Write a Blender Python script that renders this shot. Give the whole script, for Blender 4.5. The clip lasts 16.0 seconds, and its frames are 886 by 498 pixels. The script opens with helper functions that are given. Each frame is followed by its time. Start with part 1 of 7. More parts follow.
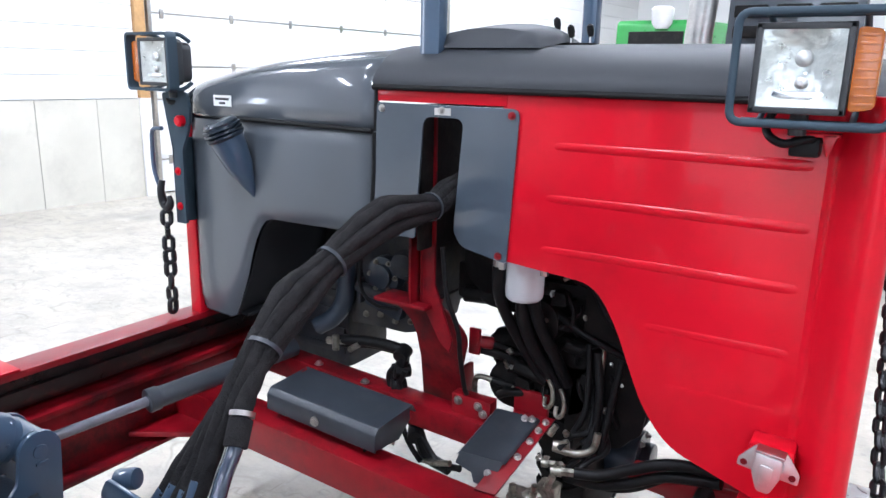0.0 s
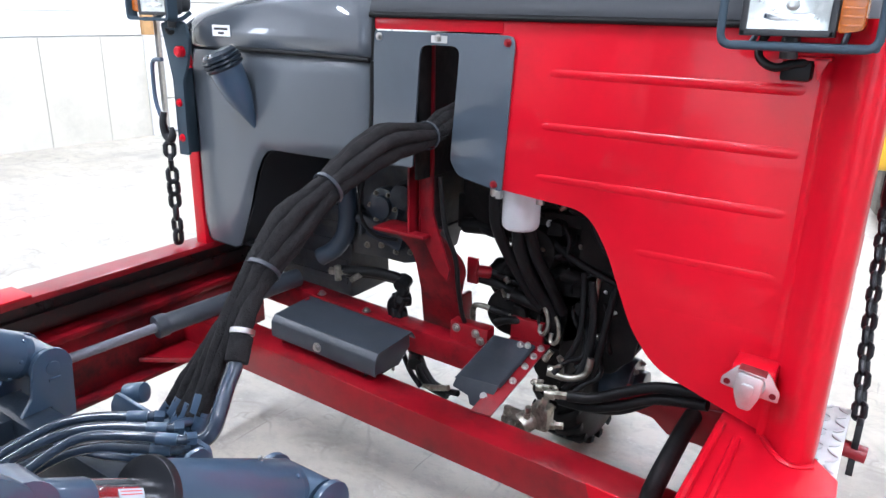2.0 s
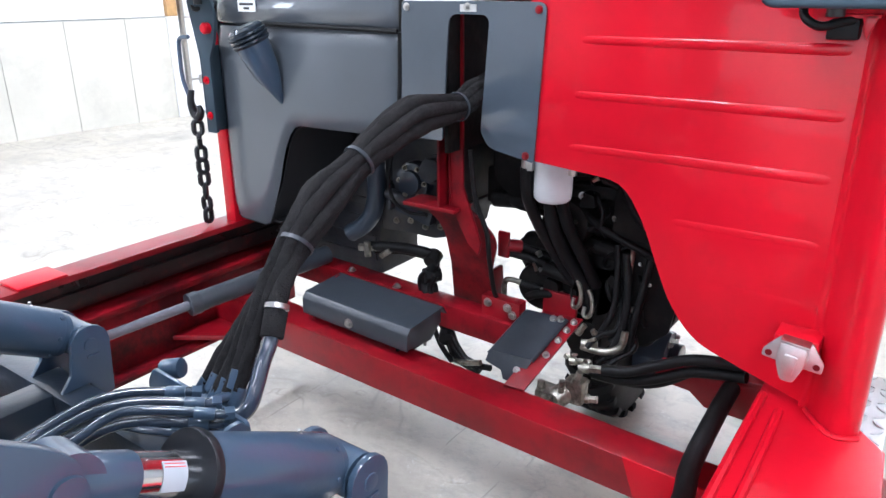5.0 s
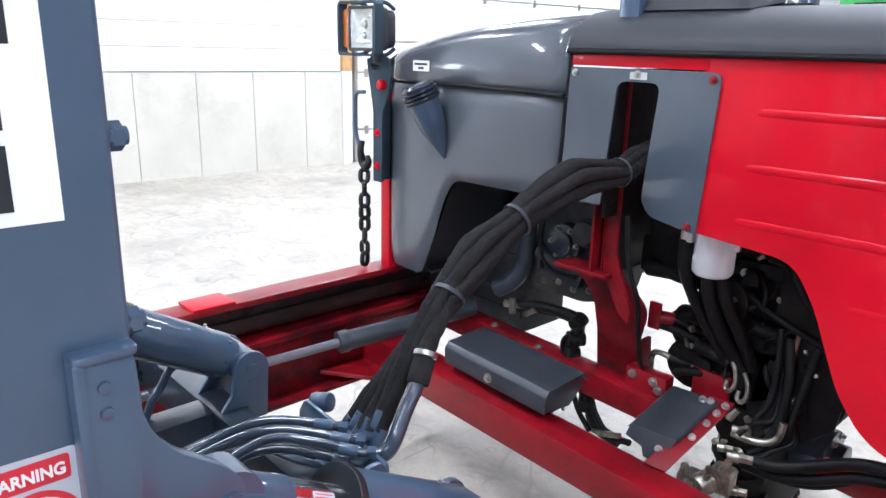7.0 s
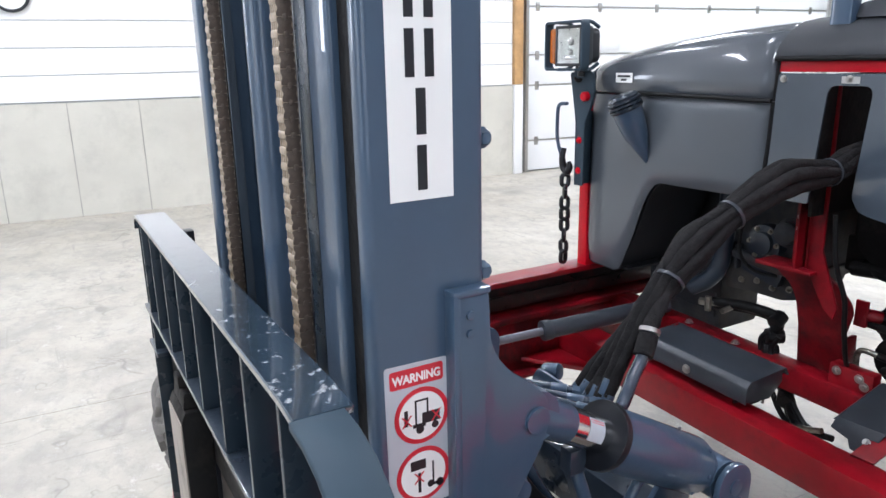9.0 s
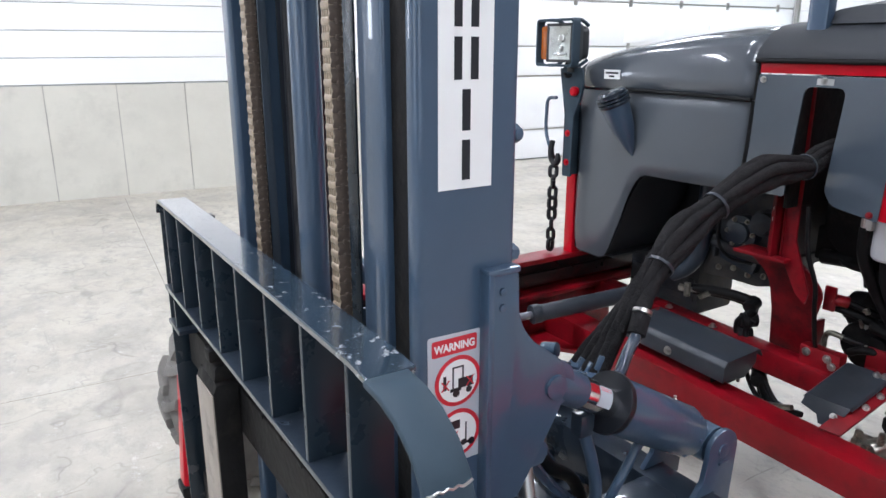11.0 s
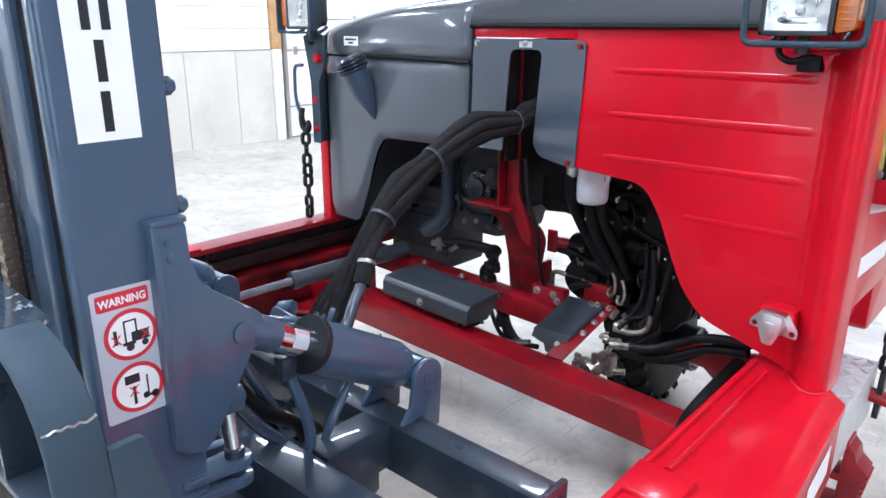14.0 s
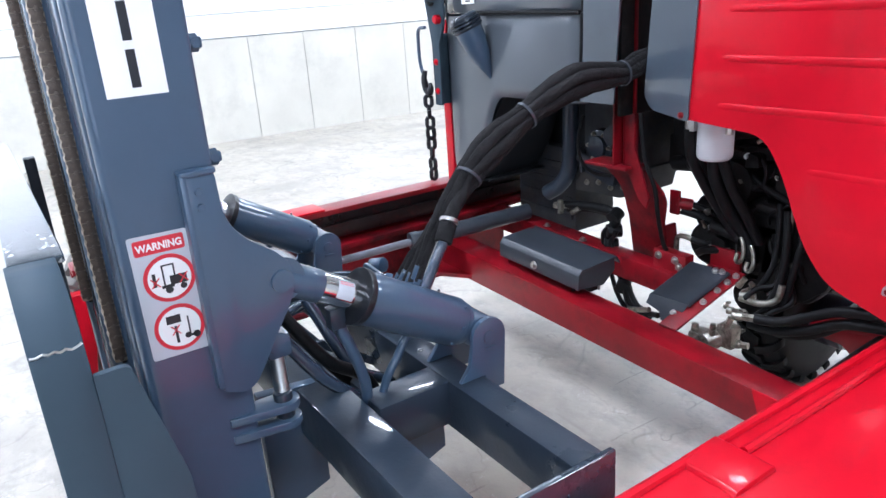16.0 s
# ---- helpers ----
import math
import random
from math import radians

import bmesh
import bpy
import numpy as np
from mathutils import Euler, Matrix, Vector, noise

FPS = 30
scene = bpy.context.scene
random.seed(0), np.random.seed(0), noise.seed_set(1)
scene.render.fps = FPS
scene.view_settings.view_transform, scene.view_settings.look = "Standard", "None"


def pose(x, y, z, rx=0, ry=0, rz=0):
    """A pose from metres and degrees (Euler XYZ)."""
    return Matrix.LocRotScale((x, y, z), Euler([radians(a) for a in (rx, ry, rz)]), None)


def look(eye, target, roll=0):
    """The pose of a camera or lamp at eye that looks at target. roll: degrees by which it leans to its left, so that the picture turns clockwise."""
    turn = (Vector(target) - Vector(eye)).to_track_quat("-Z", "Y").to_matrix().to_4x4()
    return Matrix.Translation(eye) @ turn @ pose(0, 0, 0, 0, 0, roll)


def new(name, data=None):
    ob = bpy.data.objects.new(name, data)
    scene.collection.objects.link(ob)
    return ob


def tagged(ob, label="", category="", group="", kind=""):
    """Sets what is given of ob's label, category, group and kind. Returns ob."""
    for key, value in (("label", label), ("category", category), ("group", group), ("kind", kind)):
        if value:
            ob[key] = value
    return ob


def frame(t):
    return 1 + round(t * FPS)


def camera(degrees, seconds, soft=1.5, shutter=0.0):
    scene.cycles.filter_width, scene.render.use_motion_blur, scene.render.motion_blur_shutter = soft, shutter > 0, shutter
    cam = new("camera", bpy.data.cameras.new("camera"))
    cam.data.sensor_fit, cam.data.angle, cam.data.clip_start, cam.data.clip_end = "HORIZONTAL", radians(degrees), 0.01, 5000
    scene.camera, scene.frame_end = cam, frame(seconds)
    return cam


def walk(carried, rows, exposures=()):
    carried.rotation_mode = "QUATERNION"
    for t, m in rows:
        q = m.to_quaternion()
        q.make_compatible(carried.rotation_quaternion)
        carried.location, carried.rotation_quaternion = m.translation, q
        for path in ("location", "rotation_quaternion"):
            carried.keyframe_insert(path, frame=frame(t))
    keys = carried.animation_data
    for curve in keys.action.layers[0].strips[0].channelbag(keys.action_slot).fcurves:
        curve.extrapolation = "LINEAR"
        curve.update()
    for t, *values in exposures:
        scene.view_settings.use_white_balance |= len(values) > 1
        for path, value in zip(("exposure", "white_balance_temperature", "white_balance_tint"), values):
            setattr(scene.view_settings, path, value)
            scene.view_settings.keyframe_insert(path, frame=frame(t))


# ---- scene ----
cam = camera(63.6, 16.0)
PATH = [
    (0, (1.342, -1.749, 1.693), (0.296, -0.113, 1.214), 1.3),
    (0.5, (1.353, -1.741, 1.677), (0.365, -0.092, 1.127), 0.5),
    (1, (1.364, -1.751, 1.659), (0.335, -0.154, 1.033), -0.0),
    (1.5, (1.397, -1.759, 1.66), (0.346, -0.173, 1.043), 0.2),
    (2, (1.4, -1.768, 1.664), (0.359, -0.182, 1.03), 1.2),
    (2.5, (1.398, -1.769, 1.663), (0.351, -0.192, 1.017), 1.6),
    (3, (1.387, -1.775, 1.659), (0.316, -0.211, 1.019), 0.9),
    (5.5, (1.363, -1.765, 1.643), (0.266, -0.244, 0.949), -0.7),
    (6, (1.35, -1.778, 1.647), (0.152, -0.315, 0.995), 0.7),
    (6.5, (1.351, -1.788, 1.654), (0.029, -0.393, 1.102), 2.2),
    (7, (1.359, -1.796, 1.652), (-0.051, -0.487, 1.106), 1.4),
    (7.5, (1.385, -1.8, 1.648), (-0.057, -0.531, 1.089), 1.1),
    (8, (1.381, -1.803, 1.635), (-0.181, -0.7, 1.05), 0.2),
    (8.5, (1.383, -1.892, 1.657), (-0.345, -1.032, 1.132), -0.5),
    (9, (1.467, -2.123, 1.668), (-0.205, -1.154, 1.153), -1.1),
    (9.5, (1.527, -2.241, 1.692), (-0.105, -1.204, 1.182), -1.8),
    (10, (1.522, -2.271, 1.695), (-0.091, -1.209, 1.176), -0.8),
    (12.5, (1.516, -2.283, 1.689), (-0.119, -1.288, 1.108), 0.8),
    (13, (1.537, -2.282, 1.69), (-0.078, -1.249, 1.123), 0.5),
    (13.5, (1.595, -2.261, 1.681), (0.141, -1.015, 1.102), 1.4),
    (14, (1.742, -2.142, 1.657), (0.47, -0.722, 1.053), 0.2),
    (14.4, (1.829, -1.993, 1.637), (0.590, -0.576, 0.961), 0.1),
    (14.5, (1.835, -1.974, 1.619), (0.559, -0.586, 0.95), -0.6),
    (15, (1.85, -1.908, 1.603), (0.363, -0.751, 0.932), -2.6),
    (15.5, (1.864, -1.911, 1.609), (0.286, -0.876, 0.947), -2.9),
    (16, (1.911, -1.906, 1.604), (0.324, -0.889, 0.936), -4.1),
]
walk(cam, [(t, look(eye, target, roll)) for t, eye, target, roll in PATH],
     exposures=[(0, 0.54, 5660, 14), (1.2, 0.71, 5660, 14), (5.5, 0.69, 5660, 14), (6.5, 0.63, 5660, 14), (8.0, 0.45, 5760, 14), (9.0, 0.17, 5860, 14), (9.6, 0.07, 5860, 14), (13.0, 0.07, 5860, 14), (13.7, 0.35, 5610, 14), (14.5, 0.59, 5460, 14), (16, 0.59, 5460, 14)])
LAMP_W, FILL_E, FILL_S = 98, 85, 125

# ---- light ----
scene.view_settings.exposure = 0.0
world = bpy.data.worlds.new("hall_world")
scene.world = world
world.use_nodes = True
_wn = world.node_tree.nodes
_sky = _wn.new("ShaderNodeTexSky")
_sky.sky_type = "NISHITA"
_sky.sun_disc = False
_sky.sun_elevation = radians(38)
_sky.sun_rotation = radians(150)
world.node_tree.links.new(_sky.outputs[0], _wn["Background"].inputs[0])
_wn["Background"].inputs[1].default_value = 0.12


def area(name, m, sx, sy, power, color=(1, 1, 1)):
    d = bpy.data.lights.new(name, "AREA")
    d.shape, d.size, d.size_y, d.energy, d.color = "RECTANGLE", sx, sy, power, color
    o = new(name, d)
    o.matrix_world = m
    return o


HALL_LAMPS = [(x, y) for x in (-5.0, -0.5, 4.0) for y in (-7.4, -2.6, 3.4, 8.4, 13.4)]
for lx, ly in HALL_LAMPS:
    area("hall_lamp_light", pose(lx, ly, 5.52), 0.5, 2.4, LAMP_W, (0.95, 0.98, 1.0))
# added fill lamps in unseen openings beside and behind the camera
area("added_fill_light", look((8.9, -4.0, 2.2), (0.0, -4.0, 2.0)), 4.1, 4.0, FILL_E, (0.86, 0.94, 1.0))
area("window_daylight", look((-7.84, -6.48, 2.35), (0.0, -7.05, 2.35)), 0.9, 1.1, 30, (0.95, 0.98, 1.0))
area("added_fill_light", look((1.5, -12.9, 2.2), (1.5, 0.0, 2.0)), 5.8, 4.0, FILL_S, (0.86, 0.94, 1.0))

# ---- materials ----


def mat(name, color, rough=0.5, metal=0.0, var=0.12, scale=6.0, grain=0.0, grain_scale=220.0, rough_var=0.1,
        coat=0.0, tint=None, tint_amount=0.0, tint_scale=3.0, wave=0.0, wave_scale=22.0, spec=0.5, tint_range=(0.52, 0.72), coat_rough=0.08):
    m = bpy.data.materials.new(name)
    m.use_nodes = True
    nt = m.node_tree
    n, l = nt.nodes, nt.links
    b = n["Principled BSDF"]
    tc = n.new("ShaderNodeTexCoord")
    big = n.new("ShaderNodeTexNoise")
    big.inputs["Scale"].default_value = scale
    big.inputs["Detail"].default_value = 6
    big.inputs["Roughness"].default_value = 0.6
    l.new(tc.outputs["Object"], big.inputs["Vector"])
    fine = n.new("ShaderNodeTexNoise")
    fine.inputs["Scale"].default_value = grain_scale
    fine.inputs["Detail"].default_value = 3
    l.new(tc.outputs["Object"], fine.inputs["Vector"])
    ramp = n.new("ShaderNodeValToRGB")
    ramp.color_ramp.elements[0].position, ramp.color_ramp.elements[1].position = 0.3, 0.7
    c = Vector(color)
    ramp.color_ramp.elements[0].color = (*(c * (1 - var)), 1)
    ramp.color_ramp.elements[1].color = (*(c * (1 + var)), 1)
    l.new(big.outputs["Fac"], ramp.inputs["Fac"])
    out = ramp.outputs["Color"]
    if tint is not None:
        t2 = n.new("ShaderNodeTexNoise")
        t2.inputs["Scale"].default_value = tint_scale
        t2.inputs["Detail"].default_value = 8
        t2.inputs["Roughness"].default_value = 0.7
        l.new(tc.outputs["Object"], t2.inputs["Vector"])
        mr = n.new("ShaderNodeMapRange")
        mr.inputs["From Min"].default_value, mr.inputs["From Max"].default_value = tint_range
        mr.inputs["To Max"].default_value = tint_amount
        l.new(t2.outputs["Fac"], mr.inputs["Value"])
        mx = n.new("ShaderNodeMix")
        mx.data_type = "RGBA"
        l.new(mr.outputs["Result"], mx.inputs["Factor"])
        l.new(out, mx.inputs["A"])
        mx.inputs["B"].default_value = (*tint, 1)
        out = mx.outputs["Result"]
    l.new(out, b.inputs["Base Color"])
    b.inputs["Metallic"].default_value = metal
    b.inputs["Coat Weight"].default_value = coat
    b.inputs["Coat Roughness"].default_value = coat_rough
    b.inputs["Specular IOR Level"].default_value = spec
    rr = n.new("ShaderNodeMapRange")
    rr.inputs["To Min"].default_value = max(0.02, rough - rough_var)
    rr.inputs["To Max"].default_value = min(1.0, rough + rough_var)
    l.new(big.outputs["Fac"], rr.inputs["Value"])
    l.new(rr.outputs["Result"], b.inputs["Roughness"])
    if wave > 0:
        wv = n.new("ShaderNodeTexNoise")
        wv.inputs["Scale"].default_value = wave_scale
        wv.inputs["Detail"].default_value = 2
        l.new(tc.outputs["Object"], wv.inputs["Vector"])
        b2 = n.new("ShaderNodeBump")
        b2.inputs["Strength"].default_value = wave
        b2.inputs["Distance"].default_value = 0.01
        l.new(wv.outputs["Fac"], b2.inputs["Height"])
        l.new(b2.outputs["Normal"], b.inputs["Normal"])
    if grain > 0:
        bp = n.new("ShaderNodeBump")
        bp.inputs["Strength"].default_value = grain
        bp.inputs["Distance"].default_value = 0.004
        l.new(fine.outputs["Fac"], bp.inputs["Height"])
        if wave > 0:
            l.new(b2.outputs["Normal"], bp.inputs["Normal"])
        l.new(bp.outputs["Normal"], b.inputs["Normal"])
    return m


RED = mat("red_paint", (0.53, 0.004, 0.015), 0.30, var=0.05, scale=5, grain=0.012, grain_scale=90, coat=0.20, coat_rough=0.04, spec=0.16, wave=0.02, rough_var=0.05, tint=(0.34, 0.008, 0.014), tint_amount=0.3, tint_scale=9)
# worn red; shade on the low beams is put into the darker base
RED_WORN_SHADED = mat("worn_shaded_red_paint", (0.235, 0.003, 0.009), 0.34, var=0.22, scale=7, grain=0.05, grain_scale=120, wave=0.05, tint=(0.055, 0.010, 0.010), tint_amount=0.55, tint_scale=6, tint_range=(0.48, 0.70))
SLATE = mat("slate_paint", (0.049, 0.081, 0.128), 0.34, var=0.05, scale=5, grain=0.02, grain_scale=110, coat=0.8, coat_rough=0.035, wave=0.06, wave_scale=48, rough_var=0.05, spec=0.25, tint=(0.038, 0.064, 0.102), tint_amount=0.35, tint_scale=3.5, tint_range=(0.40, 0.75))
SATIN = mat("satin_slate_paint", (0.040, 0.060, 0.078), 0.55, var=0.07, scale=4, grain=0.02, grain_scale=110, spec=0.14, rough_var=0.04)
# slate darkened to hold the shade between the backrest bars
SLATE_SHADED = mat("shaded_slate_bar", (0.015, 0.024, 0.034), 0.28, var=0.1, scale=8, grain=0.03, spec=0.3)
GLOSSBLK = mat("glossy_greased_black", (0.010, 0.011, 0.014), 0.30, var=0.3, scale=9, grain=0.04, spec=0.35, tint=(0.05, 0.045, 0.04), tint_amount=0.4, tint_scale=14)
SLATE_WORN = mat("worn_slate_paint", (0.026, 0.037, 0.053), 0.30, var=0.25, scale=5, grain=0.05, grain_scale=160, coat=0.6, coat_rough=0.04, wave=0.07, wave_scale=40, spec=0.25, tint=(0.012, 0.015, 0.020), tint_amount=0.6, tint_scale=2.5, tint_range=(0.35, 0.75))
TANKM = mat("satin_charcoal_tank", (0.078, 0.089, 0.102), 0.30, var=0.04, scale=3, grain=0.015, grain_scale=240, coat=0.25, coat_rough=0.22, spec=0.6, rough_var=0.04)
HOODM = mat("charcoal_body", (0.074, 0.085, 0.099), 0.27, var=0.03, scale=1.5, grain=0.008, grain_scale=300, coat=1.0, coat_rough=0.05, rough_var=0.0)
COWLM = mat("matte_cowl_plastic", (0.030, 0.033, 0.038), 0.58, var=0.08, scale=3, grain=0.06, grain_scale=260, spec=0.35, rough_var=0.06)
# matte black that puts shade into the tank's wheel recess
RECESS_SHADE = mat("shaded_recess_sheet", (0.016, 0.017, 0.019), 0.62, var=0.15, scale=8, grain=0.05, spec=0.3)
# greasy red, darkened further for shade on the far arm and upright
RED_OILY_SHADED = mat("oily_shaded_red_paint", (0.19, 0.003, 0.008), 0.42, var=0.3, scale=7, grain=0.06, grain_scale=120, spec=0.25, wave=0.10, wave_scale=25, tint=(0.016, 0.004, 0.005), tint_amount=0.8, tint_scale=5, tint_range=(0.44, 0.62))
PANELM = mat("grey_plate_paint", (0.061, 0.078, 0.098), 0.18, var=0.05, scale=5, grain=0.01, coat=1.0, coat_rough=0.04, wave=0.02, wave_scale=9)
COVERM = mat("satin_slate_cover", (0.030, 0.036, 0.045), 0.36, var=0.15, scale=12, grain=0.06, tint=(0.07, 0.07, 0.07), tint_amount=0.3, tint_scale=20)
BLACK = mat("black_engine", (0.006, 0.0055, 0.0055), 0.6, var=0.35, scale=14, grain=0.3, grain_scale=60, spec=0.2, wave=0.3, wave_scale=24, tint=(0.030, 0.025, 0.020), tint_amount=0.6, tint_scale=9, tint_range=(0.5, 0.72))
DIRTY = mat("dirty_dark_casting", (0.034, 0.037, 0.043), 0.55, var=0.35, scale=10, grain=0.25, grain_scale=60, spec=0.25, wave=0.3, wave_scale=20, tint=(0.085, 0.070, 0.052), tint_amount=0.65, tint_scale=6, tint_range=(0.46, 0.70))
GREASE = mat("greasy_dark_steel", (0.016, 0.011, 0.010), 0.3, var=0.3, scale=12, grain=0.12, tint=(0.16, 0.02, 0.02), tint_amount=0.5, tint_scale=15)
RUBBER = mat("black_rubber", (0.006, 0.006, 0.0065), 0.5, var=0.3, scale=20, grain=0.15, tint=(0.03, 0.027, 0.024), tint_amount=0.4, tint_scale=18, spec=0.2)
SCUFFED = mat("scuffed_slate_paint", (0.022, 0.036, 0.052), 0.13, var=0.15, scale=14, grain=0.05, grain_scale=160, coat=1.0, coat_rough=0.06, wave=0.05, wave_scale=30, tint=(0.50, 0.51, 0.52), tint_amount=0.7, tint_scale=36, tint_range=(0.582, 0.64))
SLEEVE = mat("woven_black_sleeve", (0.016, 0.015, 0.0155), 0.9, var=0.35, scale=18, grain=0.9, grain_scale=260, wave=0.5, wave_scale=60, spec=0.15, tint=(0.042, 0.038, 0.036), tint_amount=0.35, tint_scale=22)
HOSEP = mat("painted_hose", (0.028, 0.042, 0.066), 0.22, var=0.15, scale=18, grain=0.04, coat=1.0, wave=0.1, wave_scale=40)
CHROME = mat("chromed_rod", (0.72, 0.72, 0.73), 0.12, 1.0, var=0.05, scale=20, rough_var=0.05)
DULLROD = mat("dull_greased_rod", (0.20, 0.20, 0.235), 0.34, 0.6, var=0.2, scale=14, grain=0.03)
STEEL = mat("bare_steel", (0.46, 0.45, 0.43), 0.36, 1.0, var=0.15, scale=30, grain=0.1)
CHAINM = mat("black_steel_chain", (0.018, 0.018, 0.020), 0.32, 0.5, var=0.2, scale=30, grain=0.1)
# oily chain front, lightened for the light that falls on it
CHAIN_FRONT_LIT = mat("oily_lit_chain_front", (0.30, 0.235, 0.170), 0.36, 0.25, var=0.35, scale=40, grain=0.2)
# same oily chain on its sides, darkened because less light reaches them
CHAIN_SIDE_SHADED = mat("oily_shaded_chain_side", (0.105, 0.078, 0.060), 0.4, 0.3, var=0.35, scale=40, grain=0.2)
AMBER = mat("amber_lens", (0.40, 0.105, 0.008), 0.22, var=0.15, scale=25, coat=0.5)
ALU = mat("cast_aluminium", (0.62, 0.62, 0.61), 0.38, 0.9, var=0.12, scale=30, grain=0.15)
TREAD = mat("tread_plate_aluminium", (0.66, 0.66, 0.66), 0.42, 0.55, var=0.1, scale=20, grain=0.05)
WHITEP = mat("white_vinyl", (0.83, 0.83, 0.81), 0.4, var=0.02, scale=8)
GREYV = mat("grey_vinyl", (0.47, 0.50, 0.54), 0.35, var=0.04, scale=8)
REDV = mat("red_vinyl", (0.58, 0.02, 0.035), 0.35, var=0.04, scale=8)
BLACKV = mat("black_vinyl", (0.013, 0.014, 0.018), 0.35, var=0.05, scale=8)
FILTERM = mat("white_filter_paint", (0.62, 0.62, 0.64), 0.35, var=0.05, scale=14)
LAMPBODY = mat("black_lamp_housing", (0.02, 0.021, 0.023), 0.4, var=0.15, scale=20, grain=0.08)
REFL = mat("lamp_reflector", (0.50, 0.51, 0.48), 0.30, 0.85, var=0.12, scale=40, wave=0.25, wave_scale=60)
CONCRETE = mat("concrete_wall", (0.60, 0.58, 0.51), 0.85, var=0.08, scale=1.3, grain=0.25, grain_scale=60, tint=(0.43, 0.415, 0.37), tint_amount=0.5, tint_scale=1.6, spec=0.3)
SIDING = mat("white_steel_siding", (0.84, 0.84, 0.83), 0.45, var=0.02, scale=1.2, grain=0.02)
# grey of the unseen east wall, set low to limit bounce light
WALLG = mat("low_bounce_grey", (0.46, 0.47, 0.48), 0.7, var=0.05, scale=1.2)
DOORM = mat("white_door_section", (0.82, 0.83, 0.83), 0.42, var=0.025, scale=1.5, grain=0.03)
WOOD = mat("bare_timber", (0.50, 0.30, 0.13), 0.65, var=0.2, scale=9, grain=0.2, grain_scale=80)
# unseen ceiling, kept dark so less light bounces off it
CEIL = mat("ceiling_grey", (0.30, 0.30, 0.30), 0.7, var=0.03, scale=1.5)
GREEN = mat("green_machine_paint", (0.03, 0.26, 0.05), 0.3, var=0.08, scale=6, coat=0.3)
YELLOW = mat("yellow_machine_paint", (0.75, 0.42, 0.02), 0.3, var=0.08, scale=6, coat=0.3)
TYREM = mat("dusty_tyre_rubber", (0.155, 0.145, 0.130), 0.8, var=0.2, scale=14, grain=0.3, grain_scale=90, tint=(0.27, 0.25, 0.215), tint_amount=0.5, tint_scale=8)
BRASSM = mat("zinc_fitting", (0.34, 0.32, 0.27), 0.34, 0.9, var=0.3, scale=40, grain=0.15, tint=(0.05, 0.04, 0.03), tint_amount=0.7, tint_scale=26, tint_range=(0.48, 0.64))
BEIGE = mat("worn_fork_side", (0.30, 0.26, 0.22), 0.45, 0.2, var=0.2, scale=16, grain=0.1, tint=(0.03, 0.028, 0.026), tint_amount=0.7, tint_scale=11)
GAUGEM = mat("amber_gauge_tube", (0.42, 0.30, 0.07), 0.2, var=0.1, scale=20)


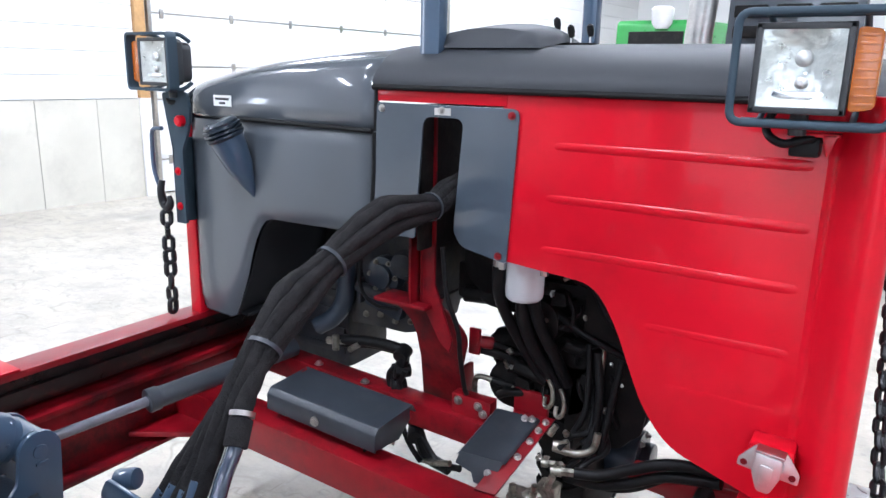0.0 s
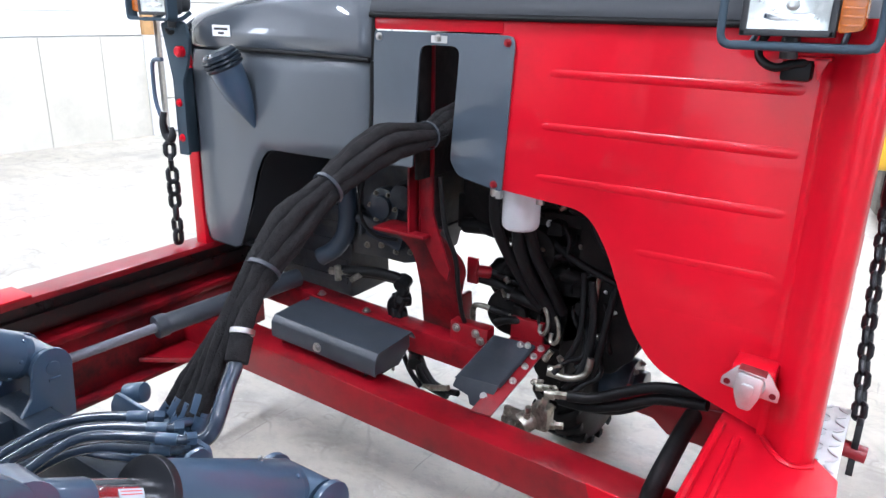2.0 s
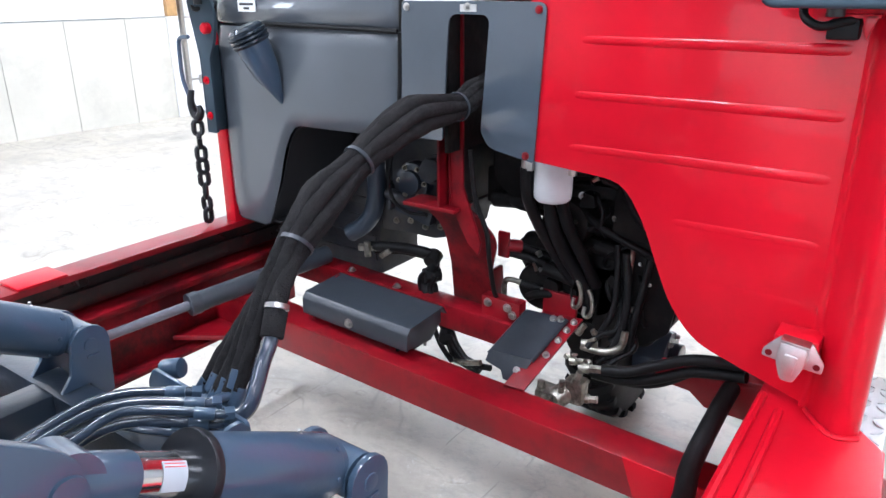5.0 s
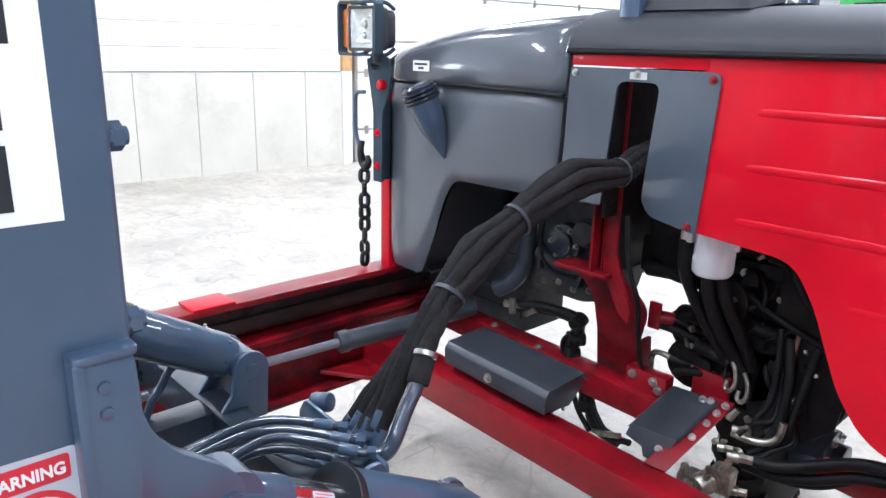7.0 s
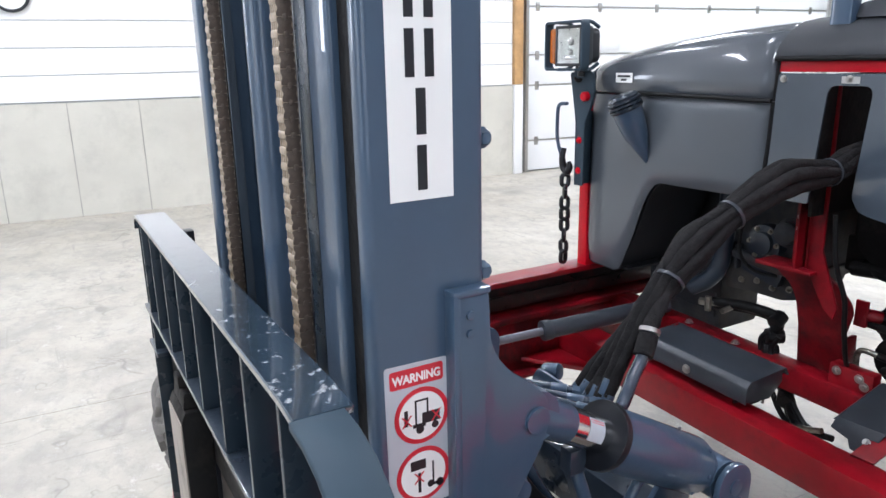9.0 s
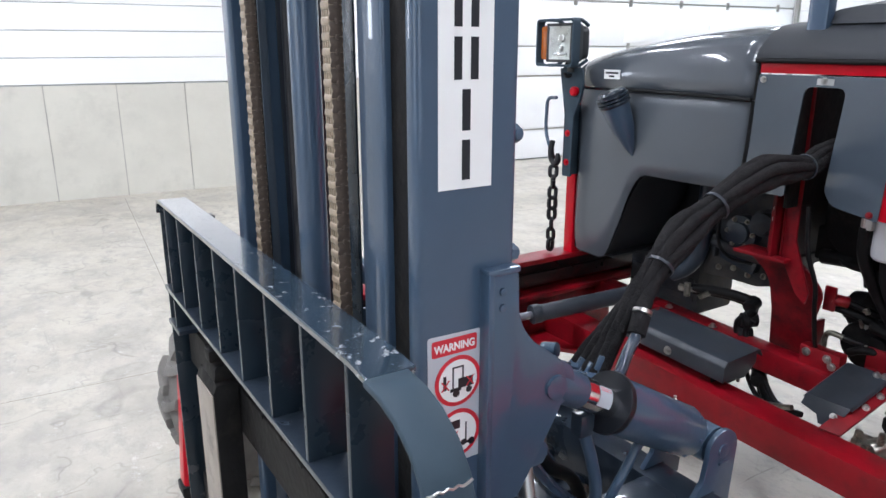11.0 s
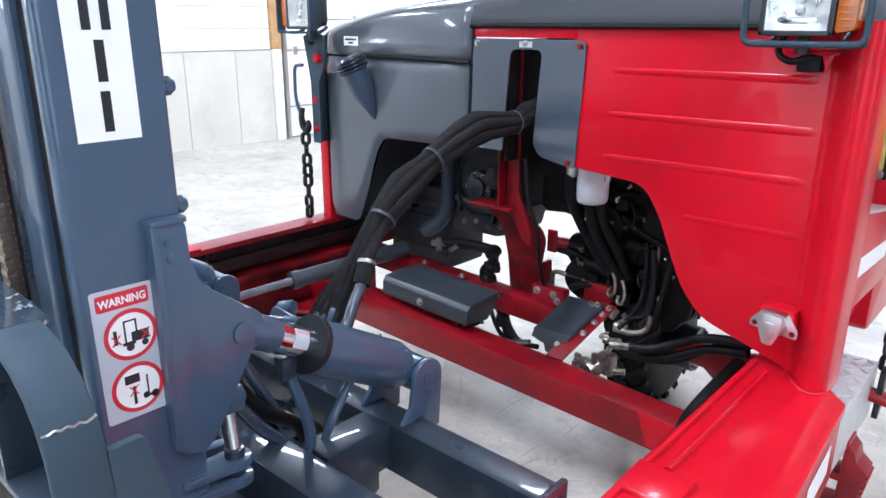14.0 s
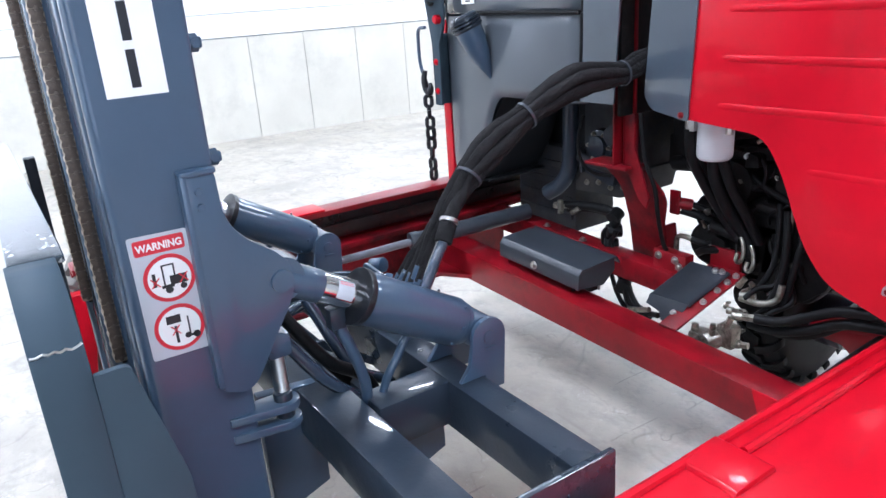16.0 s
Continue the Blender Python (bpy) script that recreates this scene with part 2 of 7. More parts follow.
def floor_material():
    m = bpy.data.materials.new("concrete_floor")
    m.use_nodes = True
    nt = m.node_tree
    n, l = nt.nodes, nt.links
    b = n["Principled BSDF"]
    tc = n.new("ShaderNodeTexCoord")

    def noise_of(scale, detail, lo, hi, tomin, tomax, stretch=None, rough=0.62):
        x = n.new("ShaderNodeTexNoise")
        x.inputs["Scale"].default_value, x.inputs["Detail"].default_value = scale, detail
        x.inputs["Roughness"].default_value = rough
        if stretch:
            mp = n.new("ShaderNodeMapping")
            mp.inputs["Scale"].default_value = stretch[:3]
            mp.inputs["Rotation"].default_value = (0, 0, stretch[3])
            l.new(tc.outputs["Object"], mp.inputs["Vector"])
            l.new(mp.outputs["Vector"], x.inputs["Vector"])
        else:
            l.new(tc.outputs["Object"], x.inputs["Vector"])
        r = n.new("ShaderNodeMapRange")
        for k, v in (("From Min", lo), ("From Max", hi), ("To Min", tomin), ("To Max", tomax)):
            r.inputs[k].default_value = v
        l.new(x.outputs["Fac"], r.inputs["Value"])
        return r.outputs["Result"]

    def mixed(fac, a, col):
        x = n.new("ShaderNodeMix")
        x.data_type = "RGBA"
        l.new(fac, x.inputs["Factor"])
        if isinstance(a, tuple):
            x.inputs["A"].default_value = (*a, 1)
        else:
            l.new(a, x.inputs["A"])
        x.inputs["B"].default_value = (*col, 1)
        return x.outputs["Result"]

    c = mixed(noise_of(0.55, 5, 0.35, 0.7, 0, 0.8), (0.50, 0.468, 0.395), (0.36, 0.328, 0.262))
    c = mixed(noise_of(2.2, 8, 0.5, 0.72, 0, 0.55), c, (0.62, 0.592, 0.525))
    c = mixed(noise_of(0.9, 10, 0.47, 0.66, 0, 0.5, (1.0, 1.4, 1.0, 0.8), 0.72), c, (0.30, 0.275, 0.24))
    c = mixed(noise_of(1.4, 9, 0.50, 0.70, 0, 0.7), c, (0.27, 0.25, 0.22))
    c = mixed(noise_of(2.0, 6, 0.63, 0.7, 0, 0.45, (0.35, 6.0, 1.0, 0.35)), c, (0.22, 0.20, 0.18))
    c = mixed(noise_of(2.6, 6, 0.65, 0.72, 0, 0.40, (5.0, 0.3, 1.0, 0.9)), c, (0.20, 0.185, 0.17))
    c = mixed(noise_of(60, 3, 0.62, 0.8, 0, 0.35), c, (0.25, 0.235, 0.21))
    c = mixed(noise_of(5.5, 9, 0.48, 0.68, 0, 0.80, (1.0, 1.6, 1.0, 0.5), 0.75), c, (0.30, 0.28, 0.25))
    c = mixed(noise_of(3.2, 4, 0.655, 0.69, 0, 0.5, (9.0, 0.5, 1.0, -0.4)), c, (0.19, 0.175, 0.16))
    c = mixed(noise_of(14.0, 8, 0.57, 0.66, 0, 0.4, (1.0, 2.2, 1.0, -0.6), 0.8), c, (0.26, 0.24, 0.21))
    c = mixed(noise_of(7.0, 8, 0.58, 0.66, 0, 0.45, None, 0.8), c, (0.66, 0.645, 0.61))
    def lines(scale, width, rough):
        """Thin wandering lines: where a noise crosses its middle value."""
        x = n.new("ShaderNodeTexNoise")
        x.inputs["Scale"].default_value, x.inputs["Detail"].default_value, x.inputs["Roughness"].default_value = scale, 3, rough
        l.new(tc.outputs["Object"], x.inputs["Vector"])
        s = n.new("ShaderNodeMath")
        s.operation = "SUBTRACT"
        s.inputs[1].default_value = 0.5
        l.new(x.outputs["Fac"], s.inputs[0])
        a = n.new("ShaderNodeMath")
        a.operation = "ABSOLUTE"
        l.new(s.outputs[0], a.inputs[0])
        r = n.new("ShaderNodeMapRange")
        for k, v in (("From Min", 0.0), ("From Max", width), ("To Min", 1.0), ("To Max", 0.0)):
            r.inputs[k].default_value = v
        l.new(a.outputs[0], r.inputs["Value"])
        return r.outputs["Result"]

    def times(a, c_):
        x = n.new("ShaderNodeMath")
        x.operation = "MULTIPLY"
        l.new(a, x.inputs[0])
        l.new(c_, x.inputs[1])
        return x.outputs[0]

    c = mixed(times(lines(1.1, 0.010, 0.55), noise_of(1.9, 5, 0.46, 0.62, 0, 0.5)), c, (0.17, 0.155, 0.135))
    c = mixed(times(lines(2.7, 0.016, 0.6), noise_of(3.1, 5, 0.48, 0.64, 0, 0.5)), c, (0.18, 0.165, 0.145))
    c = mixed(times(lines(0.5, 0.004, 0.5), noise_of(1.3, 4, 0.48, 0.62, 0, 0.35)), c, (0.15, 0.135, 0.12))
    l.new(c, b.inputs["Base Color"])
    l.new(noise_of(1.8, 6, 0.3, 0.7, 0.32, 0.62), b.inputs["Roughness"])
    bp = n.new("ShaderNodeBump")
    bp.inputs["Strength"].default_value, bp.inputs["Distance"].default_value = 0.15, 0.003
    l.new(noise_of(90, 4, 0.2, 0.8, 0, 1), bp.inputs["Height"])
    l.new(bp.outputs["Normal"], b.inputs["Normal"])
    return m


FLOORM = floor_material()


def glass_material():
    m = bpy.data.materials.new("clear_lamp_glass")
    m.use_nodes = True
    b = m.node_tree.nodes["Principled BSDF"]
    b.inputs["Transmission Weight"].default_value = 1.0
    b.inputs["Roughness"].default_value = 0.12
    b.inputs["IOR"].default_value = 1.2
    b.inputs["Base Color"].default_value = (0.95, 0.96, 0.96, 1)
    return m


GLASS = glass_material()


def glow_material(name, col, strength):
    m = bpy.data.materials.new(name)
    m.use_nodes = True
    b = m.node_tree.nodes["Principled BSDF"]
    b.inputs["Emission Color"].default_value = (*col, 1)
    b.inputs["Emission Strength"].default_value = strength
    b.inputs["Base Color"].default_value = (0.8, 0.8, 0.8, 1)
    return m


TUBE_GLOW = glow_material("lamp_diffuser_glow", (1.0, 0.98, 0.95), 14.0)

# ---- mesh tools ----


def finish(name, bm, material, sharp=32):
    bmesh.ops.remove_doubles(bm, verts=bm.verts, dist=1e-5)
    bmesh.ops.recalc_face_normals(bm, faces=bm.faces)
    me = bpy.data.meshes.new(name)
    bm.to_mesh(me)
    bm.free()
    me.shade_smooth()
    me.set_sharp_from_angle(angle=radians(sharp))
    me.materials.append(material)
    return me


def part(name, bm, material, parent, label="", sharp=32):
    ob = new(name, finish(name, bm, material, sharp))
    ob.parent = parent
    if label:
        tagged(ob, label)
    return ob


def thing(name, bm, material, label, category, group="", kind="", sharp=32):
    return tagged(new(name, finish(name, bm, material, sharp)), label, category, group, kind)


def repeat(ob, m):
    """Another part on the same mesh, under the same parent."""
    o = bpy.data.objects.new(ob.name, ob.data)
    scene.collection.objects.link(o)
    o.parent = ob.parent
    o.matrix_basis = m
    for key in ob.keys():
        o[key] = ob[key]
    return o


def merge(bm, other, m=None):
    me = bpy.data.meshes.new("tmp")
    other.to_mesh(me)
    other.free()
    if m is not None:
        me.transform(m)
    bm.from_mesh(me)
    bpy.data.meshes.remove(me)
    return bm


def soften(b, bev, seg=2):
    if bev > 0:
        edges = [e for e in b.edges if len(e.link_faces) == 2 and e.calc_face_angle(0) > 0.45]
        bmesh.ops.bevel(b, geom=edges, offset=bev, segments=seg, profile=0.6, affect="EDGES", clamp_overlap=True)
    return b


def box(x0, x1, y0, y1, z0, z1, bev=0.004, bm=None, m=None, seg=2):
    b = bmesh.new()
    vs = [b.verts.new((x, y, z)) for x in (x0, x1) for y in (y0, y1) for z in (z0, z1)]
    for f in ((0, 1, 3, 2), (4, 6, 7, 5), (0, 4, 5, 1), (2, 3, 7, 6), (0, 2, 6, 4), (1, 5, 7, 3)):
        b.faces.new([vs[i] for i in f])
    bmesh.ops.recalc_face_normals(b, faces=b.faces)
    soften(b, bev, seg)
    if bm is None and m is None:
        return b
    return merge(bm if bm is not None else bmesh.new(), b, m)


def prism(poly, axis, a, c, bev=0.004, bm=None, m=None, seg=2):
    """A plate: the outline poly pushed from a to c along an axis. Outlines: x: (y, z); y: (x, z); z: (x, y)."""
    b = bmesh.new()

    def v(p, h):
        return {"x": (h, p[0], p[1]), "y": (p[0], h, p[1]), "z": (p[0], p[1], h)}[axis]
    lo = [b.verts.new(v(p, a)) for p in poly]
    hi = [b.verts.new(v(p, c)) for p in poly]
    b.faces.new(lo)
    b.faces.new(hi[::-1])
    for i in range(len(poly)):
        j = (i + 1) % len(poly)
        b.faces.new((lo[i], lo[j], hi[j], hi[i]))
    bmesh.ops.recalc_face_normals(b, faces=b.faces)
    soften(b, bev, seg)
    if bm is None and m is None:
        return b
    return merge(bm if bm is not None else bmesh.new(), b, m)


def rounded(poly, r, n=4):
    """An outline with its corners rounded; r is one radius or one for each corner."""
    out = []
    k = len(poly)
    rs = r if isinstance(r, (list, tuple)) else [r] * k
    for i in range(k):
        p, q, s = Vector(poly[i - 1]), Vector(poly[i]), Vector(poly[(i + 1) % k])
        u, w = p - q, s - q
        d = min(rs[i], u.length * 0.45, w.length * 0.45)
        if d < 1e-4:
            out.append(tuple(q))
            continue
        a, c = q + u.normalized() * d, q + w.normalized() * d
        for t in range(n + 1):
            t = t / n
            out.append(tuple((1 - t) ** 2 * a + 2 * t * (1 - t) * q + t * t * c))
    return out


def smooth_path(pts, res=6):
    P = [Vector(p) for p in pts]
    if len(P) < 3 or res < 2:
        return P
    P = [2 * P[0] - P[1]] + P + [2 * P[-1] - P[-2]]
    out = []
    for i in range(1, len(P) - 2):
        for s in range(res):
            t = s / res
            a, b, c, d = P[i - 1], P[i], P[i + 1], P[i + 2]
            out.append(0.5 * (2 * b + (c - a) * t + (2 * a - 5 * b + 4 * c - d) * t * t + (3 * b - a - 3 * c + d) * t ** 3))
    out.append(P[-2])
    return out


def tube(pts, r, n=12, res=6, bm=None, wob=0.0):
    b = bmesh.new()
    path = smooth_path(pts, res)
    k = len(path)
    rings = []
    t0 = (path[1] - path[0]).normalized()
    up = Vector((0, 0, 1)) if abs(t0.z) < 0.9 else Vector((1, 0, 0))
    side = t0.cross(up).normalized()
    for i, p in enumerate(path):
        t = (path[min(i + 1, k - 1)] - path[max(i - 1, 0)]).normalized()
        side = (side - t * side.dot(t)).normalized()
        up = t.cross(side)
        if isinstance(r, (list, tuple)):
            f = i / (k - 1) * (len(r) - 1)
            j = min(int(f), len(r) - 2)
            rad = r[j] + (r[j + 1] - r[j]) * (f - j)
        else:
            rad = r
        ring = []
        for s in range(n):
            a = 2 * math.pi * s / n
            q = rad * (1 + wob * noise.noise(Vector((p.x * 25 + math.cos(a), p.y * 25 + math.sin(a), p.z * 25))))
            ring.append(b.verts.new(p + side * (q * math.cos(a)) + up * (q * math.sin(a))))
        rings.append(ring)
    for i in range(k - 1):
        for s in range(n):
            j = (s + 1) % n
            b.faces.new((rings[i][s], rings[i][j], rings[i + 1][j], rings[i + 1][s]))
    b.faces.new(rings[0][::-1])
    b.faces.new(rings[-1])
    return b if bm is None else merge(bm, b)


def rod(p, q, r, r2=None, n=20, bev=0.0, bm=None):
    b = bmesh.new()
    p, q = Vector(p), Vector(q)
    d = q - p
    m = Matrix.Translation((p + q) / 2) @ d.to_track_quat("Z", "Y").to_matrix().to_4x4()
    bmesh.ops.create_cone(b, cap_ends=True, segments=n, radius1=r, radius2=r if r2 is None else r2, depth=d.length)
    soften(b, bev)
    bmesh.ops.transform(b, matrix=m, verts=b.verts)
    return b if bm is None else merge(bm, b)


def lathe(profile, p, axis, n=28, bm=None):
    """profile: (along, radius) pairs, turned round the axis through p."""
    b = bmesh.new()
    ax = Vector(axis).normalized()
    m = Matrix.Translation(p) @ ax.to_track_quat("Z", "Y").to_matrix().to_4x4()
    rings = []
    for h, r in profile:
        rings.append([b.verts.new(m @ Vector((max(r, 1e-4) * math.cos(2 * math.pi * i / n), max(r, 1e-4) * math.sin(2 * math.pi * i / n), h))) for i in range(n)])
    for i in range(len(rings) - 1):
        for s in range(n):
            j = (s + 1) % n
            b.faces.new((rings[i][s], rings[i][j], rings[i + 1][j], rings[i + 1][s]))
    b.faces.new(rings[0][::-1])
    b.faces.new(rings[-1])
    return b if bm is None else merge(bm, b)


def hexbolt(p, axis, r=0.011, h=0.009, washer=True, bm=None):
    b = bmesh.new()
    p, ax = Vector(p), Vector(axis).normalized()
    if washer:
        rod(p, p + ax * 0.003, r * 1.5, n=16, bm=b)
    rod(p + ax * 0.003, p + ax * (0.003 + h), r, n=6, bm=b)
    rod(p + ax * (0.003 + h), p + ax * (0.006 + h), r * 0.6, n=10, bm=b)
    return b if bm is None else merge(bm, b)


def sheet(rows, bm=None, thick=0.0):
    """A surface through a grid of points; given a thickness it becomes a shell."""
    b = bmesh.new()
    vs = [[b.verts.new(p) for p in row] for row in rows]
    for i in range(len(vs) - 1):
        for j in range(len(vs[0]) - 1):
            b.faces.new((vs[i][j], vs[i][j + 1], vs[i + 1][j + 1], vs[i + 1][j]))
    bmesh.ops.recalc_face_normals(b, faces=b.faces)
    if thick:
        bmesh.ops.solidify(b, geom=b.faces[:], thickness=thick)
    return b if bm is None else merge(bm, b)


def text_part(name, text, size, m, material, parent, label="", depth=0.0006, shear=0.0):
    cu = bpy.data.curves.new(name, "FONT")
    cu.body, cu.size, cu.align_x, cu.align_y, cu.extrude, cu.shear = text, size, "CENTER", "CENTER", depth, shear
    cu.offset = size * 0.03
    tmp = bpy.data.objects.new("tmp_text", cu)
    scene.collection.objects.link(tmp)
    bpy.context.view_layer.update()
    me = bpy.data.meshes.new_from_object(tmp.evaluated_get(bpy.context.evaluated_depsgraph_get()))
    bpy.data.objects.remove(tmp)
    me.transform(m)
    me.materials.clear()
    me.materials.append(material)
    ob = new(name, me)
    ob.parent = parent
    if label:
        tagged(ob, label)
    return ob

# ---- hall ----
HALL = Matrix.Translation((-7.41, 0, 0)) @ Matrix.Rotation(radians(-4.3), 4, "Z")


def in_hall(ob):
    ob.matrix_world = HALL @ ob.matrix_world
    return ob


b = bmesh.new()
bmesh.ops.create_grid(b, x_segments=2, y_segments=2, size=22)
for v in b.verts:
    v.co.x += 8
floor = thing("floor", b, FLOORM, "pale worn concrete shop floor with scuffs", "floor", kind="structure")
# sawn control joints of the slab
for name, p, q in (("floor_joint", (-7.3, -1.0), (8, -2.35)), ("floor_joint", (-1.45, 20), (-2.7, -12))):
    d = Vector((q[0] - p[0], q[1] - p[1], 0))
    s = Vector((-d.y, d.x, 0)).normalized() * 0.003
    b = bmesh.new()
    vs = [b.verts.new((x, y, 0.0015)) for x, y in ((p[0] + s.x, p[1] + s.y), (q[0] + s.x, q[1] + s.y), (q[0] - s.x, q[1] - s.y), (p[0] - s.x, p[1] - s.y))]
    b.faces.new(vs)
    part(name, b, mat("joint_filler", (0.27, 0.25, 0.22), 0.9, var=0.3, scale=14), floor)

wall = in_hall(thing("wall_west", box(-0.30, 0.003, -15, 4.07, 0, 1.265, 0), mat("dark_joint_concrete", (0.42, 0.405, 0.36), 0.9, var=0.3, scale=3), "grey cast concrete knee wall with vertical joints", "wall", kind="structure"))
y0 = -14.935
k = 0
while y0 < 4.0:
    y1 = min(y0 + 0.7350, 4.064)
    dx = 0.004 * noise.noise(Vector((k * 1.7, 0.3, 0)))
    o = part("concrete_panel", box(0.0, 0.012 + dx, y0 + 0.0045 + 0.002 * noise.noise(Vector((k, 9, 0))), y1 - 0.0045, 0.0, 1.272 + 0.006 * noise.noise(Vector((k, 4, 0))), 0.0012, seg=1), CONCRETE, wall)
    y0 += 0.7375
    k += 1
siding = in_hall(thing("wall_upper", box(-0.30, -0.03, -15, -6.98, 1.27, 5.6, 0, bm=box(-0.30, -0.03, -5.93, 4.07, 1.27, 5.6, 0, bm=box(-0.30, -0.03, -6.98, -5.93, 3.0, 5.6, 0, bm=box(-0.30, -0.03, -6.98, -5.93, 1.27, 1.70, 0)))), WALLG, "white ribbed steel siding above the concrete", "wall", kind="structure"))
for i in range(15):
    z = 1.283 + i * 0.286
    for ya, yb in (((-15, 4.065),) if z > 3.0 or z < 1.5 else ((-15, -6.98), (-5.93, 4.065))):
        part("siding_board", box(-0.035, -0.008, ya, yb, z + 0.004, z + 0.282, 0.006, seg=1), SIDING, siding)
in_hall(thing("trim_frame", box(-0.31, 0.02, -7.00, -6.93, 1.66, 3.02, 0.004, bm=box(-0.31, 0.02, -5.98, -5.91, 1.66, 3.02, 0.004, bm=box(-0.31, 0.02, -6.93, -5.98, 1.66, 1.71, 0.004))), SIDING, "white frame of a bright wall window", "frame", kind="structure"))
in_hall(thing("trim_post", box(-0.10, 0.05, 4.07, 4.21, 1.29, 5.6, 0.006), WOOD, "bare orange timber door post", "post", kind="structure"))
in_hall(thing("trim_jamb", box(-0.10, 0.05, 4.07, 4.21, 0.0, 1.286, 0.006), SIDING, "white painted lower door jamb", "jamb", kind="structure"))
in_hall(thing("trim_track", box(0.0, 0.07, 4.24, 4.29, 0.02, 4.6, 0.004), STEEL, "galvanised overhead door track", "track", kind="structure"))
in_hall(thing("trim_track", box(0.0, 0.07, 10.62, 10.68, 0.02, 4.6, 0.004), STEEL, "galvanised overhead door track", "track", kind="structure"))
door = in_hall(thing("door_1", box(-0.14, -0.09, 4.215, 10.66, 0.012, 4.6, 0), DOORM, "closed white sectional overhead shop door", "door", kind="structure"))
ZS = [0.015, 0.467, 1.27, 1.70, 2.37, 2.97, 3.57, 4.22]
for z0, z1 in zip(ZS[:-1], ZS[1:]):
    sec = part("door_section", box(-0.092, -0.045, 4.225, 10.65, z0 + 0.006, z1 - 0.006, 0.012, seg=2), DOORM, door)
    for yy in (4.5, 5.6, 6.7, 7.8, 8.9, 10.2):
        part("hinge", box(-0.047, -0.030, yy - 0.03, yy + 0.03, z1 - 0.07, z1 + 0.05, 0.004), STEEL, sec)
    part("seam_rail", box(-0.047, -0.036, 4.3, 10.6, z1 - 0.013, z1 + 0.004, 0.003), STEEL, sec)
for yy in (5.15, 6.6, 8.5):
    o = part("window_frame", prism([(yy, 1.76), (yy + 0.85, 1.76), (yy + 0.85, 2.04), (yy, 2.04)], "x", -0.046, -0.034, 0.004), DOORM, door)
    part("pane", box(-0.036, -0.031, yy + 0.05, yy + 0.80, 1.80, 2.00, 0.003), WHITEP, door)
wb = in_hall(thing("wall_west_far", box(-0.30, -0.02, 10.69, 21, 0, 5.6, 0), SIDING, "white steel clad wall beyond the door", "wall", kind="structure"))
for i in range(17):
    z = 0.05 + i * 0.325
    part("siding_board", box(-0.022, 0.0, 10.70, 21, z + 0.004, z + 0.320, 0.006, seg=1), SIDING, wb)
clock = in_hall(thing("wall_clock", lathe([(0, 0.0), (0, 0.185), (0.035, 0.185), (0.045, 0.175), (0.045, 0.160), (0.03, 0.155), (0.03, 0.0)], (-0.006, -2.03, 2.40), (1, 0, 0), 40), BLACKV, "round wall clock with a dark rim on siding", "clock"))
part("clock_face", rod((0.0245, -2.03, 2.40), (0.0275, -2.03, 2.40), 0.154, n=40), WHITEP, clock)
thing("wall_north", box(-8, 22, 20.0, 20.3, 0, 5.6, 0), SIDING, "white far end wall of the hall", "wall", kind="structure")
# unseen south wall: opening added for a fill lamp, white for front sheen
thing("wall_south", box(-11, -1.4, -13.3, -13.0, 0, 5.6, 0, bm=box(4.4, 22, -13.3, -13.0, 0, 5.6, 0)), SIDING, "white end wall with an opening for added light", "wall", kind="structure")
thing("wall_lintel", box(-1.4, 4.4, -13.3, -13.0, 4.3, 5.6, 0), SIDING, "white wall above the light opening", "wall", kind="structure")
# unseen east wall, with an opening added for its fill lamp
we = thing("wall_east", box(9.0, 9.3, -13, -6.1, 0, 5.6, 0, bm=box(9.0, 9.3, -1.9, 20, 0, 5.6, 0)), WALLG, "grey side wall with an opening for added light", "wall", kind="structure")
thing("wall_lintel", box(9.0, 9.3, -6.1, -1.9, 4.3, 5.6, 0), WALLG, "grey wall above the light opening", "wall", kind="structure")
thing("ground", box(-40, 60, -60, 40, -0.10, -0.02, 0), CONCRETE, "pale concrete ground outside the light openings", "ground", kind="structure")
thing("ceiling", box(-11, 22, -13.3, 20.3, 5.6, 5.8, 0), CEIL, "unseen hall ceiling, grey to limit bounce light", "ceiling", kind="structure")
for lx, ly in HALL_LAMPS:
    lamp = thing("ceiling_lamp", box(lx - 0.3, lx + 0.3, ly - 1.25, ly + 1.25, 5.545, 5.598, 0.01), SIDING, "long white ceiling strip lamp", "lamp", "hall lamps")
    part("diffuser", box(lx - 0.26, lx + 0.26, ly - 1.2, ly + 1.2, 5.530, 5.546, 0.004), TUBE_GLOW, lamp)

# ---- the forklift ----
forklift = tagged(new("forklift"), "red and slate-grey truck-mounted forklift parked on concrete", "forklift")
forklift.location = (0, 0, 0)
CX = 0.15   # middle of the machine


def fl(name, bm, material, label="", parent=None, sharp=32):
    return part(name, bm, material, parent or forklift, label, sharp)


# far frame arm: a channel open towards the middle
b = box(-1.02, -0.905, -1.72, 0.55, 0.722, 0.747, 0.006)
far_arm = fl("frame_arm", b, RED_WORN_SHADED, "worn red frame arm channel")
fl("arm_web", box(-1.02, -0.995, -1.72, 0.55, 0.555, 0.714, 0.004), RED_OILY_SHADED, "", far_arm)
fl("arm_lower_flange", box(-0.995, -0.890, -1.72, 0.55, 0.555, 0.580, 0.006), RED_OILY_SHADED, "oily red lower flange", far_arm)
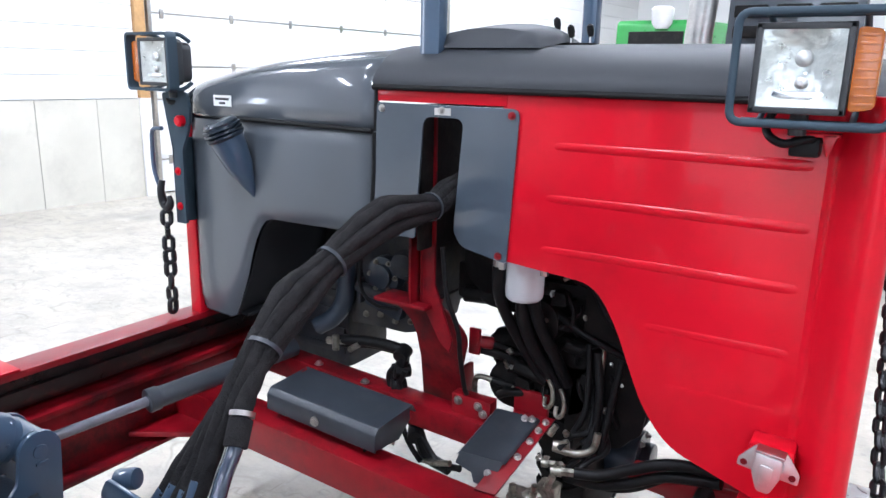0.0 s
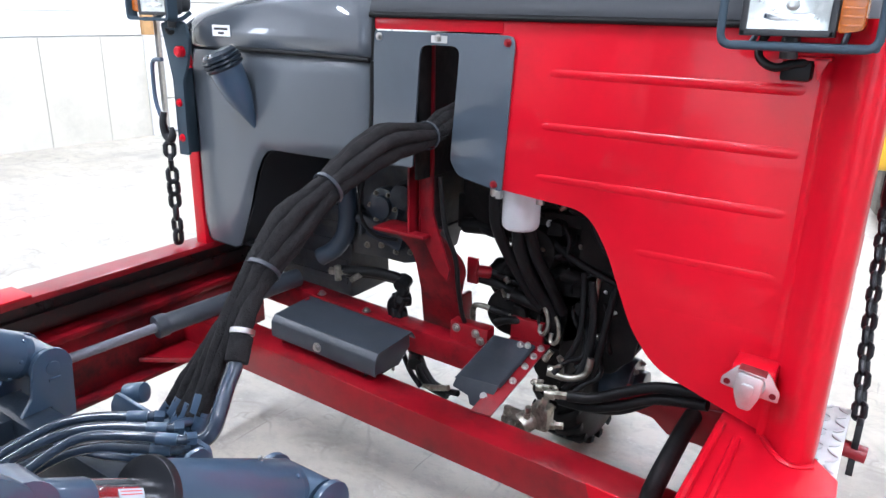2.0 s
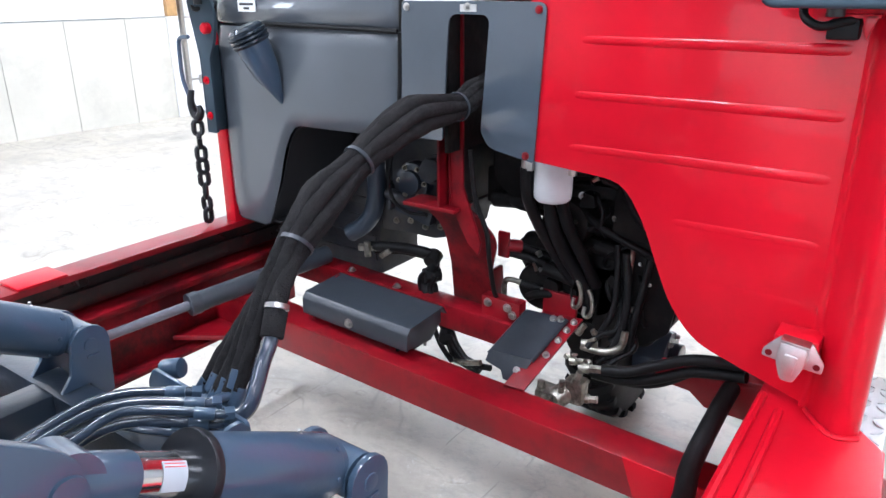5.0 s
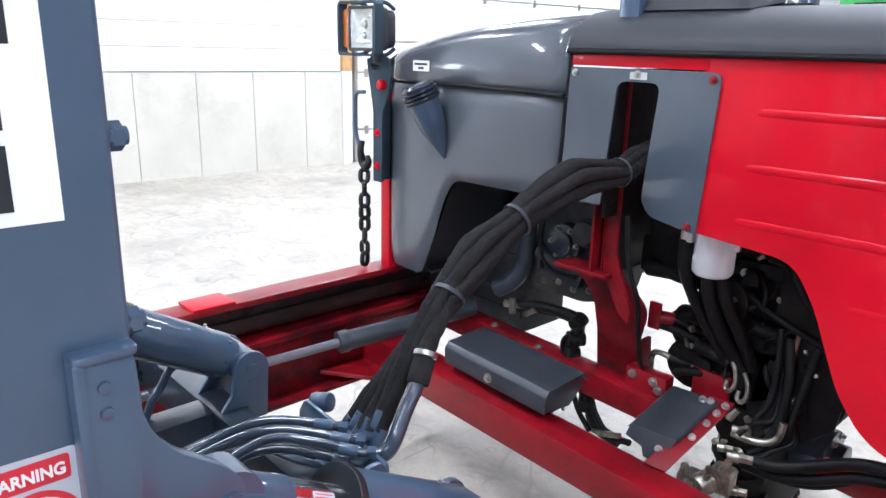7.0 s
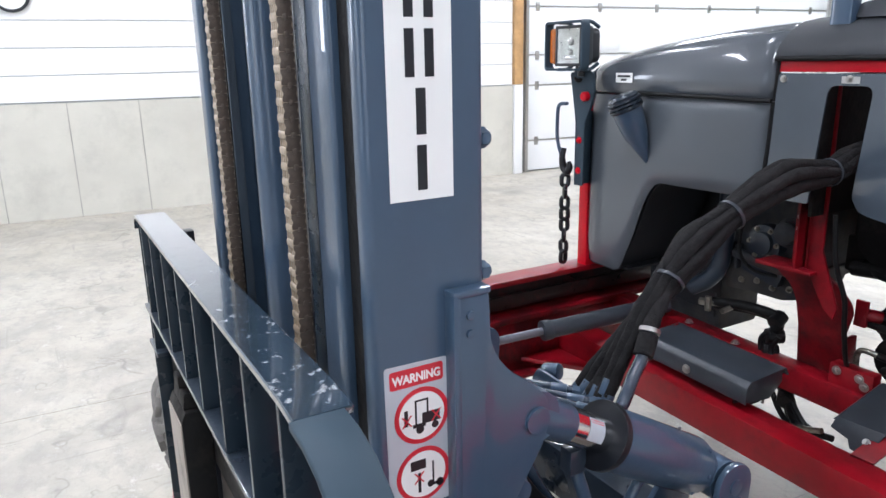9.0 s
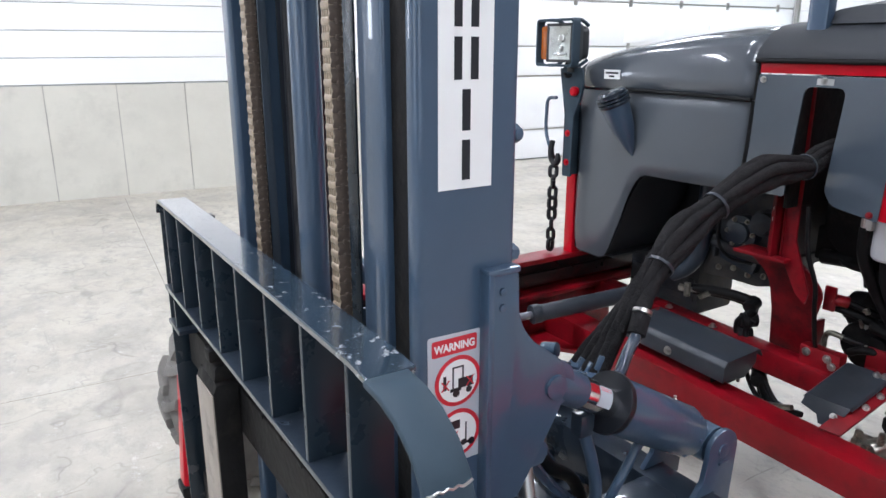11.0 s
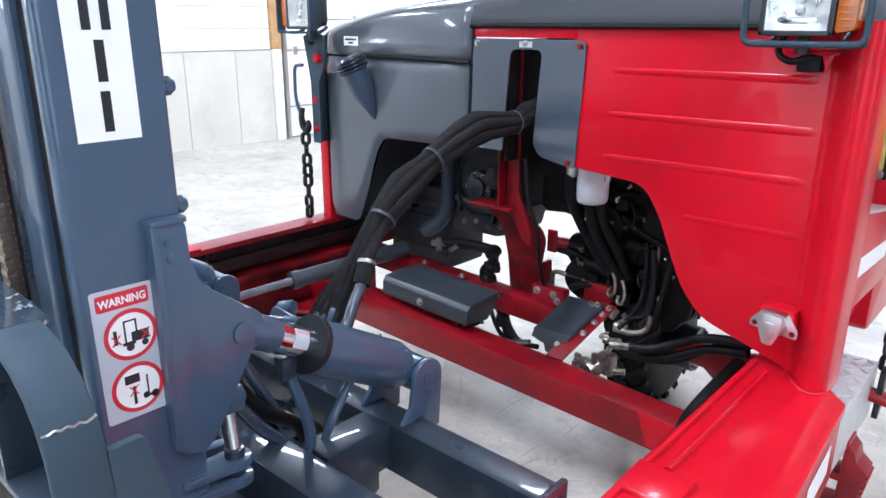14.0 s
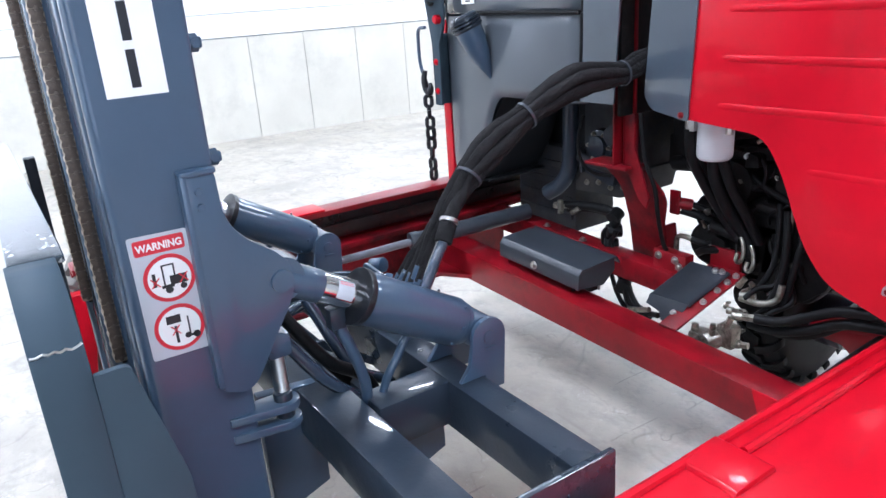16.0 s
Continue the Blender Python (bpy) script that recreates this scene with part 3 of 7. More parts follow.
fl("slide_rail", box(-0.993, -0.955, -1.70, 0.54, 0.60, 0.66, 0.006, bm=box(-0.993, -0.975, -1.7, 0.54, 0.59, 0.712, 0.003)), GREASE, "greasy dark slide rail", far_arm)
fl("skirt_plate", prism([(-1.72, 0.556), (0.30, 0.556), (0.30, 0.30), (-0.10, 0.285), (-0.9, 0.345), (-1.72, 0.36)], "x", -0.955, -0.925, 0.005), RED_OILY_SHADED, "oily red lower side plate", far_arm)
fl("skirt_flange", box(-0.955, -0.86, -0.95, 0.0, 0.300, 0.318, 0.005), RED_OILY_SHADED, "", far_arm)
fl("top_tab", box(-1.03, -0.90, -0.86, -0.70, 0.747, 0.757, 0.004), RED, "small red plate on the arm", far_arm)

# reach cylinder along the far arm
cyl = fl("reach_cylinder", rod((-0.713, -0.367, 0.576), (-0.60, 0.20, 0.613), 0.037, n=28, bev=0.004), COVERM, "slate hydraulic reach cylinder")
fl("cylinder_rod", rod((-0.87, -1.2, 0.520), (-0.713, -0.367, 0.576), 0.017, n=20), DULLROD, "dull greased rod", cyl)
fl("gland", rod((-0.719, -0.392, 0.574), (-0.711, -0.352, 0.577), 0.042, n=28, bev=0.004), COVERM, "", cyl)

# near frame arm
NA = 0.655
b = prism([(0.9, NA - 0.012), (-1.72, NA - 0.012), (-1.72, 0.30), (0.1, 0.27), (0.9, 0.27)], "x", 1.115, 1.145, 0.006)
prism([(1.109, -1.72), (1.440, -1.72), (1.438, -0.75), (1.404, -0.095), (1.322, 0.004), (1.30, 0.12), (1.109, 0.12)], "z", NA - 0.032, NA, 0.007, bm=b)
prism([(1.415, -1.718), (1.434, -1.718), (1.432, -0.75), (1.399, -0.10), (1.380, -0.10), (1.412, -0.75)], "z", 0.42, NA - 0.015, 0.003, bm=b)
near_arm = fl("frame_arm", b, RED, "bright red near frame arm with a flat top")
fl("raised_pad", prism(rounded([(-0.86, NA - 0.01), (-0.85, NA + 0.012), (-0.73, NA + 0.016), (-0.715, NA - 0.01)], 0.006, 2), "x", 1.112, 1.25, 0.005), RED, "welded raised pad", near_arm)
fl("weld_rib", tube([(1.175, -0.72, NA + 0.004), (1.175, -0.30, NA + 0.004), (1.172, -0.06, NA + 0.004)], 0.011, 8, 2), RED, "", near_arm)
fl("edge_rib", tube([(1.122, -1.70, NA + 0.002), (1.122, -0.8, NA + 0.002), (1.122, 0.0, NA + 0.002)], 0.012, 8, 2), RED, "", near_arm)
fl("reflector_strip", box(-0.0006, 0.0012, -0.12, 0.12, 0.50, 0.585, 0.0, m=Matrix.Translation((1.4135, -0.335, 0)) @ Matrix.Rotation(radians(2.9), 4, "Z")), WHITEP, "white reflective strip", near_arm)
fl("guard_tube", tube([(1.0, 0.31, 0.512), (1.0, 0.12, 0.508), (1.008, -0.16, 0.492), (1.03, -0.32, 0.47), (1.045, -0.75, 0.45)], 0.027, 18, 5), RUBBER, "black rubber covered tube along the arm")

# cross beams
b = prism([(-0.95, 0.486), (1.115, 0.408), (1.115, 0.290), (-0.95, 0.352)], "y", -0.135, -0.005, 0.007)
beam = fl("cross_beam", b, RED_WORN_SHADED, "red box-section cross beam")
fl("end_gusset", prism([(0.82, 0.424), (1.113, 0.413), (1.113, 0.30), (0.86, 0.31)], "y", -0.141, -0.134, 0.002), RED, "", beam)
fl("corner_gusset", prism([(-0.95, -0.36), (-0.95, -0.12), (-0.60, -0.12)], "z", 0.352, 0.372, 0.004), RED_WORN_SHADED, "", beam)
fl("rear_cross_beam", prism([(-0.95, 0.575), (-0.05, 0.545), (0.3, 0.535), (0.3, 0.44), (-0.05, 0.45), (-0.95, 0.48)], "y", 0.19, 0.28, 0.006), RED_OILY_SHADED, "red rear cross beam")
fl("rear_tie_beam", prism([(0.77, 0.517), (1.115, 0.555), (1.115, 0.535), (0.77, 0.497)], "y", 0.245, 0.31, 0.004, bm=prism([(0.77, 0.50), (1.115, 0.538), (1.115, 0.415), (0.93, 0.42), (0.88, 0.46), (0.77, 0.467)], "y", 0.245, 0.257, 0.003)), RED_WORN_SHADED, "red tie beam")
for x, y, z in ((-0.483, 0.213, 0.562), (-0.24, 0.2, 0.554)):
    fl("bolt", hexbolt((x, y, z), (0, 0, 1), 0.012), STEEL, "", beam)

# sheet cover on the cross beam
prof = rounded([(-0.096, 0.486), (-0.096, 0.548), (-0.078, 0.570), (0.112, 0.580), (0.135, 0.548), (0.129, 0.544), (0.109, 0.572), (-0.074, 0.562), (-0.089, 0.544), (-0.089, 0.486)], 0.003, 1)
cover = fl("sheet_cover", prism([(y, z) for y, z in prof], "x", -0.470, 0.020, 0.0015, seg=1), COVERM, "bent slate sheet cover")
cover.rotation_euler = (0, radians(2.2), 0)
cover.location = (0, 0, -0.001)
fl("bolt", hexbolt((-0.241, -0.096, 0.515), (0, -1, 0), 0.012), STEEL, "", cover)
fl("end_cap", prism([(-0.088, 0.486), (-0.088, 0.546), (-0.073, 0.561), (0.107, 0.571), (0.112, 0.520), (0.05, 0.470)], "x", 0.000, 0.012, 0.002), COVERM, "", cover)
# this bracket is black to put shade inside the cover's open end
fl("cover_bracket", prism([(-0.06, 0.42), (0.09, 0.42), (0.09, 0.50), (0.03, 0.55), (-0.06, 0.55)], "x", -0.04, -0.03, 0.003), BLACK)
fl("cover_bracket", prism([(-0.06, 0.42), (0.09, 0.42), (0.09, 0.60), (-0.06, 0.56)], "x", -0.44, -0.43, 0.003), RED_WORN_SHADED)

# valve plate with its guard
U, V = Vector((0.138, 0.038, -0.014)).normalized(), Vector((0.031, 0.175, 0.082)).normalized()
W = U.cross(V).normalized()
TILT = Matrix.Translation((0.376, 0.130, 0.557)) @ Matrix((U, V, W)).transposed().to_4x4()
vp = fl("valve_plate", prism([(-0.03, 0.135), (-0.03, -0.05), (0.040, -0.095), (0.040, -0.205), (0.108, -0.205), (0.108, 0.135)], "z", -0.034, -0.022, 0.003, m=TILT), RED_WORN_SHADED, "red valve mounting plate")
b = prism(rounded([(-0.072, 0.0), (0.066, 0.0), (0.076, -0.012), (0.073, -0.014), (0.064, -0.004), (-0.070, -0.004), (-0.080, -0.022), (-0.084, -0.021)], 0.003, 1), "y", -0.098, 0.105, 0.001, m=TILT, seg=1)
gp = fl("guard_plate", b, COVERM, "satin slate guard plate", vp)
fl("guard_lip", prism([(-0.074, 0.0), (0.070, 0.0), (0.066, -0.068), (0.040, -0.092), (0.012, -0.088), (-0.008, -0.060), (-0.070, -0.042)], "z", -0.004, 0.0, 0.0015, m=TILT @ Matrix.Translation((0, -0.096, 0)) @ Matrix.Rotation(radians(38), 4, "X")), COVERM, "", gp)
UP = TILT.to_3x3() @ Vector((0, 0, 1))
for px, py, pz in ((0.030, 0.090, 0.0), (0.052, 0.094, 0.0), (0.088, 0.070, -0.022), (0.088, 0.020, -0.022), (0.090, 0.110, -0.022), (0.088, -0.05, -0.022)):
    b = hexbolt(TILT @ Vector((px, py, pz)), UP, 0.0085, 0.010)
    fl("bolt", b, STEEL, "", vp)
fl("bolt", hexbolt(TILT @ Vector((0.042, -0.136, -0.026)), (TILT.to_3x3() @ Vector((0, -0.6, 0.8))), 0.0085, 0.007), STEEL, "", gp)
blk = fl("mounting_block", box(0.138, 0.292, 0.212, 0.262, 0.525, 0.612, 0.004, bm=box(0.15, 0.30, 0.225, 0.30, 0.485, 0.53, 0.004)), RED_WORN_SHADED, "red bolted mounting block")
for px, pz in ((0.165, 0.590), (0.245, 0.588), (0.265, 0.565), (0.185, 0.508)):
    fl("bolt", hexbolt((px, 0.212 if pz > 0.53 else 0.225, pz), (0, -1, 0), 0.011, 0.009), STEEL, "", blk)
fl("rear_plate", box(0.335, 0.462, 0.300, 0.318, 0.545, 0.650, 0.005), RED_WORN_SHADED, "red plate behind the guard", vp)
# hydraulic valve with its fittings
b = lathe([(0, 0.0), (0, 0.030), (0.012, 0.036), (0.06, 0.036), (0.07, 0.028), (0.11, 0.028), (0.115, 0.02), (0.13, 0.02), (0.13, 0.0)], (0.515, 0.045, 0.40), (0.35, 0.9, 0.2), 20)
box(0.455, 0.520, 0.03, 0.10, 0.372, 0.43, 0.010, bm=b)
box(0.535, 0.600, 0.075, 0.13, 0.385, 0.470, 0.012, bm=b)
rod((0.50, 0.03, 0.41), (0.50, 0.0, 0.405), 0.016, n=6, bm=b)
valve = fl("hydraulic_valve", b, BRASSM, "zinc hydraulic valve block")
for p, q, r in (((0.555, 0.14, 0.487), (0.625, 0.16, 0.492), 0.017), ((0.505, 0.18, 0.478), (0.55, 0.19, 0.482), 0.014), ((0.57, 0.08, 0.46), (0.585, 0.085, 0.505), 0.013), ((0.54, 0.05, 0.44), (0.545, 0.045, 0.48), 0.012), ((0.47, 0.05, 0.43), (0.47, 0.05, 0.455), 0.014), ((0.525, 0.22, 0.53), (0.575, 0.235, 0.535), 0.015), ((0.59, 0.11, 0.40), (0.635, 0.12, 0.405), 0.015), ((0.50, 0.24, 0.55), (0.52, 0.25, 0.585), 0.012)):
    fl("fitting", rod(p, q, r * 0.86, n=6, bm=rod(p, Vector(p).lerp(Vector(q), 0.45), r, n=16)), BRASSM, "", valve)
for x, y, z in ((0.480, 0.285, 0.635), (0.522, 0.285, 0.612)):
    fl("lifting_eye", tube([(x - 0.012, y, z + 0.085), (x + 0.004, y - 0.006, z + 0.055), (x + 0.010, y - 0.014, z + 0.02), (x - 0.002, y - 0.016, z - 0.006), (x - 0.020, y - 0.01, z - 0.004), (x - 0.022, y, z + 0.02)], 0.0075, 10, 6), BRASSM, "bright zinc lifting eye", valve)

# red upright behind the slot plate
SLOPE = Matrix(((1, 0, 0, 0), (0, 1, -0.35, 0.15 + 0.95 * 0.35), (0, 0, 1, 0), (0, 0, 0, 1)))
out = [(-0.090, 0.952), (-0.088, 0.925), (-0.022, 0.865), (-0.008, 0.815), (-0.012, 0.70), (-0.040, 0.52), (0.135, 0.52), (0.16, 0.70), (0.200, 0.81), (0.196, 0.85), (0.16, 0.90), (0.105, 0.955)]
b = prism(rounded(out, [0.0, 0.0, 0.03, 0.04, 0.0, 0, 0, 0, 0.02, 0.02, 0.0, 0.0], 3), "y", 0.0, 0.014, 0.003, m=SLOPE)
prism([(0.128, 0.52), (0.142, 0.52), (0.167, 0.70), (0.153, 0.70)], "y", 0.006, 0.07, 0.002, bm=b, m=SLOPE)
box(-0.092, 0.118, 0.065, 0.175, 0.944, 0.957, 0.003, bm=b)
up = fl("upright_bracket", b, RED_OILY_SHADED, "red welded upright bracket in shaded oily paint")
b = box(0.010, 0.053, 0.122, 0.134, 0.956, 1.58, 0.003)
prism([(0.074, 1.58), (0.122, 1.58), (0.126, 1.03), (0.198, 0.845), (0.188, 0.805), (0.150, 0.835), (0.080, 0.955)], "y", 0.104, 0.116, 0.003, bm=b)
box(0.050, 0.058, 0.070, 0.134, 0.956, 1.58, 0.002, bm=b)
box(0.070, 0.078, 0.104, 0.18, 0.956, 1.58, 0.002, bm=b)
fl("upright_channel", b, RED_OILY_SHADED, "", up)
for z in (1.125, 1.085, 1.20, 1.36, 1.40):
    fl("bolt", hexbolt((0.032, 0.122, z), (0, -1, 0), 0.010), STEEL, "", up)
fl("link_pin", rod((0.200, 0.262, 0.80), (0.245, 0.300, 0.79), 0.022, n=16, bev=0.004, bm=box(0.178, 0.222, 0.248, 0.262, 0.755, 0.850, 0.006)), RED_WORN_SHADED, "", up)

# engine and drive parts in the bay: one dark mass with cast forms on it
rng = random.Random(4)
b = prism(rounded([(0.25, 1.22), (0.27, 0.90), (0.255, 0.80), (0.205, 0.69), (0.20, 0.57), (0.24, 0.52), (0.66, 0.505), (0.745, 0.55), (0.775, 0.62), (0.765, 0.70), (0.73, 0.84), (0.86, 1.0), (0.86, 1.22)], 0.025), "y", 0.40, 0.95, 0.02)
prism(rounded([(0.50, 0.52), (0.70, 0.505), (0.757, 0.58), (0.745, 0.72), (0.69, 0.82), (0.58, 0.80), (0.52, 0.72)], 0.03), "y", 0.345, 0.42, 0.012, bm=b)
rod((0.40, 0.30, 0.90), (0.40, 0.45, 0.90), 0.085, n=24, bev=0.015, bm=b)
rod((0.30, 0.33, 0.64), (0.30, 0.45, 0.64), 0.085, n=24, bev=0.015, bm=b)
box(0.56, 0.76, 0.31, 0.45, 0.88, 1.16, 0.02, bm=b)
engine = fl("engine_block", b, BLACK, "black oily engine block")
for i in range(44):
    x, z = rng.uniform(0.33, 0.72), rng.uniform(0.56, 1.12)
    s = rng.uniform(0.010, 0.034)
    y = rng.uniform(0.30, 0.36)
    k = i % 4
    if k == 0:
        bb = rod((x, y, z), (x + rng.uniform(-0.04, 0.04), 0.43, z + rng.uniform(-0.02, 0.02)), s, n=14, bev=0.004)
    elif k == 1:
        bb = rod((x - s * 2, y, z), (x + s * 2, y + 0.01, z + rng.uniform(-0.03, 0.03)), s * 0.8, n=12, bev=0.003)
    elif k == 2:
        bb = prism(rounded([(x - s, z - s), (x + s * 1.5, z - s * 0.8), (x + s * 1.2, z + s), (x - s * 0.6, z + s * 1.3)], s * 0.4, 3), "y", y, 0.43, 0.004)
    else:
        bb = tube([(x, 0.42, z), (x + 0.01, y, z - 0.02), (x + s, y, z - 0.07), (x + s, 0.42, z - 0.10)], s * 0.32, 10, 5)
    fl("engine_fitting", bb, BLACK, "", engine)
for i in range(12):
    x, z = rng.uniform(0.28, 0.74), rng.uniform(0.58, 1.12)
    fl("engine_bolt", hexbolt((x, rng.uniform(0.30, 0.33), z), (rng.uniform(-0.3, 0.3), -1, rng.uniform(0, 0.5)), rng.uniform(0.005, 0.009)), BRASSM if i % 3 else STEEL, "", engine)
b = box(-0.34, -0.04, 0.30, 0.75, 0.82, 1.14, 0.03)
box(-0.85, 0.2, 0.9, 1.1, 0.85, 1.5, 0.02, bm=b)
prism(rounded([(-0.40, 0.92), (-0.385, 0.735), (-0.25, 0.745), (-0.13, 0.745), (-0.06, 0.765), (-0.03, 0.88)], 0.012), "y", 0.30, 0.56, 0.008, bm=b)
hous = fl("pump_housing", b, DIRTY, "dirty dark pump housing")
for k in range(4):
    fl("cast_rib", box(-0.335 + k * 0.085, -0.320 + k * 0.085, 0.272, 0.305, 0.83, 0.93, 0.005), DIRTY, "", hous)
fl("pump_pipe", tube([(-0.33, 0.275, 0.90), (-0.22, 0.262, 0.885), (-0.12, 0.268, 0.875), (-0.02, 0.29, 0.87)], 0.022, 14, 5), DIRTY, "", hous)
fl("pump_flange", lathe([(0, 0.0), (0, 0.050), (0.012, 0.055), (0.030, 0.055), (0.034, 0.042), (0.075, 0.040), (0.08, 0.0)], (-0.105, 0.285, 1.02), (0.25, -1, 0.15), 24), DIRTY, "", hous)
for k in range(5):
    fl("bolt", hexbolt((-0.31 + k * 0.07, 0.298, 0.785 + 0.012 * (k % 2)), (0, -1, 0), 0.009), BRASSM, "", hous)
# added box that fills the dark corner of the bay by the far arm
bb = box(-0.86, -0.45, 0.36, 0.62, 0.50, 0.90, 0.02)
for k in range(4):
    box(-0.84, -0.47, 0.352, 0.37, 0.56 + k * 0.08, 0.59 + k * 0.08, 0.004, bm=bb)
fl("battery_box", bb, DIRTY, "dirty ribbed filler box")
pump = fl("pump", rod((-0.20, 0.255, 0.965), (-0.20, 0.34, 0.965), 0.072, n=28, bev=0.008, bm=rod((-0.20, 0.235, 0.965), (-0.20, 0.26, 0.965), 0.045, n=24, bev=0.006)), SLATE_WORN, "slate hydraulic pump")
fl("pump_cap", prism(rounded([(-0.29, 0.84), (-0.13, 0.80), (-0.11, 0.86), (-0.16, 0.90), (-0.28, 0.90)], 0.01), "y", 0.262, 0.31, 0.006), SLATE_WORN, "", pump)
for a in range(0, 360, 60):
    fl("bolt", hexbolt((-0.20 + 0.058 * math.cos(radians(a)), 0.255, 0.965 + 0.058 * math.sin(radians(a))), (0, -1, 0), 0.007), BRASSM, "", pump)
# added housing that fills the dark bay between upright and filter
fl("clutch_cover", prism(rounded([(0.09, 1.30), (0.09, 1.00), (0.15, 0.945), (0.36, 0.93), (0.38, 1.30)], 0.03), "y", 0.36, 0.60, 0.015), BLACK, "black filler housing")
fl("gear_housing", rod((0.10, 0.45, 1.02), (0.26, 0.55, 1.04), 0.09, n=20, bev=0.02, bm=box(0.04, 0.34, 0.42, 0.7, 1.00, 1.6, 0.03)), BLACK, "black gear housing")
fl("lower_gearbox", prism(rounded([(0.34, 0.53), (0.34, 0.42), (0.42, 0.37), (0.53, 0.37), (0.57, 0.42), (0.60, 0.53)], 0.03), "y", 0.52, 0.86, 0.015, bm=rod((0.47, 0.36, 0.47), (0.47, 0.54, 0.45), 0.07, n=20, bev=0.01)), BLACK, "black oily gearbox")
motor = fl("drive_motor", rod((0.56, 0.72, 0.30), (0.68, 0.72, 0.30), 0.10, n=28, bev=0.012, bm=rod((0.68, 0.72, 0.30), (0.72, 0.72, 0.30), 0.06, n=24, bev=0.008)), SLATE_WORN, "slate wheel drive motor")
for k in range(6):
    fl("bolt", hexbolt((0.68, 0.72 + 0.082 * math.cos(k * math.pi / 3), 0.30 + 0.082 * math.sin(k * math.pi / 3)), (1, 0, 0), 0.009), STEEL, "", motor)
filt = fl("oil_filter", lathe([(-0.005, 0.0), (-0.005, 0.050), (0.004, 0.058), (0.02, 0.060), (0.125, 0.060), (0.132, 0.055), (0.132, 0.0)], (0.41, 0.185, 1.018), (0, 0, 1), 32), FILTERM, "white spin-on oil filter")
fl("filter_head", box(0.345, 0.48, 0.135, 0.245, 1.150, 1.23, 0.01, bm=box(0.34, 0.365, 0.125, 0.155, 1.11, 1.17, 0.004)), ALU, "", filt)
for x in (0.338, 0.497):
    fl("fitting", rod((x, 0.135, 1.115), (x, 0.135, 1.165), 0.013, n=6), STEEL, "", filt)

fl("engine_shield", prism(rounded([(0.632, 0.90), (0.628, 0.60), (0.640, 0.525), (0.700, 0.530), (0.775, 0.595), (0.790, 0.70), (0.76, 0.90)], 0.012, 2), "y", 0.318, 0.330, 0.004), BLACK, "black pressed engine shield", engine)
fl("control_rod", rod((0.640, 0.308, 0.86), (0.628, 0.300, 0.52), 0.008, n=10), BRASSM, "dull steel control rod", engine)
for x0, x1, z in ((0.36, 0.62, 0.98), (0.34, 0.60, 0.70)):
    fl("cast_rib", prism(rounded([(x0, z), (x1, z + 0.02), (x1 - 0.02, z + 0.06), (x0 + 0.03, z + 0.05)], 0.02, 3), "y", 0.345, 0.42, 0.008), BLACK, "", engine)
fl("flywheel_housing", lathe([(0, 0.0), (0, 0.125), (0.02, 0.145), (0.07, 0.150), (0.07, 0)], (0.48, 0.345, 0.70), (0, 1, 0), 32), BLACK, "black oily flywheel housing", engine)
# dark rubber hoses in the bay
b = rod((0.19, 0.46, 0.720), (0.40, 0.46, 0.752), 0.070, n=24, bev=0.008)
rod((0.165, 0.46, 0.717), (0.20, 0.46, 0.722), 0.045, n=20, bev=0.004, bm=b)
rod((0.20, 0.44, 0.612), (0.40, 0.46, 0.655), 0.046, n=20, bev=0.006, bm=b)
box(0.25, 0.31, 0.42, 0.50, 0.60, 0.80, 0.006, bm=b)
fl("starter_motor", b, BLACK, "black oily starter motor", engine)
b = box(0.02, 0.27, 0.43, 0.52, 0.885, 1.02, 0.010)
rod((0.06, 0.42, 0.905), (0.28, 0.42, 0.925), 0.030, n=18, bev=0.004, bm=b)
fl("hose_bracket", b, BLACK, "black oily bracket", engine)
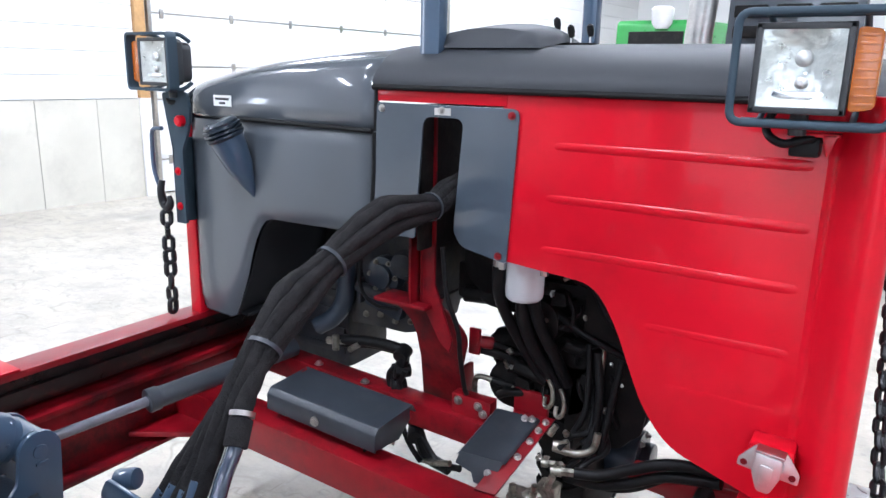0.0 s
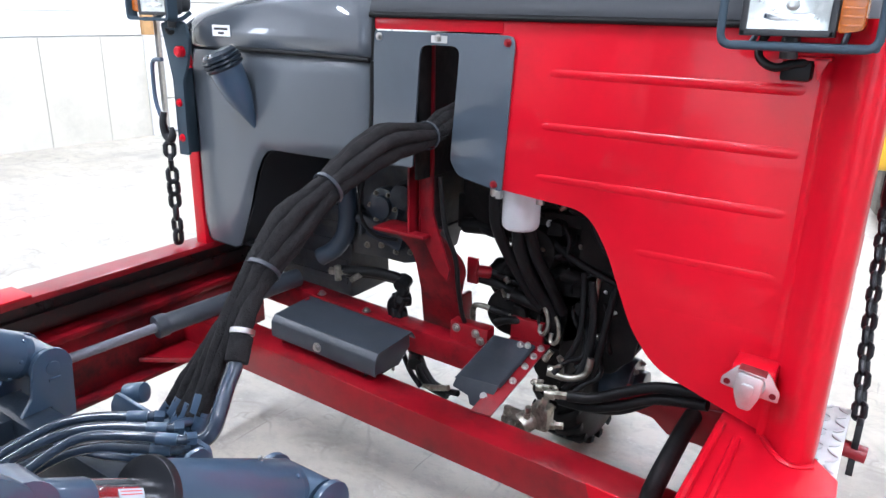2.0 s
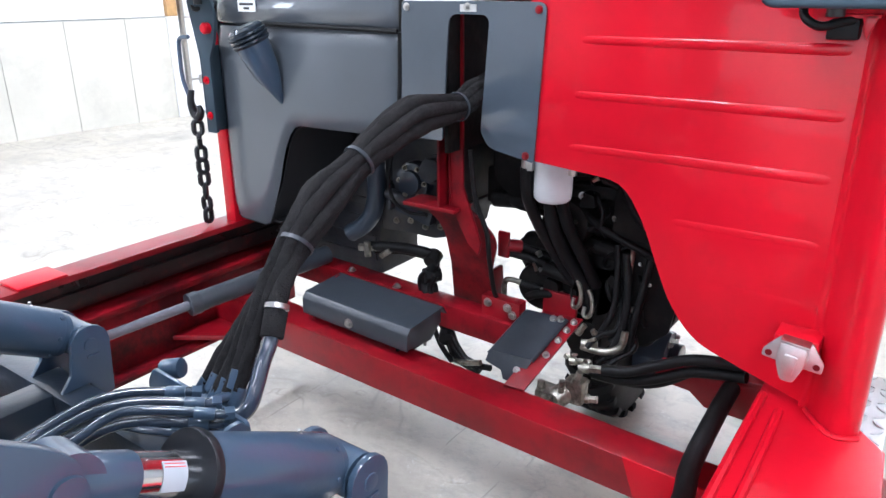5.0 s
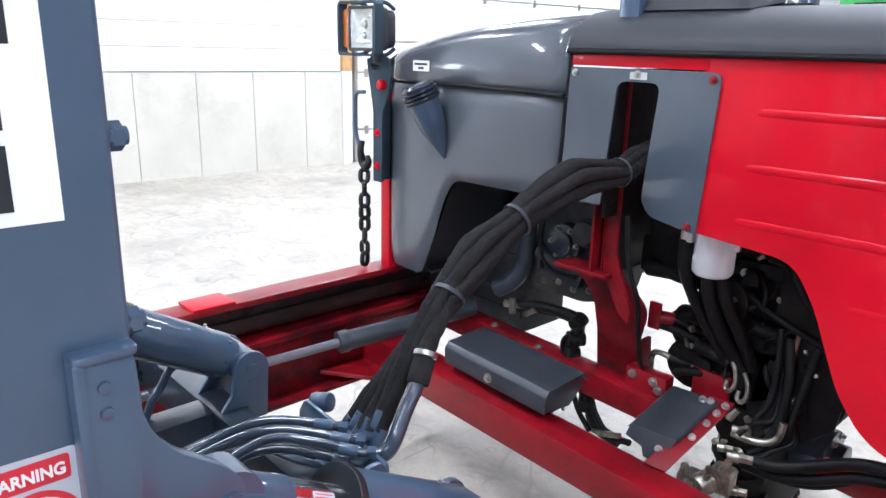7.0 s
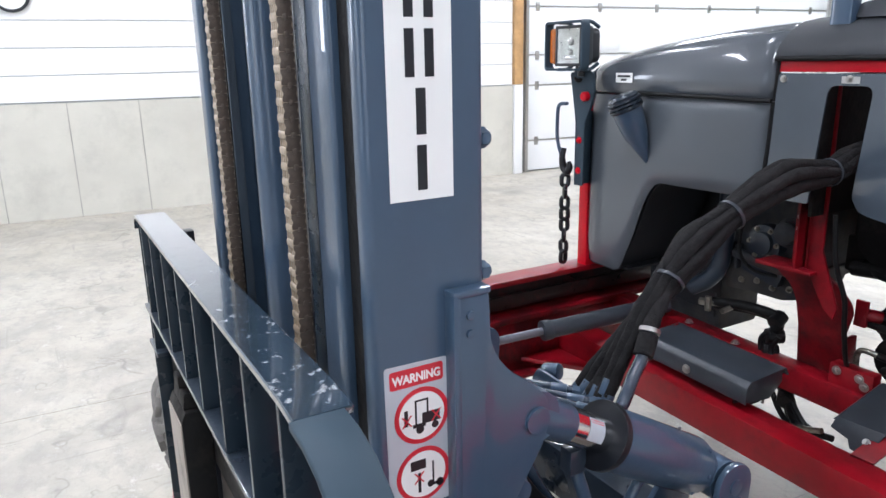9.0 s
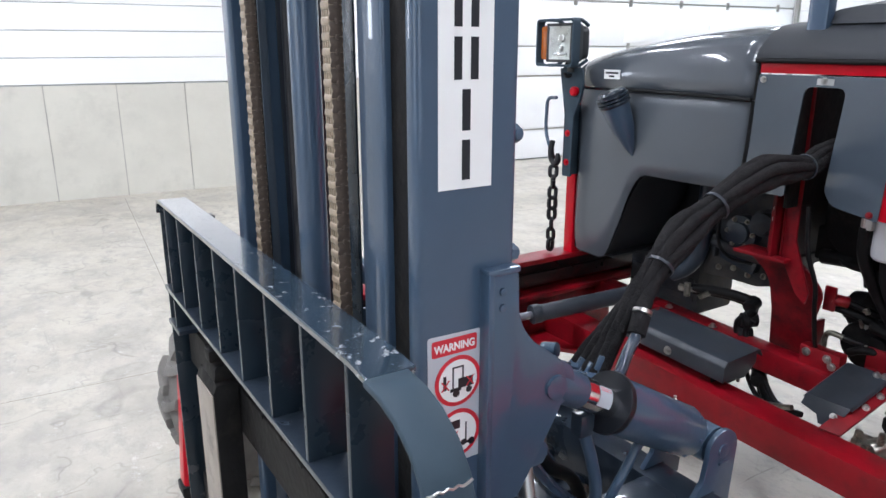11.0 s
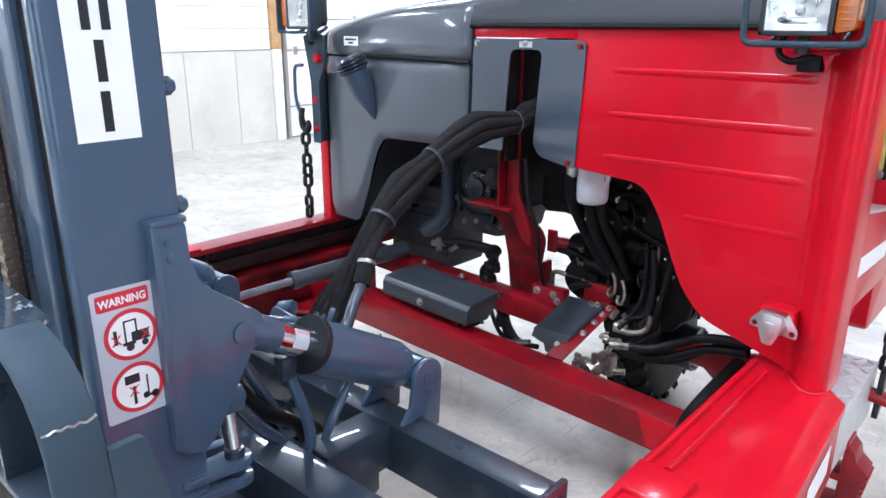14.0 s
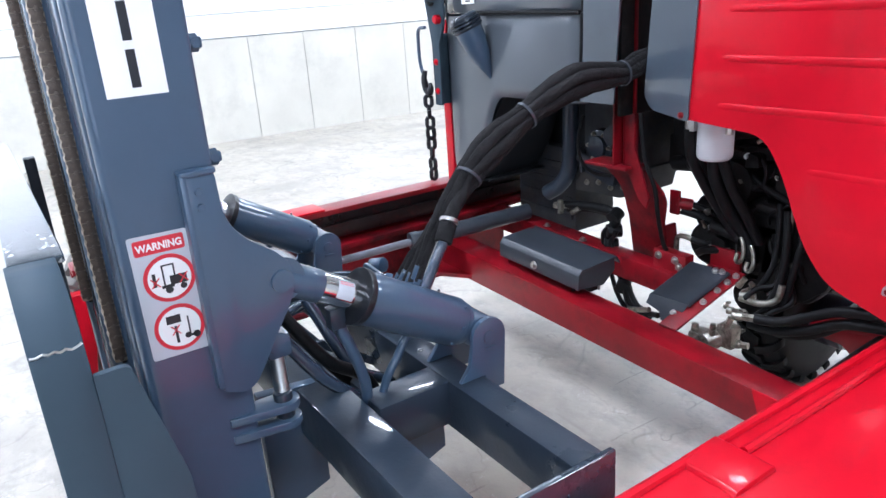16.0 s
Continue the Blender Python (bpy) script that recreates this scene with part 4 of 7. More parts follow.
HOSES = [
    ([(0.215, 0.285, 0.800), (0.26, 0.30, 0.790), (0.33, 0.33, 0.766), (0.42, 0.36, 0.74), (0.52, 0.40, 0.70)], 0.012),
    ([(0.205, 0.29, 0.765), (0.26, 0.31, 0.752), (0.35, 0.33, 0.728), (0.44, 0.36, 0.70), (0.52, 0.40, 0.66)], 0.017),
    ([(0.245, 0.308, 0.650), (0.29, 0.312, 0.645), (0.34, 0.33, 0.64), (0.42, 0.38, 0.63)], 0.012),
    ([(0.27, 0.315, 0.60), (0.31, 0.30, 0.625), (0.36, 0.31, 0.635), (0.43, 0.38, 0.62)], 0.015),
    ([(0.10, 0.42, 0.93), (0.17, 0.40, 0.905), (0.25, 0.41, 0.895), (0.34, 0.43, 0.88)], 0.016),
    ([(0.338, 0.14, 1.12), (0.335, 0.16, 1.02), (0.35, 0.21, 0.92), (0.39, 0.27, 0.80), (0.44, 0.31, 0.70)], 0.019),
    ([(0.395, 0.20, 1.02), (0.40, 0.22, 0.92), (0.43, 0.27, 0.80), (0.48, 0.31, 0.70), (0.50, 0.32, 0.62)], 0.023),
    ([(0.43, 0.20, 1.02), (0.45, 0.23, 0.92), (0.49, 0.28, 0.80), (0.52, 0.32, 0.70)], 0.020),
    ([(0.625, 0.16, 0.492), (0.70, 0.18, 0.500), (0.79, 0.19, 0.545), (0.90, 0.18, 0.605), (1.05, 0.16, 0.64)], 0.0175),
    ([(0.58, 0.20, 0.445), (0.68, 0.20, 0.452), (0.78, 0.20, 0.490), (0.90, 0.19, 0.560), (1.05, 0.17, 0.60)], 0.017),
    ([(0.58, 0.23, 0.43), (0.70, 0.23, 0.435), (0.80, 0.22, 0.475), (0.92, 0.21, 0.565), (1.05, 0.20, 0.62)], 0.014),
    ([(0.165, 0.09, 1.16), (0.18, 0.10, 1.00), (0.205, 0.13, 0.88), (0.205, 0.15, 0.78), (0.20, 0.19, 0.66), (0.185, 0.24, 0.60)], 0.0085),
    ([(-0.40, 0.25, 0.672), (-0.30, 0.255, 0.690), (-0.20, 0.26, 0.697), (-0.125, 0.265, 0.690), (-0.105, 0.262, 0.655), (-0.135, 0.258, 0.610), (-0.140, 0.255, 0.56), (-0.095, 0.24, 0.50), (-0.01, 0.22, 0.42), (0.05, 0.20, 0.345), (0.15, 0.19, 0.325)], 0.021),
    ([(-0.40, 0.27, 0.650), (-0.25, 0.275, 0.675), (-0.145, 0.278, 0.672), (-0.125, 0.272, 0.635), (-0.165, 0.262, 0.58), (-0.12, 0.25, 0.51), (-0.03, 0.23, 0.41), (0.03, 0.21, 0.33), (0.14, 0.20, 0.31)], 0.015),
    ([(-0.115, 0.245, 0.64), (-0.155, 0.240, 0.60), (-0.150, 0.24, 0.54), (-0.10, 0.22, 0.47), (-0.03, 0.19, 0.38), (0.04, 0.17, 0.33)], 0.010),
    ([(-0.09, 0.25, 0.62), (-0.115, 0.245, 0.56), (-0.07, 0.23, 0.49), (0.01, 0.21, 0.41), (0.10, 0.19, 0.34), (0.20, 0.18, 0.35)], 0.012),
    ([(0.62, 0.31, 0.84), (0.645, 0.28, 0.72), (0.645, 0.26, 0.60), (0.615, 0.24, 0.50)], 0.014),
    ([(0.70, 0.32, 0.86), (0.69, 0.29, 0.74), (0.675, 0.27, 0.60), (0.665, 0.26, 0.52)], 0.012),
    ([(0.585, 0.32, 0.86), (0.60, 0.30, 0.74), (0.60, 0.28, 0.64), (0.57, 0.26, 0.56)], 0.011),
    ([(0.44, 0.33, 0.95), (0.55, 0.31, 0.90), (0.72, 0.31, 0.84)], 0.012),
    ([(0.30, 0.32, 1.12), (0.28, 0.31, 0.98), (0.29, 0.33, 0.86)], 0.016),
    ([(0.60, 0.30, 1.05), (0.66, 0.28, 0.97), (0.74, 0.29, 0.92)], 0.014),
]
rng = random.Random(33)
for i in range(9):
    # thin lines and cables that hang and cross in front of the engine
    x, z = rng.uniform(0.38, 0.66), rng.uniform(0.75, 1.10)
    y = rng.uniform(0.30, 0.335)
    dx, dz = rng.uniform(-0.14, 0.14), rng.uniform(-0.20, 0.02)
    HOSES.append(([(x, y + 0.02, z), (x + dx * 0.3 + rng.uniform(-0.03, 0.03), y, z + dz * 0.35), (x + dx * 0.7 + rng.uniform(-0.03, 0.03), y - 0.005, z + dz * 0.7), (x + dx, y + 0.03, z + dz)], rng.choice((0.004, 0.005, 0.007, 0.009))))
for i in range(5):
    # short hoses round the valve
    x, z = rng.uniform(0.50, 0.62), rng.uniform(0.42, 0.56)
    y = rng.uniform(0.18, 0.28)
    HOSES.append(([(x, y, z), (x + 0.03, y + 0.03, z + 0.04), (x + rng.uniform(-0.02, 0.08), y + 0.07, z + rng.uniform(0.05, 0.14)), (x + rng.uniform(-0.05, 0.06), y + 0.12, z + rng.uniform(0.10, 0.22))], rng.choice((0.008, 0.010, 0.013))))
for pts, r in HOSES:
    fl("bay_hose", tube(pts, r, 12, 6), RUBBER, "black rubber hose")
for p, q in (((-0.135, 0.237, 0.612), (-0.10, 0.290, 0.612)), ((-0.15, 0.235, 0.55), (-0.115, 0.285, 0.545)), ((-0.11, 0.242, 0.668), (-0.115, 0.29, 0.69)), ((0.0, 0.19, 0.40), (-0.035, 0.25, 0.42))):
    fl("hose_clip", rod(p, q, 0.030, n=12, bev=0.004), RUBBER, "black hose clip")
fl("metal_line", tube([(0.180, 0.300, 0.585), (0.180, 0.300, 0.632), (0.190, 0.302, 0.652), (0.215, 0.305, 0.655), (0.245, 0.308, 0.650)], 0.0105, 12, 6), BRASSM, "bent zinc pipe")
fl("metal_line", tube([(0.525, 0.22, 0.520), (0.60, 0.225, 0.520), (0.650, 0.24, 0.545), (0.660, 0.25, 0.600)], 0.012, 12, 6), BRASSM, "bent zinc pipe")
fl("metal_line", tube([(0.03, 0.19, 0.325), (0.10, 0.17, 0.345), (0.17, 0.16, 0.372)], 0.011, 10, 4), BRASSM, "bent zinc pipe")
fl("drop_pin", rod((0.005, 0.05, 0.44), (0.002, 0.06, 0.54), 0.006, n=10), STEEL, "bare steel pin")
fl("vent_pipe", tube([(-0.375, 0.27, 1.24), (-0.38, 0.27, 1.12), (-0.385, 0.27, 0.92), (-0.398, 0.265, 0.82), (-0.44, 0.25, 0.755), (-0.50, 0.235, 0.713)], 0.036, 20, 7), SLATE_WORN, "painted slate return pipe")
fl("thin_line", tube([(-0.235, 0.20, 1.10), (-0.255, 0.19, 1.0), (-0.25, 0.20, 0.91), (-0.20, 0.22, 0.86), (-0.12, 0.24, 0.855)], 0.007, 8, 5), RUBBER, "thin black pipe")
for p, q, r in (((-0.45, 0.23, 0.665), (-0.36, 0.25, 0.675), 0.016), ((-0.40, 0.22, 0.64), (-0.40, 0.22, 0.70), 0.014), ((-0.34, 0.23, 0.65), (-0.30, 0.24, 0.68), 0.012)):
    fl("pipe_fitting", rod(p, q, r, n=6), BRASSM, "zinc pipe fitting")
rng = random.Random(8)
for i in range(16):
    # small dull metal ends, nuts and clips among the hoses
    near = i % 2
    p = Vector((rng.uniform(0.47, 0.64), rng.uniform(0.10, 0.27), rng.uniform(0.40, 0.60))) if near else Vector((rng.uniform(0.30, 0.70), rng.uniform(0.29, 0.33), rng.uniform(0.58, 1.08)))
    q = p + Vector((rng.uniform(-1, 1), rng.uniform(-0.6, 0.2), rng.uniform(-1, 1))).normalized() * rng.uniform(0.014, 0.034)
    r = rng.uniform(0.005, 0.010)
    fl("hose_end", rod(p, q, r, n=6, bm=rod(p, p.lerp(q, 0.4), r * 1.25, n=12)), BRASSM, "")

# ---- cab front ----
out = rounded([(0.41, 1.640), (1.21, 1.640), (1.21, 0.665), (1.10, 0.70), (0.93, 0.755), (0.855, 0.85), (0.815, 0.94), (0.765, 1.06), (0.70, 1.155), (0.41, 1.178)],
              [0.0, 0.0, 0.0, 0.05, 0.12, 0.05, 0.05, 0.06, 0.08, 0.0], 5)
cab = fl("cab_panel", prism(out, "y", 0.0, 0.012, 0.003), RED, "bright red pressed cab front panel")
fl("top_strip", box(-0.03, 0.42, -0.002, 0.014, 1.607, 1.640, 0.003), RED, "", cab)
for z, x0, x1, tl in ((1.512, 0.555, 1.19, 0), (1.372, 0.54, 1.20, 0), (1.230, 0.53, 1.195, 0), (1.072, 0.83, 1.195, 0), (0.925, 0.89, 1.19, 0)):
    n = 24
    rows = []
    hgt = 0.0050 if z > 1.3 else 0.0040 if z > 1.2 else 0.0022 if z > 1.0 else 0.0012
    for i in range(n + 1):
        t = i / n
        e = min(1, t * 14, (1 - t) * 14)
        e = e * e * (3 - 2 * e)
        x = x0 + (x1 - x0) * t
        rows.append([(x, 0.001 - hgt * e * max(0.0, math.cos(a)) ** 1.5, z + (0.011 + 0.003 * t) * math.sin(a)) for a in [k * math.pi / 10 - math.pi / 2 for k in range(11)]])
    fl("pressed_rib", sheet(rows), RED, "", cab, sharp=60)
# rounded corner post
b = bmesh.new()
rows = []
for z in (0.645, 1.0, 1.3, 1.665):
    row = [(1.205, 0.0, z), (1.216, -0.001, z), (1.226, -0.008, z)]
    for k in range(0, 5):
        # slanted face, then a tight rounded edge
        row.append((1.232 + 0.010 * k, -0.018 - 0.0135 * k, z))
    for k in range(0, 10):
        a = math.radians(-143 + k * 15.5)
        row.append((1.309 + 0.036 * math.cos(a), -0.058 + 0.036 * math.sin(a), z))
    row += [(1.345, 0.0, z), (1.345, 0.06, z), (1.28, 0.06, z), (1.205, 0.03, z)]
    rows.append(row + [row[0]])
sheet(rows, bm=b)
bmesh.ops.remove_doubles(b, verts=b.verts, dist=1e-5)
b.faces.new([v for v in b.verts if abs(v.co.z - 1.665) < 1e-4])
post = fl("corner_post", b, RED, "glossy red rounded corner post", cab, sharp=50)
fl("weld_bead", tube([(1.222, -0.012, NA + 0.003), (1.268, -0.080, NA + 0.003), (1.305, -0.100, NA + 0.003), (1.346, -0.075, NA + 0.003)], 0.0065, 8, 5, wob=0.4), RED, "", cab)
# side of the cab behind the post
b = prism([(0.03, 1.155), (0.56, 1.073), (0.56, 0.838), (0.03, 0.853)], "x", 1.312, 1.332, 0.004)
side = fl("cab_side_panel", b, RED, "red cab side panel with a white marking")
fl("side_marking", prism([(0.085, 0.952), (0.485, 0.932), (0.50, 0.990), (0.100, 1.012)], "x", 1.3322, 1.3332, 0), WHITEP, "white lettering bar", side)
fl("side_sill", prism([(0.03, 1.157), (0.56, 1.075), (0.56, 1.083), (0.03, 1.165)], "x", 1.15, 1.332, 0.002), ALU, "", side)
fl("inner_wall", box(0.9, 1.25, 0.60, 0.63, 0.66, 1.62, 0.006), RED, "red inner cab wall")
fl("rear_fender", prism(rounded([(0.62, 0.60), (0.62, 1.62), (1.5, 1.70), (1.5, 0.60)], 0.05), "x", 1.10, 1.30, 0.02), RED, "red rear fender")
g = fl("level_gauge", box(1.222, 1.282, 0.585, 0.599, 1.16, 1.39, 0.008), RUBBER, "black level gauge with amber tube")
fl("gauge_tube", rod((1.252, 0.583, 1.195), (1.252, 0.583, 1.355), 0.014, n=12), GAUGEM, "", g)
for z in (1.178, 1.372):
    fl("bolt", hexbolt((1.252, 0.585, z), (0, -1, 0), 0.012), STEEL, "", g)
b = box(1.13, 1.398, -0.10, 0.35, 0.612, 0.620, 0.002)
box(1.390, 1.398, -0.10, 0.35, 0.43, 0.616, 0.002, bm=b)
step = fl("step_plate", b, TREAD, "bright aluminium tread plate step")
bar = None
for i in range(7):
    for j in range(11):
        c = Vector((1.145 + i * 0.039, -0.085 + j * 0.041, 0.620))
        a = radians(45 if (i + j) % 2 else -45)
        m = Matrix.Translation(c) @ Matrix.Rotation(a, 4, "Z")
        if bar is None:
            bb = bmesh.new()
            prism([(-0.019, 0), (-0.008, 0.0055), (0.008, 0.0055), (0.019, 0), (0.008, -0.0055), (-0.008, -0.0055)], "z", 0, 0.0035, 0.0012, bm=bb, seg=1)
            bar = fl("tread_bar", bb, TREAD, "", step)
            bar.matrix_basis = m
        else:
            repeat(bar, m)
b = prism([(1.395, 0.455), (1.425, 0.425), (1.432, 0.395), (1.463, 0.370), (1.425, 0.13), (1.388, 0.13)], "y", 0.07, 0.16, 0.004)
prism([(1.322, 0.52), (1.350, 0.52), (1.345, 0.13), (1.318, 0.13)], "y", 0.07, 0.16, 0.004, bm=b)
for z in (0.43, 0.315, 0.205, 0.13):
    box(1.335, 1.405, 0.072, 0.158, z, z + 0.026, 0.003, bm=b)
lower = fl("lower_step", b, RED_WORN_SHADED, "red lower step bracket with serrated edge")
for i in range(12):
    z = 0.14 + i * 0.019
    x = 1.425 + (z - 0.13) * 0.158
    fl("serration", prism([(x - 0.002, z), (x + 0.010, z + 0.008), (x - 0.002, z + 0.016)], "y", 0.075, 0.155, 0.0), RED_WORN_SHADED, "", lower)
# trailer socket: a flanged body with a sprung flap and two ears
SM = Matrix.Translation((1.184, -0.078, 0.828)) @ Matrix.Rotation(radians(5), 4, "Y") @ Matrix.Scale(0.88, 4)
fl("socket_pad", box(1.135, 1.233, -0.074, 0.004, 0.795, 0.868, 0.006), RED, "", cab)
b = prism(rounded([(-0.076, -0.006), (-0.040, 0.046), (0.038, 0.048), (0.076, -0.002), (0.076, -0.030), (0.040, -0.030), (-0.040, -0.030), (-0.076, -0.028)], [0.006, 0.01, 0.01, 0.006, 0.006, 0.004, 0.004, 0.006]), "y", -0.006, 0.002, 0.002, m=SM)
rod(SM @ Vector((0, -0.004, 0.004)), SM @ Vector((0, -0.040, 0.0)), 0.033, n=24, bev=0.004, bm=b)
sock = fl("trailer_socket", b, ALU, "cast aluminium trailer socket with flap")
fl("flap", prism(rounded([(-0.036, 0.046), (0.034, 0.046), (0.034, -0.008), (0.018, -0.058), (-0.014, -0.058), (-0.034, -0.012)], 0.010), "y", -0.052, -0.041, 0.004, m=SM, bm=prism(rounded([(-0.018, 0.020), (0.016, 0.020), (0.012, -0.040), (-0.010, -0.040)], 0.008), "y", -0.057, -0.050, 0.003, m=SM)), ALU, "", sock)
fl("flap_hinge", box(-0.036, 0.036, -0.050, -0.006, 0.046, 0.054, 0.003, m=SM), STEEL, "", sock)
for x, z in ((-0.060, -0.014), (0.060, -0.014)):
    fl("screw_hole", rod(SM @ Vector((x, -0.0062, z)), SM @ Vector((x, -0.0072, z)), 0.008, n=14), RED_OILY_SHADED, "", sock)

# slate plate with the hose slot
out = rounded([(-0.018, 1.603), (0.462, 1.603), (0.440, 1.172), (0.285, 1.195), (0.262, 1.24), (0.288, 1.568), (0.150, 1.568), (0.125, 1.20), (-0.045, 1.20)],
              [0.01, 0.025, 0.008, 0.05, 0.01, 0.03, 0.03, 0.01, 0.005], 5)
b = prism(out, "y", -0.008, -0.001, 0.0)
bmesh.ops.triangulate(b, faces=[f for f in b.faces if len(f.verts) > 4])
for zc in (1.21, 1.225, 1.24, 1.255, 1.27, 1.285, 1.30):
    bmesh.ops.bisect_plane(b, geom=b.verts[:] + b.edges[:] + b.faces[:], plane_co=(0, 0, zc), plane_no=(0, 0, 1))
for v in b.verts:
    if v.co.x > 0.25 and v.co.z < 1.30:
        v.co.y += 0.9 * (1.30 - v.co.z) ** 2 * min(1.0, max(0.0, (0.425 - v.co.x) / 0.10))
plate = fl("slot_plate", b, PANELM, "slate cover plate with a hose slot", sharp=40)
for x, z, mm, lb in ((0.0, 1.586, STEEL, ""), (0.44, 1.584, RED, "red painted bolt head"), (0.414, 1.190, RED, "red painted bolt head"), (0.214, 1.588, STEEL, "")):
    fl("bolt", hexbolt((x, -0.008 + (0.001 if z < 1.3 else 0.0), z), (0, -1, 0), 0.0075, 0.006), RED_WORN_SHADED if mm is RED else mm, lb, plate)
fl("plate_tag", box(0.19, 0.245, -0.0095, -0.008, 1.575, 1.595, 0), ALU, "", plate)
# added black sheets that close the view behind the hose slot
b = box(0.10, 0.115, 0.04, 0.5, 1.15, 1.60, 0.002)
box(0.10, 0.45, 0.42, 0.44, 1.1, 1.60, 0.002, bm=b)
fl("bay_lining", b, BLACK, "black backing sheets behind the hose slot")

# dark cowl above the red panel
def cowl_row(x, lift):
    return [(x, -0.012, 1.642), (x, -0.016, 1.664), (x, -0.004, 1.690 + lift), (x, 0.05, 1.735 + lift), (x, 0.11, 1.762 + lift), (x, 0.20, 1.775 + lift), (x, 0.45, 1.79 + lift)]
b = sheet([cowl_row(-0.03, 0.0), cowl_row(-0.015, 0.0), cowl_row(0.06, 0.0), cowl_row(0.5, 0.0), cowl_row(0.98, 0.0), cowl_row(1.16, -0.01), cowl_row(1.25, -0.03), cowl_row(1.30, -0.06)], thick=0.006)
cowl = fl("cowl", b, COWLM, "charcoal moulded cowl above the red panel", sharp=60)
fl("cowl_lip", tube([(-0.03, -0.012, 1.648), (0.5, -0.012, 1.648), (1.24, -0.012, 1.648)], 0.009, 10, 3), RUBBER, "", cowl)
rows = []
for i in range(9):
    a = math.pi * i / 8
    x = 0.28 - 0.175 * math.cos(a)
    h = 0.055 * math.sin(a) ** 0.7
    rows.append([(x, 0.10, 1.765), (x, 0.12, 1.766 + h), (x, 0.30, 1.79 + h), (x, 0.45, 1.78)])
fl("cowl_bulge", sheet(rows), COWLM, "", cowl, sharp=60)
LEVERS = ((0.409, 0.32, 1.842), (0.455, 0.32, 1.820), (0.515, 0.32, 1.822))
lev = fl("control_levers", box(0.37, 0.53, 0.30, 0.34, 1.775, 1.788, 0.004), RUBBER, "row of small control levers")
for x, y, z in LEVERS:
    fl("lever_rod", rod((x, y, 1.78), (x, y, z), 0.004, n=8), CHROME, "", lev)
    fl("lever_knob", lathe([(-0.018, 0.004), (-0.016, 0.008), (0.0, 0.011), (0.014, 0.010), (0.020, 0.003)], (x, y, z), (-0.15, -0.1, 1), 14), RUBBER, "", lev)
# guard post on the cowl
b = prism(rounded([(0.075, 0.075), (0.145, 0.075), (0.145, 0.125), (0.075, 0.125)], 0.010, 2), "z", 1.70, 2.55, 0.0)
gp2 = fl("guard_post", b, SLATE, "slate overhead guard post", sharp=50)
fl("post_foot", box(0.06, 0.16, 0.05, 0.15, 1.69, 1.712, 0.006), SLATE, "", gp2)
gp3 = fl("guard_post", prism(rounded([(0.297, 0.775), (0.352, 0.775), (0.352, 0.83), (0.297, 0.83)], 0.010, 2), "z", 1.70, 2.55, 0.0), SLATE, "slate rear overhead guard post", sharp=50)
fl("post_foot", box(0.28, 0.37, 0.76, 0.845, 1.69, 1.712, 0.006), SLATE, "", gp3)
# seat backrest with louvres and exhaust behind
b = box(0.69, 1.16, 1.25, 1.32, 1.55, 2.25, 0.03)
seat = fl("rear_grille", b, HOODM, "black louvred engine grille behind the seat")
for i in range(8):
    z = 1.62 + i * 0.075
    for j in range(3):
        fl("louvre", box(0.72 + j * 0.145, 0.84 + j * 0.145, 1.225, 1.256, z, z + 0.045, 0.008), BLACK, "", seat)
fl("exhaust_stack", tube([(0.585, 1.2, 1.4), (0.60, 1.2, 1.75), (0.64, 1.2, 2.4)], 0.052, 18, 4), STEEL, "bright exhaust stack")

# ---- hood and tank ----
def front_y(x):
    t = (x + 0.47) / 0.45
    return -0.03 + 0.022 * t * t
XS = [-0.905, -0.89, -0.86, -0.78, -0.72, -0.69, -0.66, -0.63, -0.60, -0.57, -0.545, -0.52, -0.495, -0.47, -0.44, -0.38, -0.28, -0.18, -0.09, -0.05, -0.034]


def edge(x):
    return 0.018 if x < -0.9 or x > -0.04 else (0.005 if x < -0.88 or x > -0.06 else 0.0)


def top_z(x):
    t = (x + 0.905) / 0.87
    return 1.640 + 0.10 * math.sin(min(1, t * 1.05) * math.pi / 2) ** 0.9


rows = []
for x in XS:
    y, zt = front_y(x) + edge(x) * 1.5, top_z(x)
    rows.append([(x, y + 0.012, 1.520), (x, y + 0.002, 1.530), (x, y + 0.0055, 1.58), (x, y + 0.0055 + 0.07 * (zt - 1.625), zt - 0.045), (x, y + 0.034, zt - 0.018), (x, y + 0.075, zt), (x, y + 0.25, zt + 0.030), (x, y + 0.6, zt + 0.05), (x, y + 1.0, zt + 0.04)])
hood = fl("hood", sheet(rows, thick=0.005), HOODM, "charcoal moulded engine hood", sharp=50)
fl("hood_side", prism([(0.0, 1.52), (0.0, 1.60), (0.05, 1.63), (1.0, 1.66), (1.0, 1.0), (0.1, 1.0)], "x", -0.908, -0.898, 0.003), HOODM, "", hood)
fl("seal_strip", tube([(-0.62, front_y(-0.62) - 0.004, 1.524), (-0.4, front_y(-0.4) - 0.004, 1.522), (-0.2, front_y(-0.2) - 0.003, 1.519), (-0.036, front_y(-0.04) - 0.002, 1.514)], 0.008, 8, 4), RUBBER, "black rubber seal", hood)
fl("hood_label", box(-0.735, -0.645, -0.0305, -0.028, 1.562, 1.600, 0, m=Matrix.Translation((0, 0.004, 0))), WHITEP, "small white label", hood)
for z, x0, x1 in ((1.587, -0.725, -0.655), (1.573, -0.705, -0.675)):
    fl("label_bar", box(x0, x1, -0.0275, -0.0262, z - 0.004, z + 0.004, 0), BLACKV, "", hood)
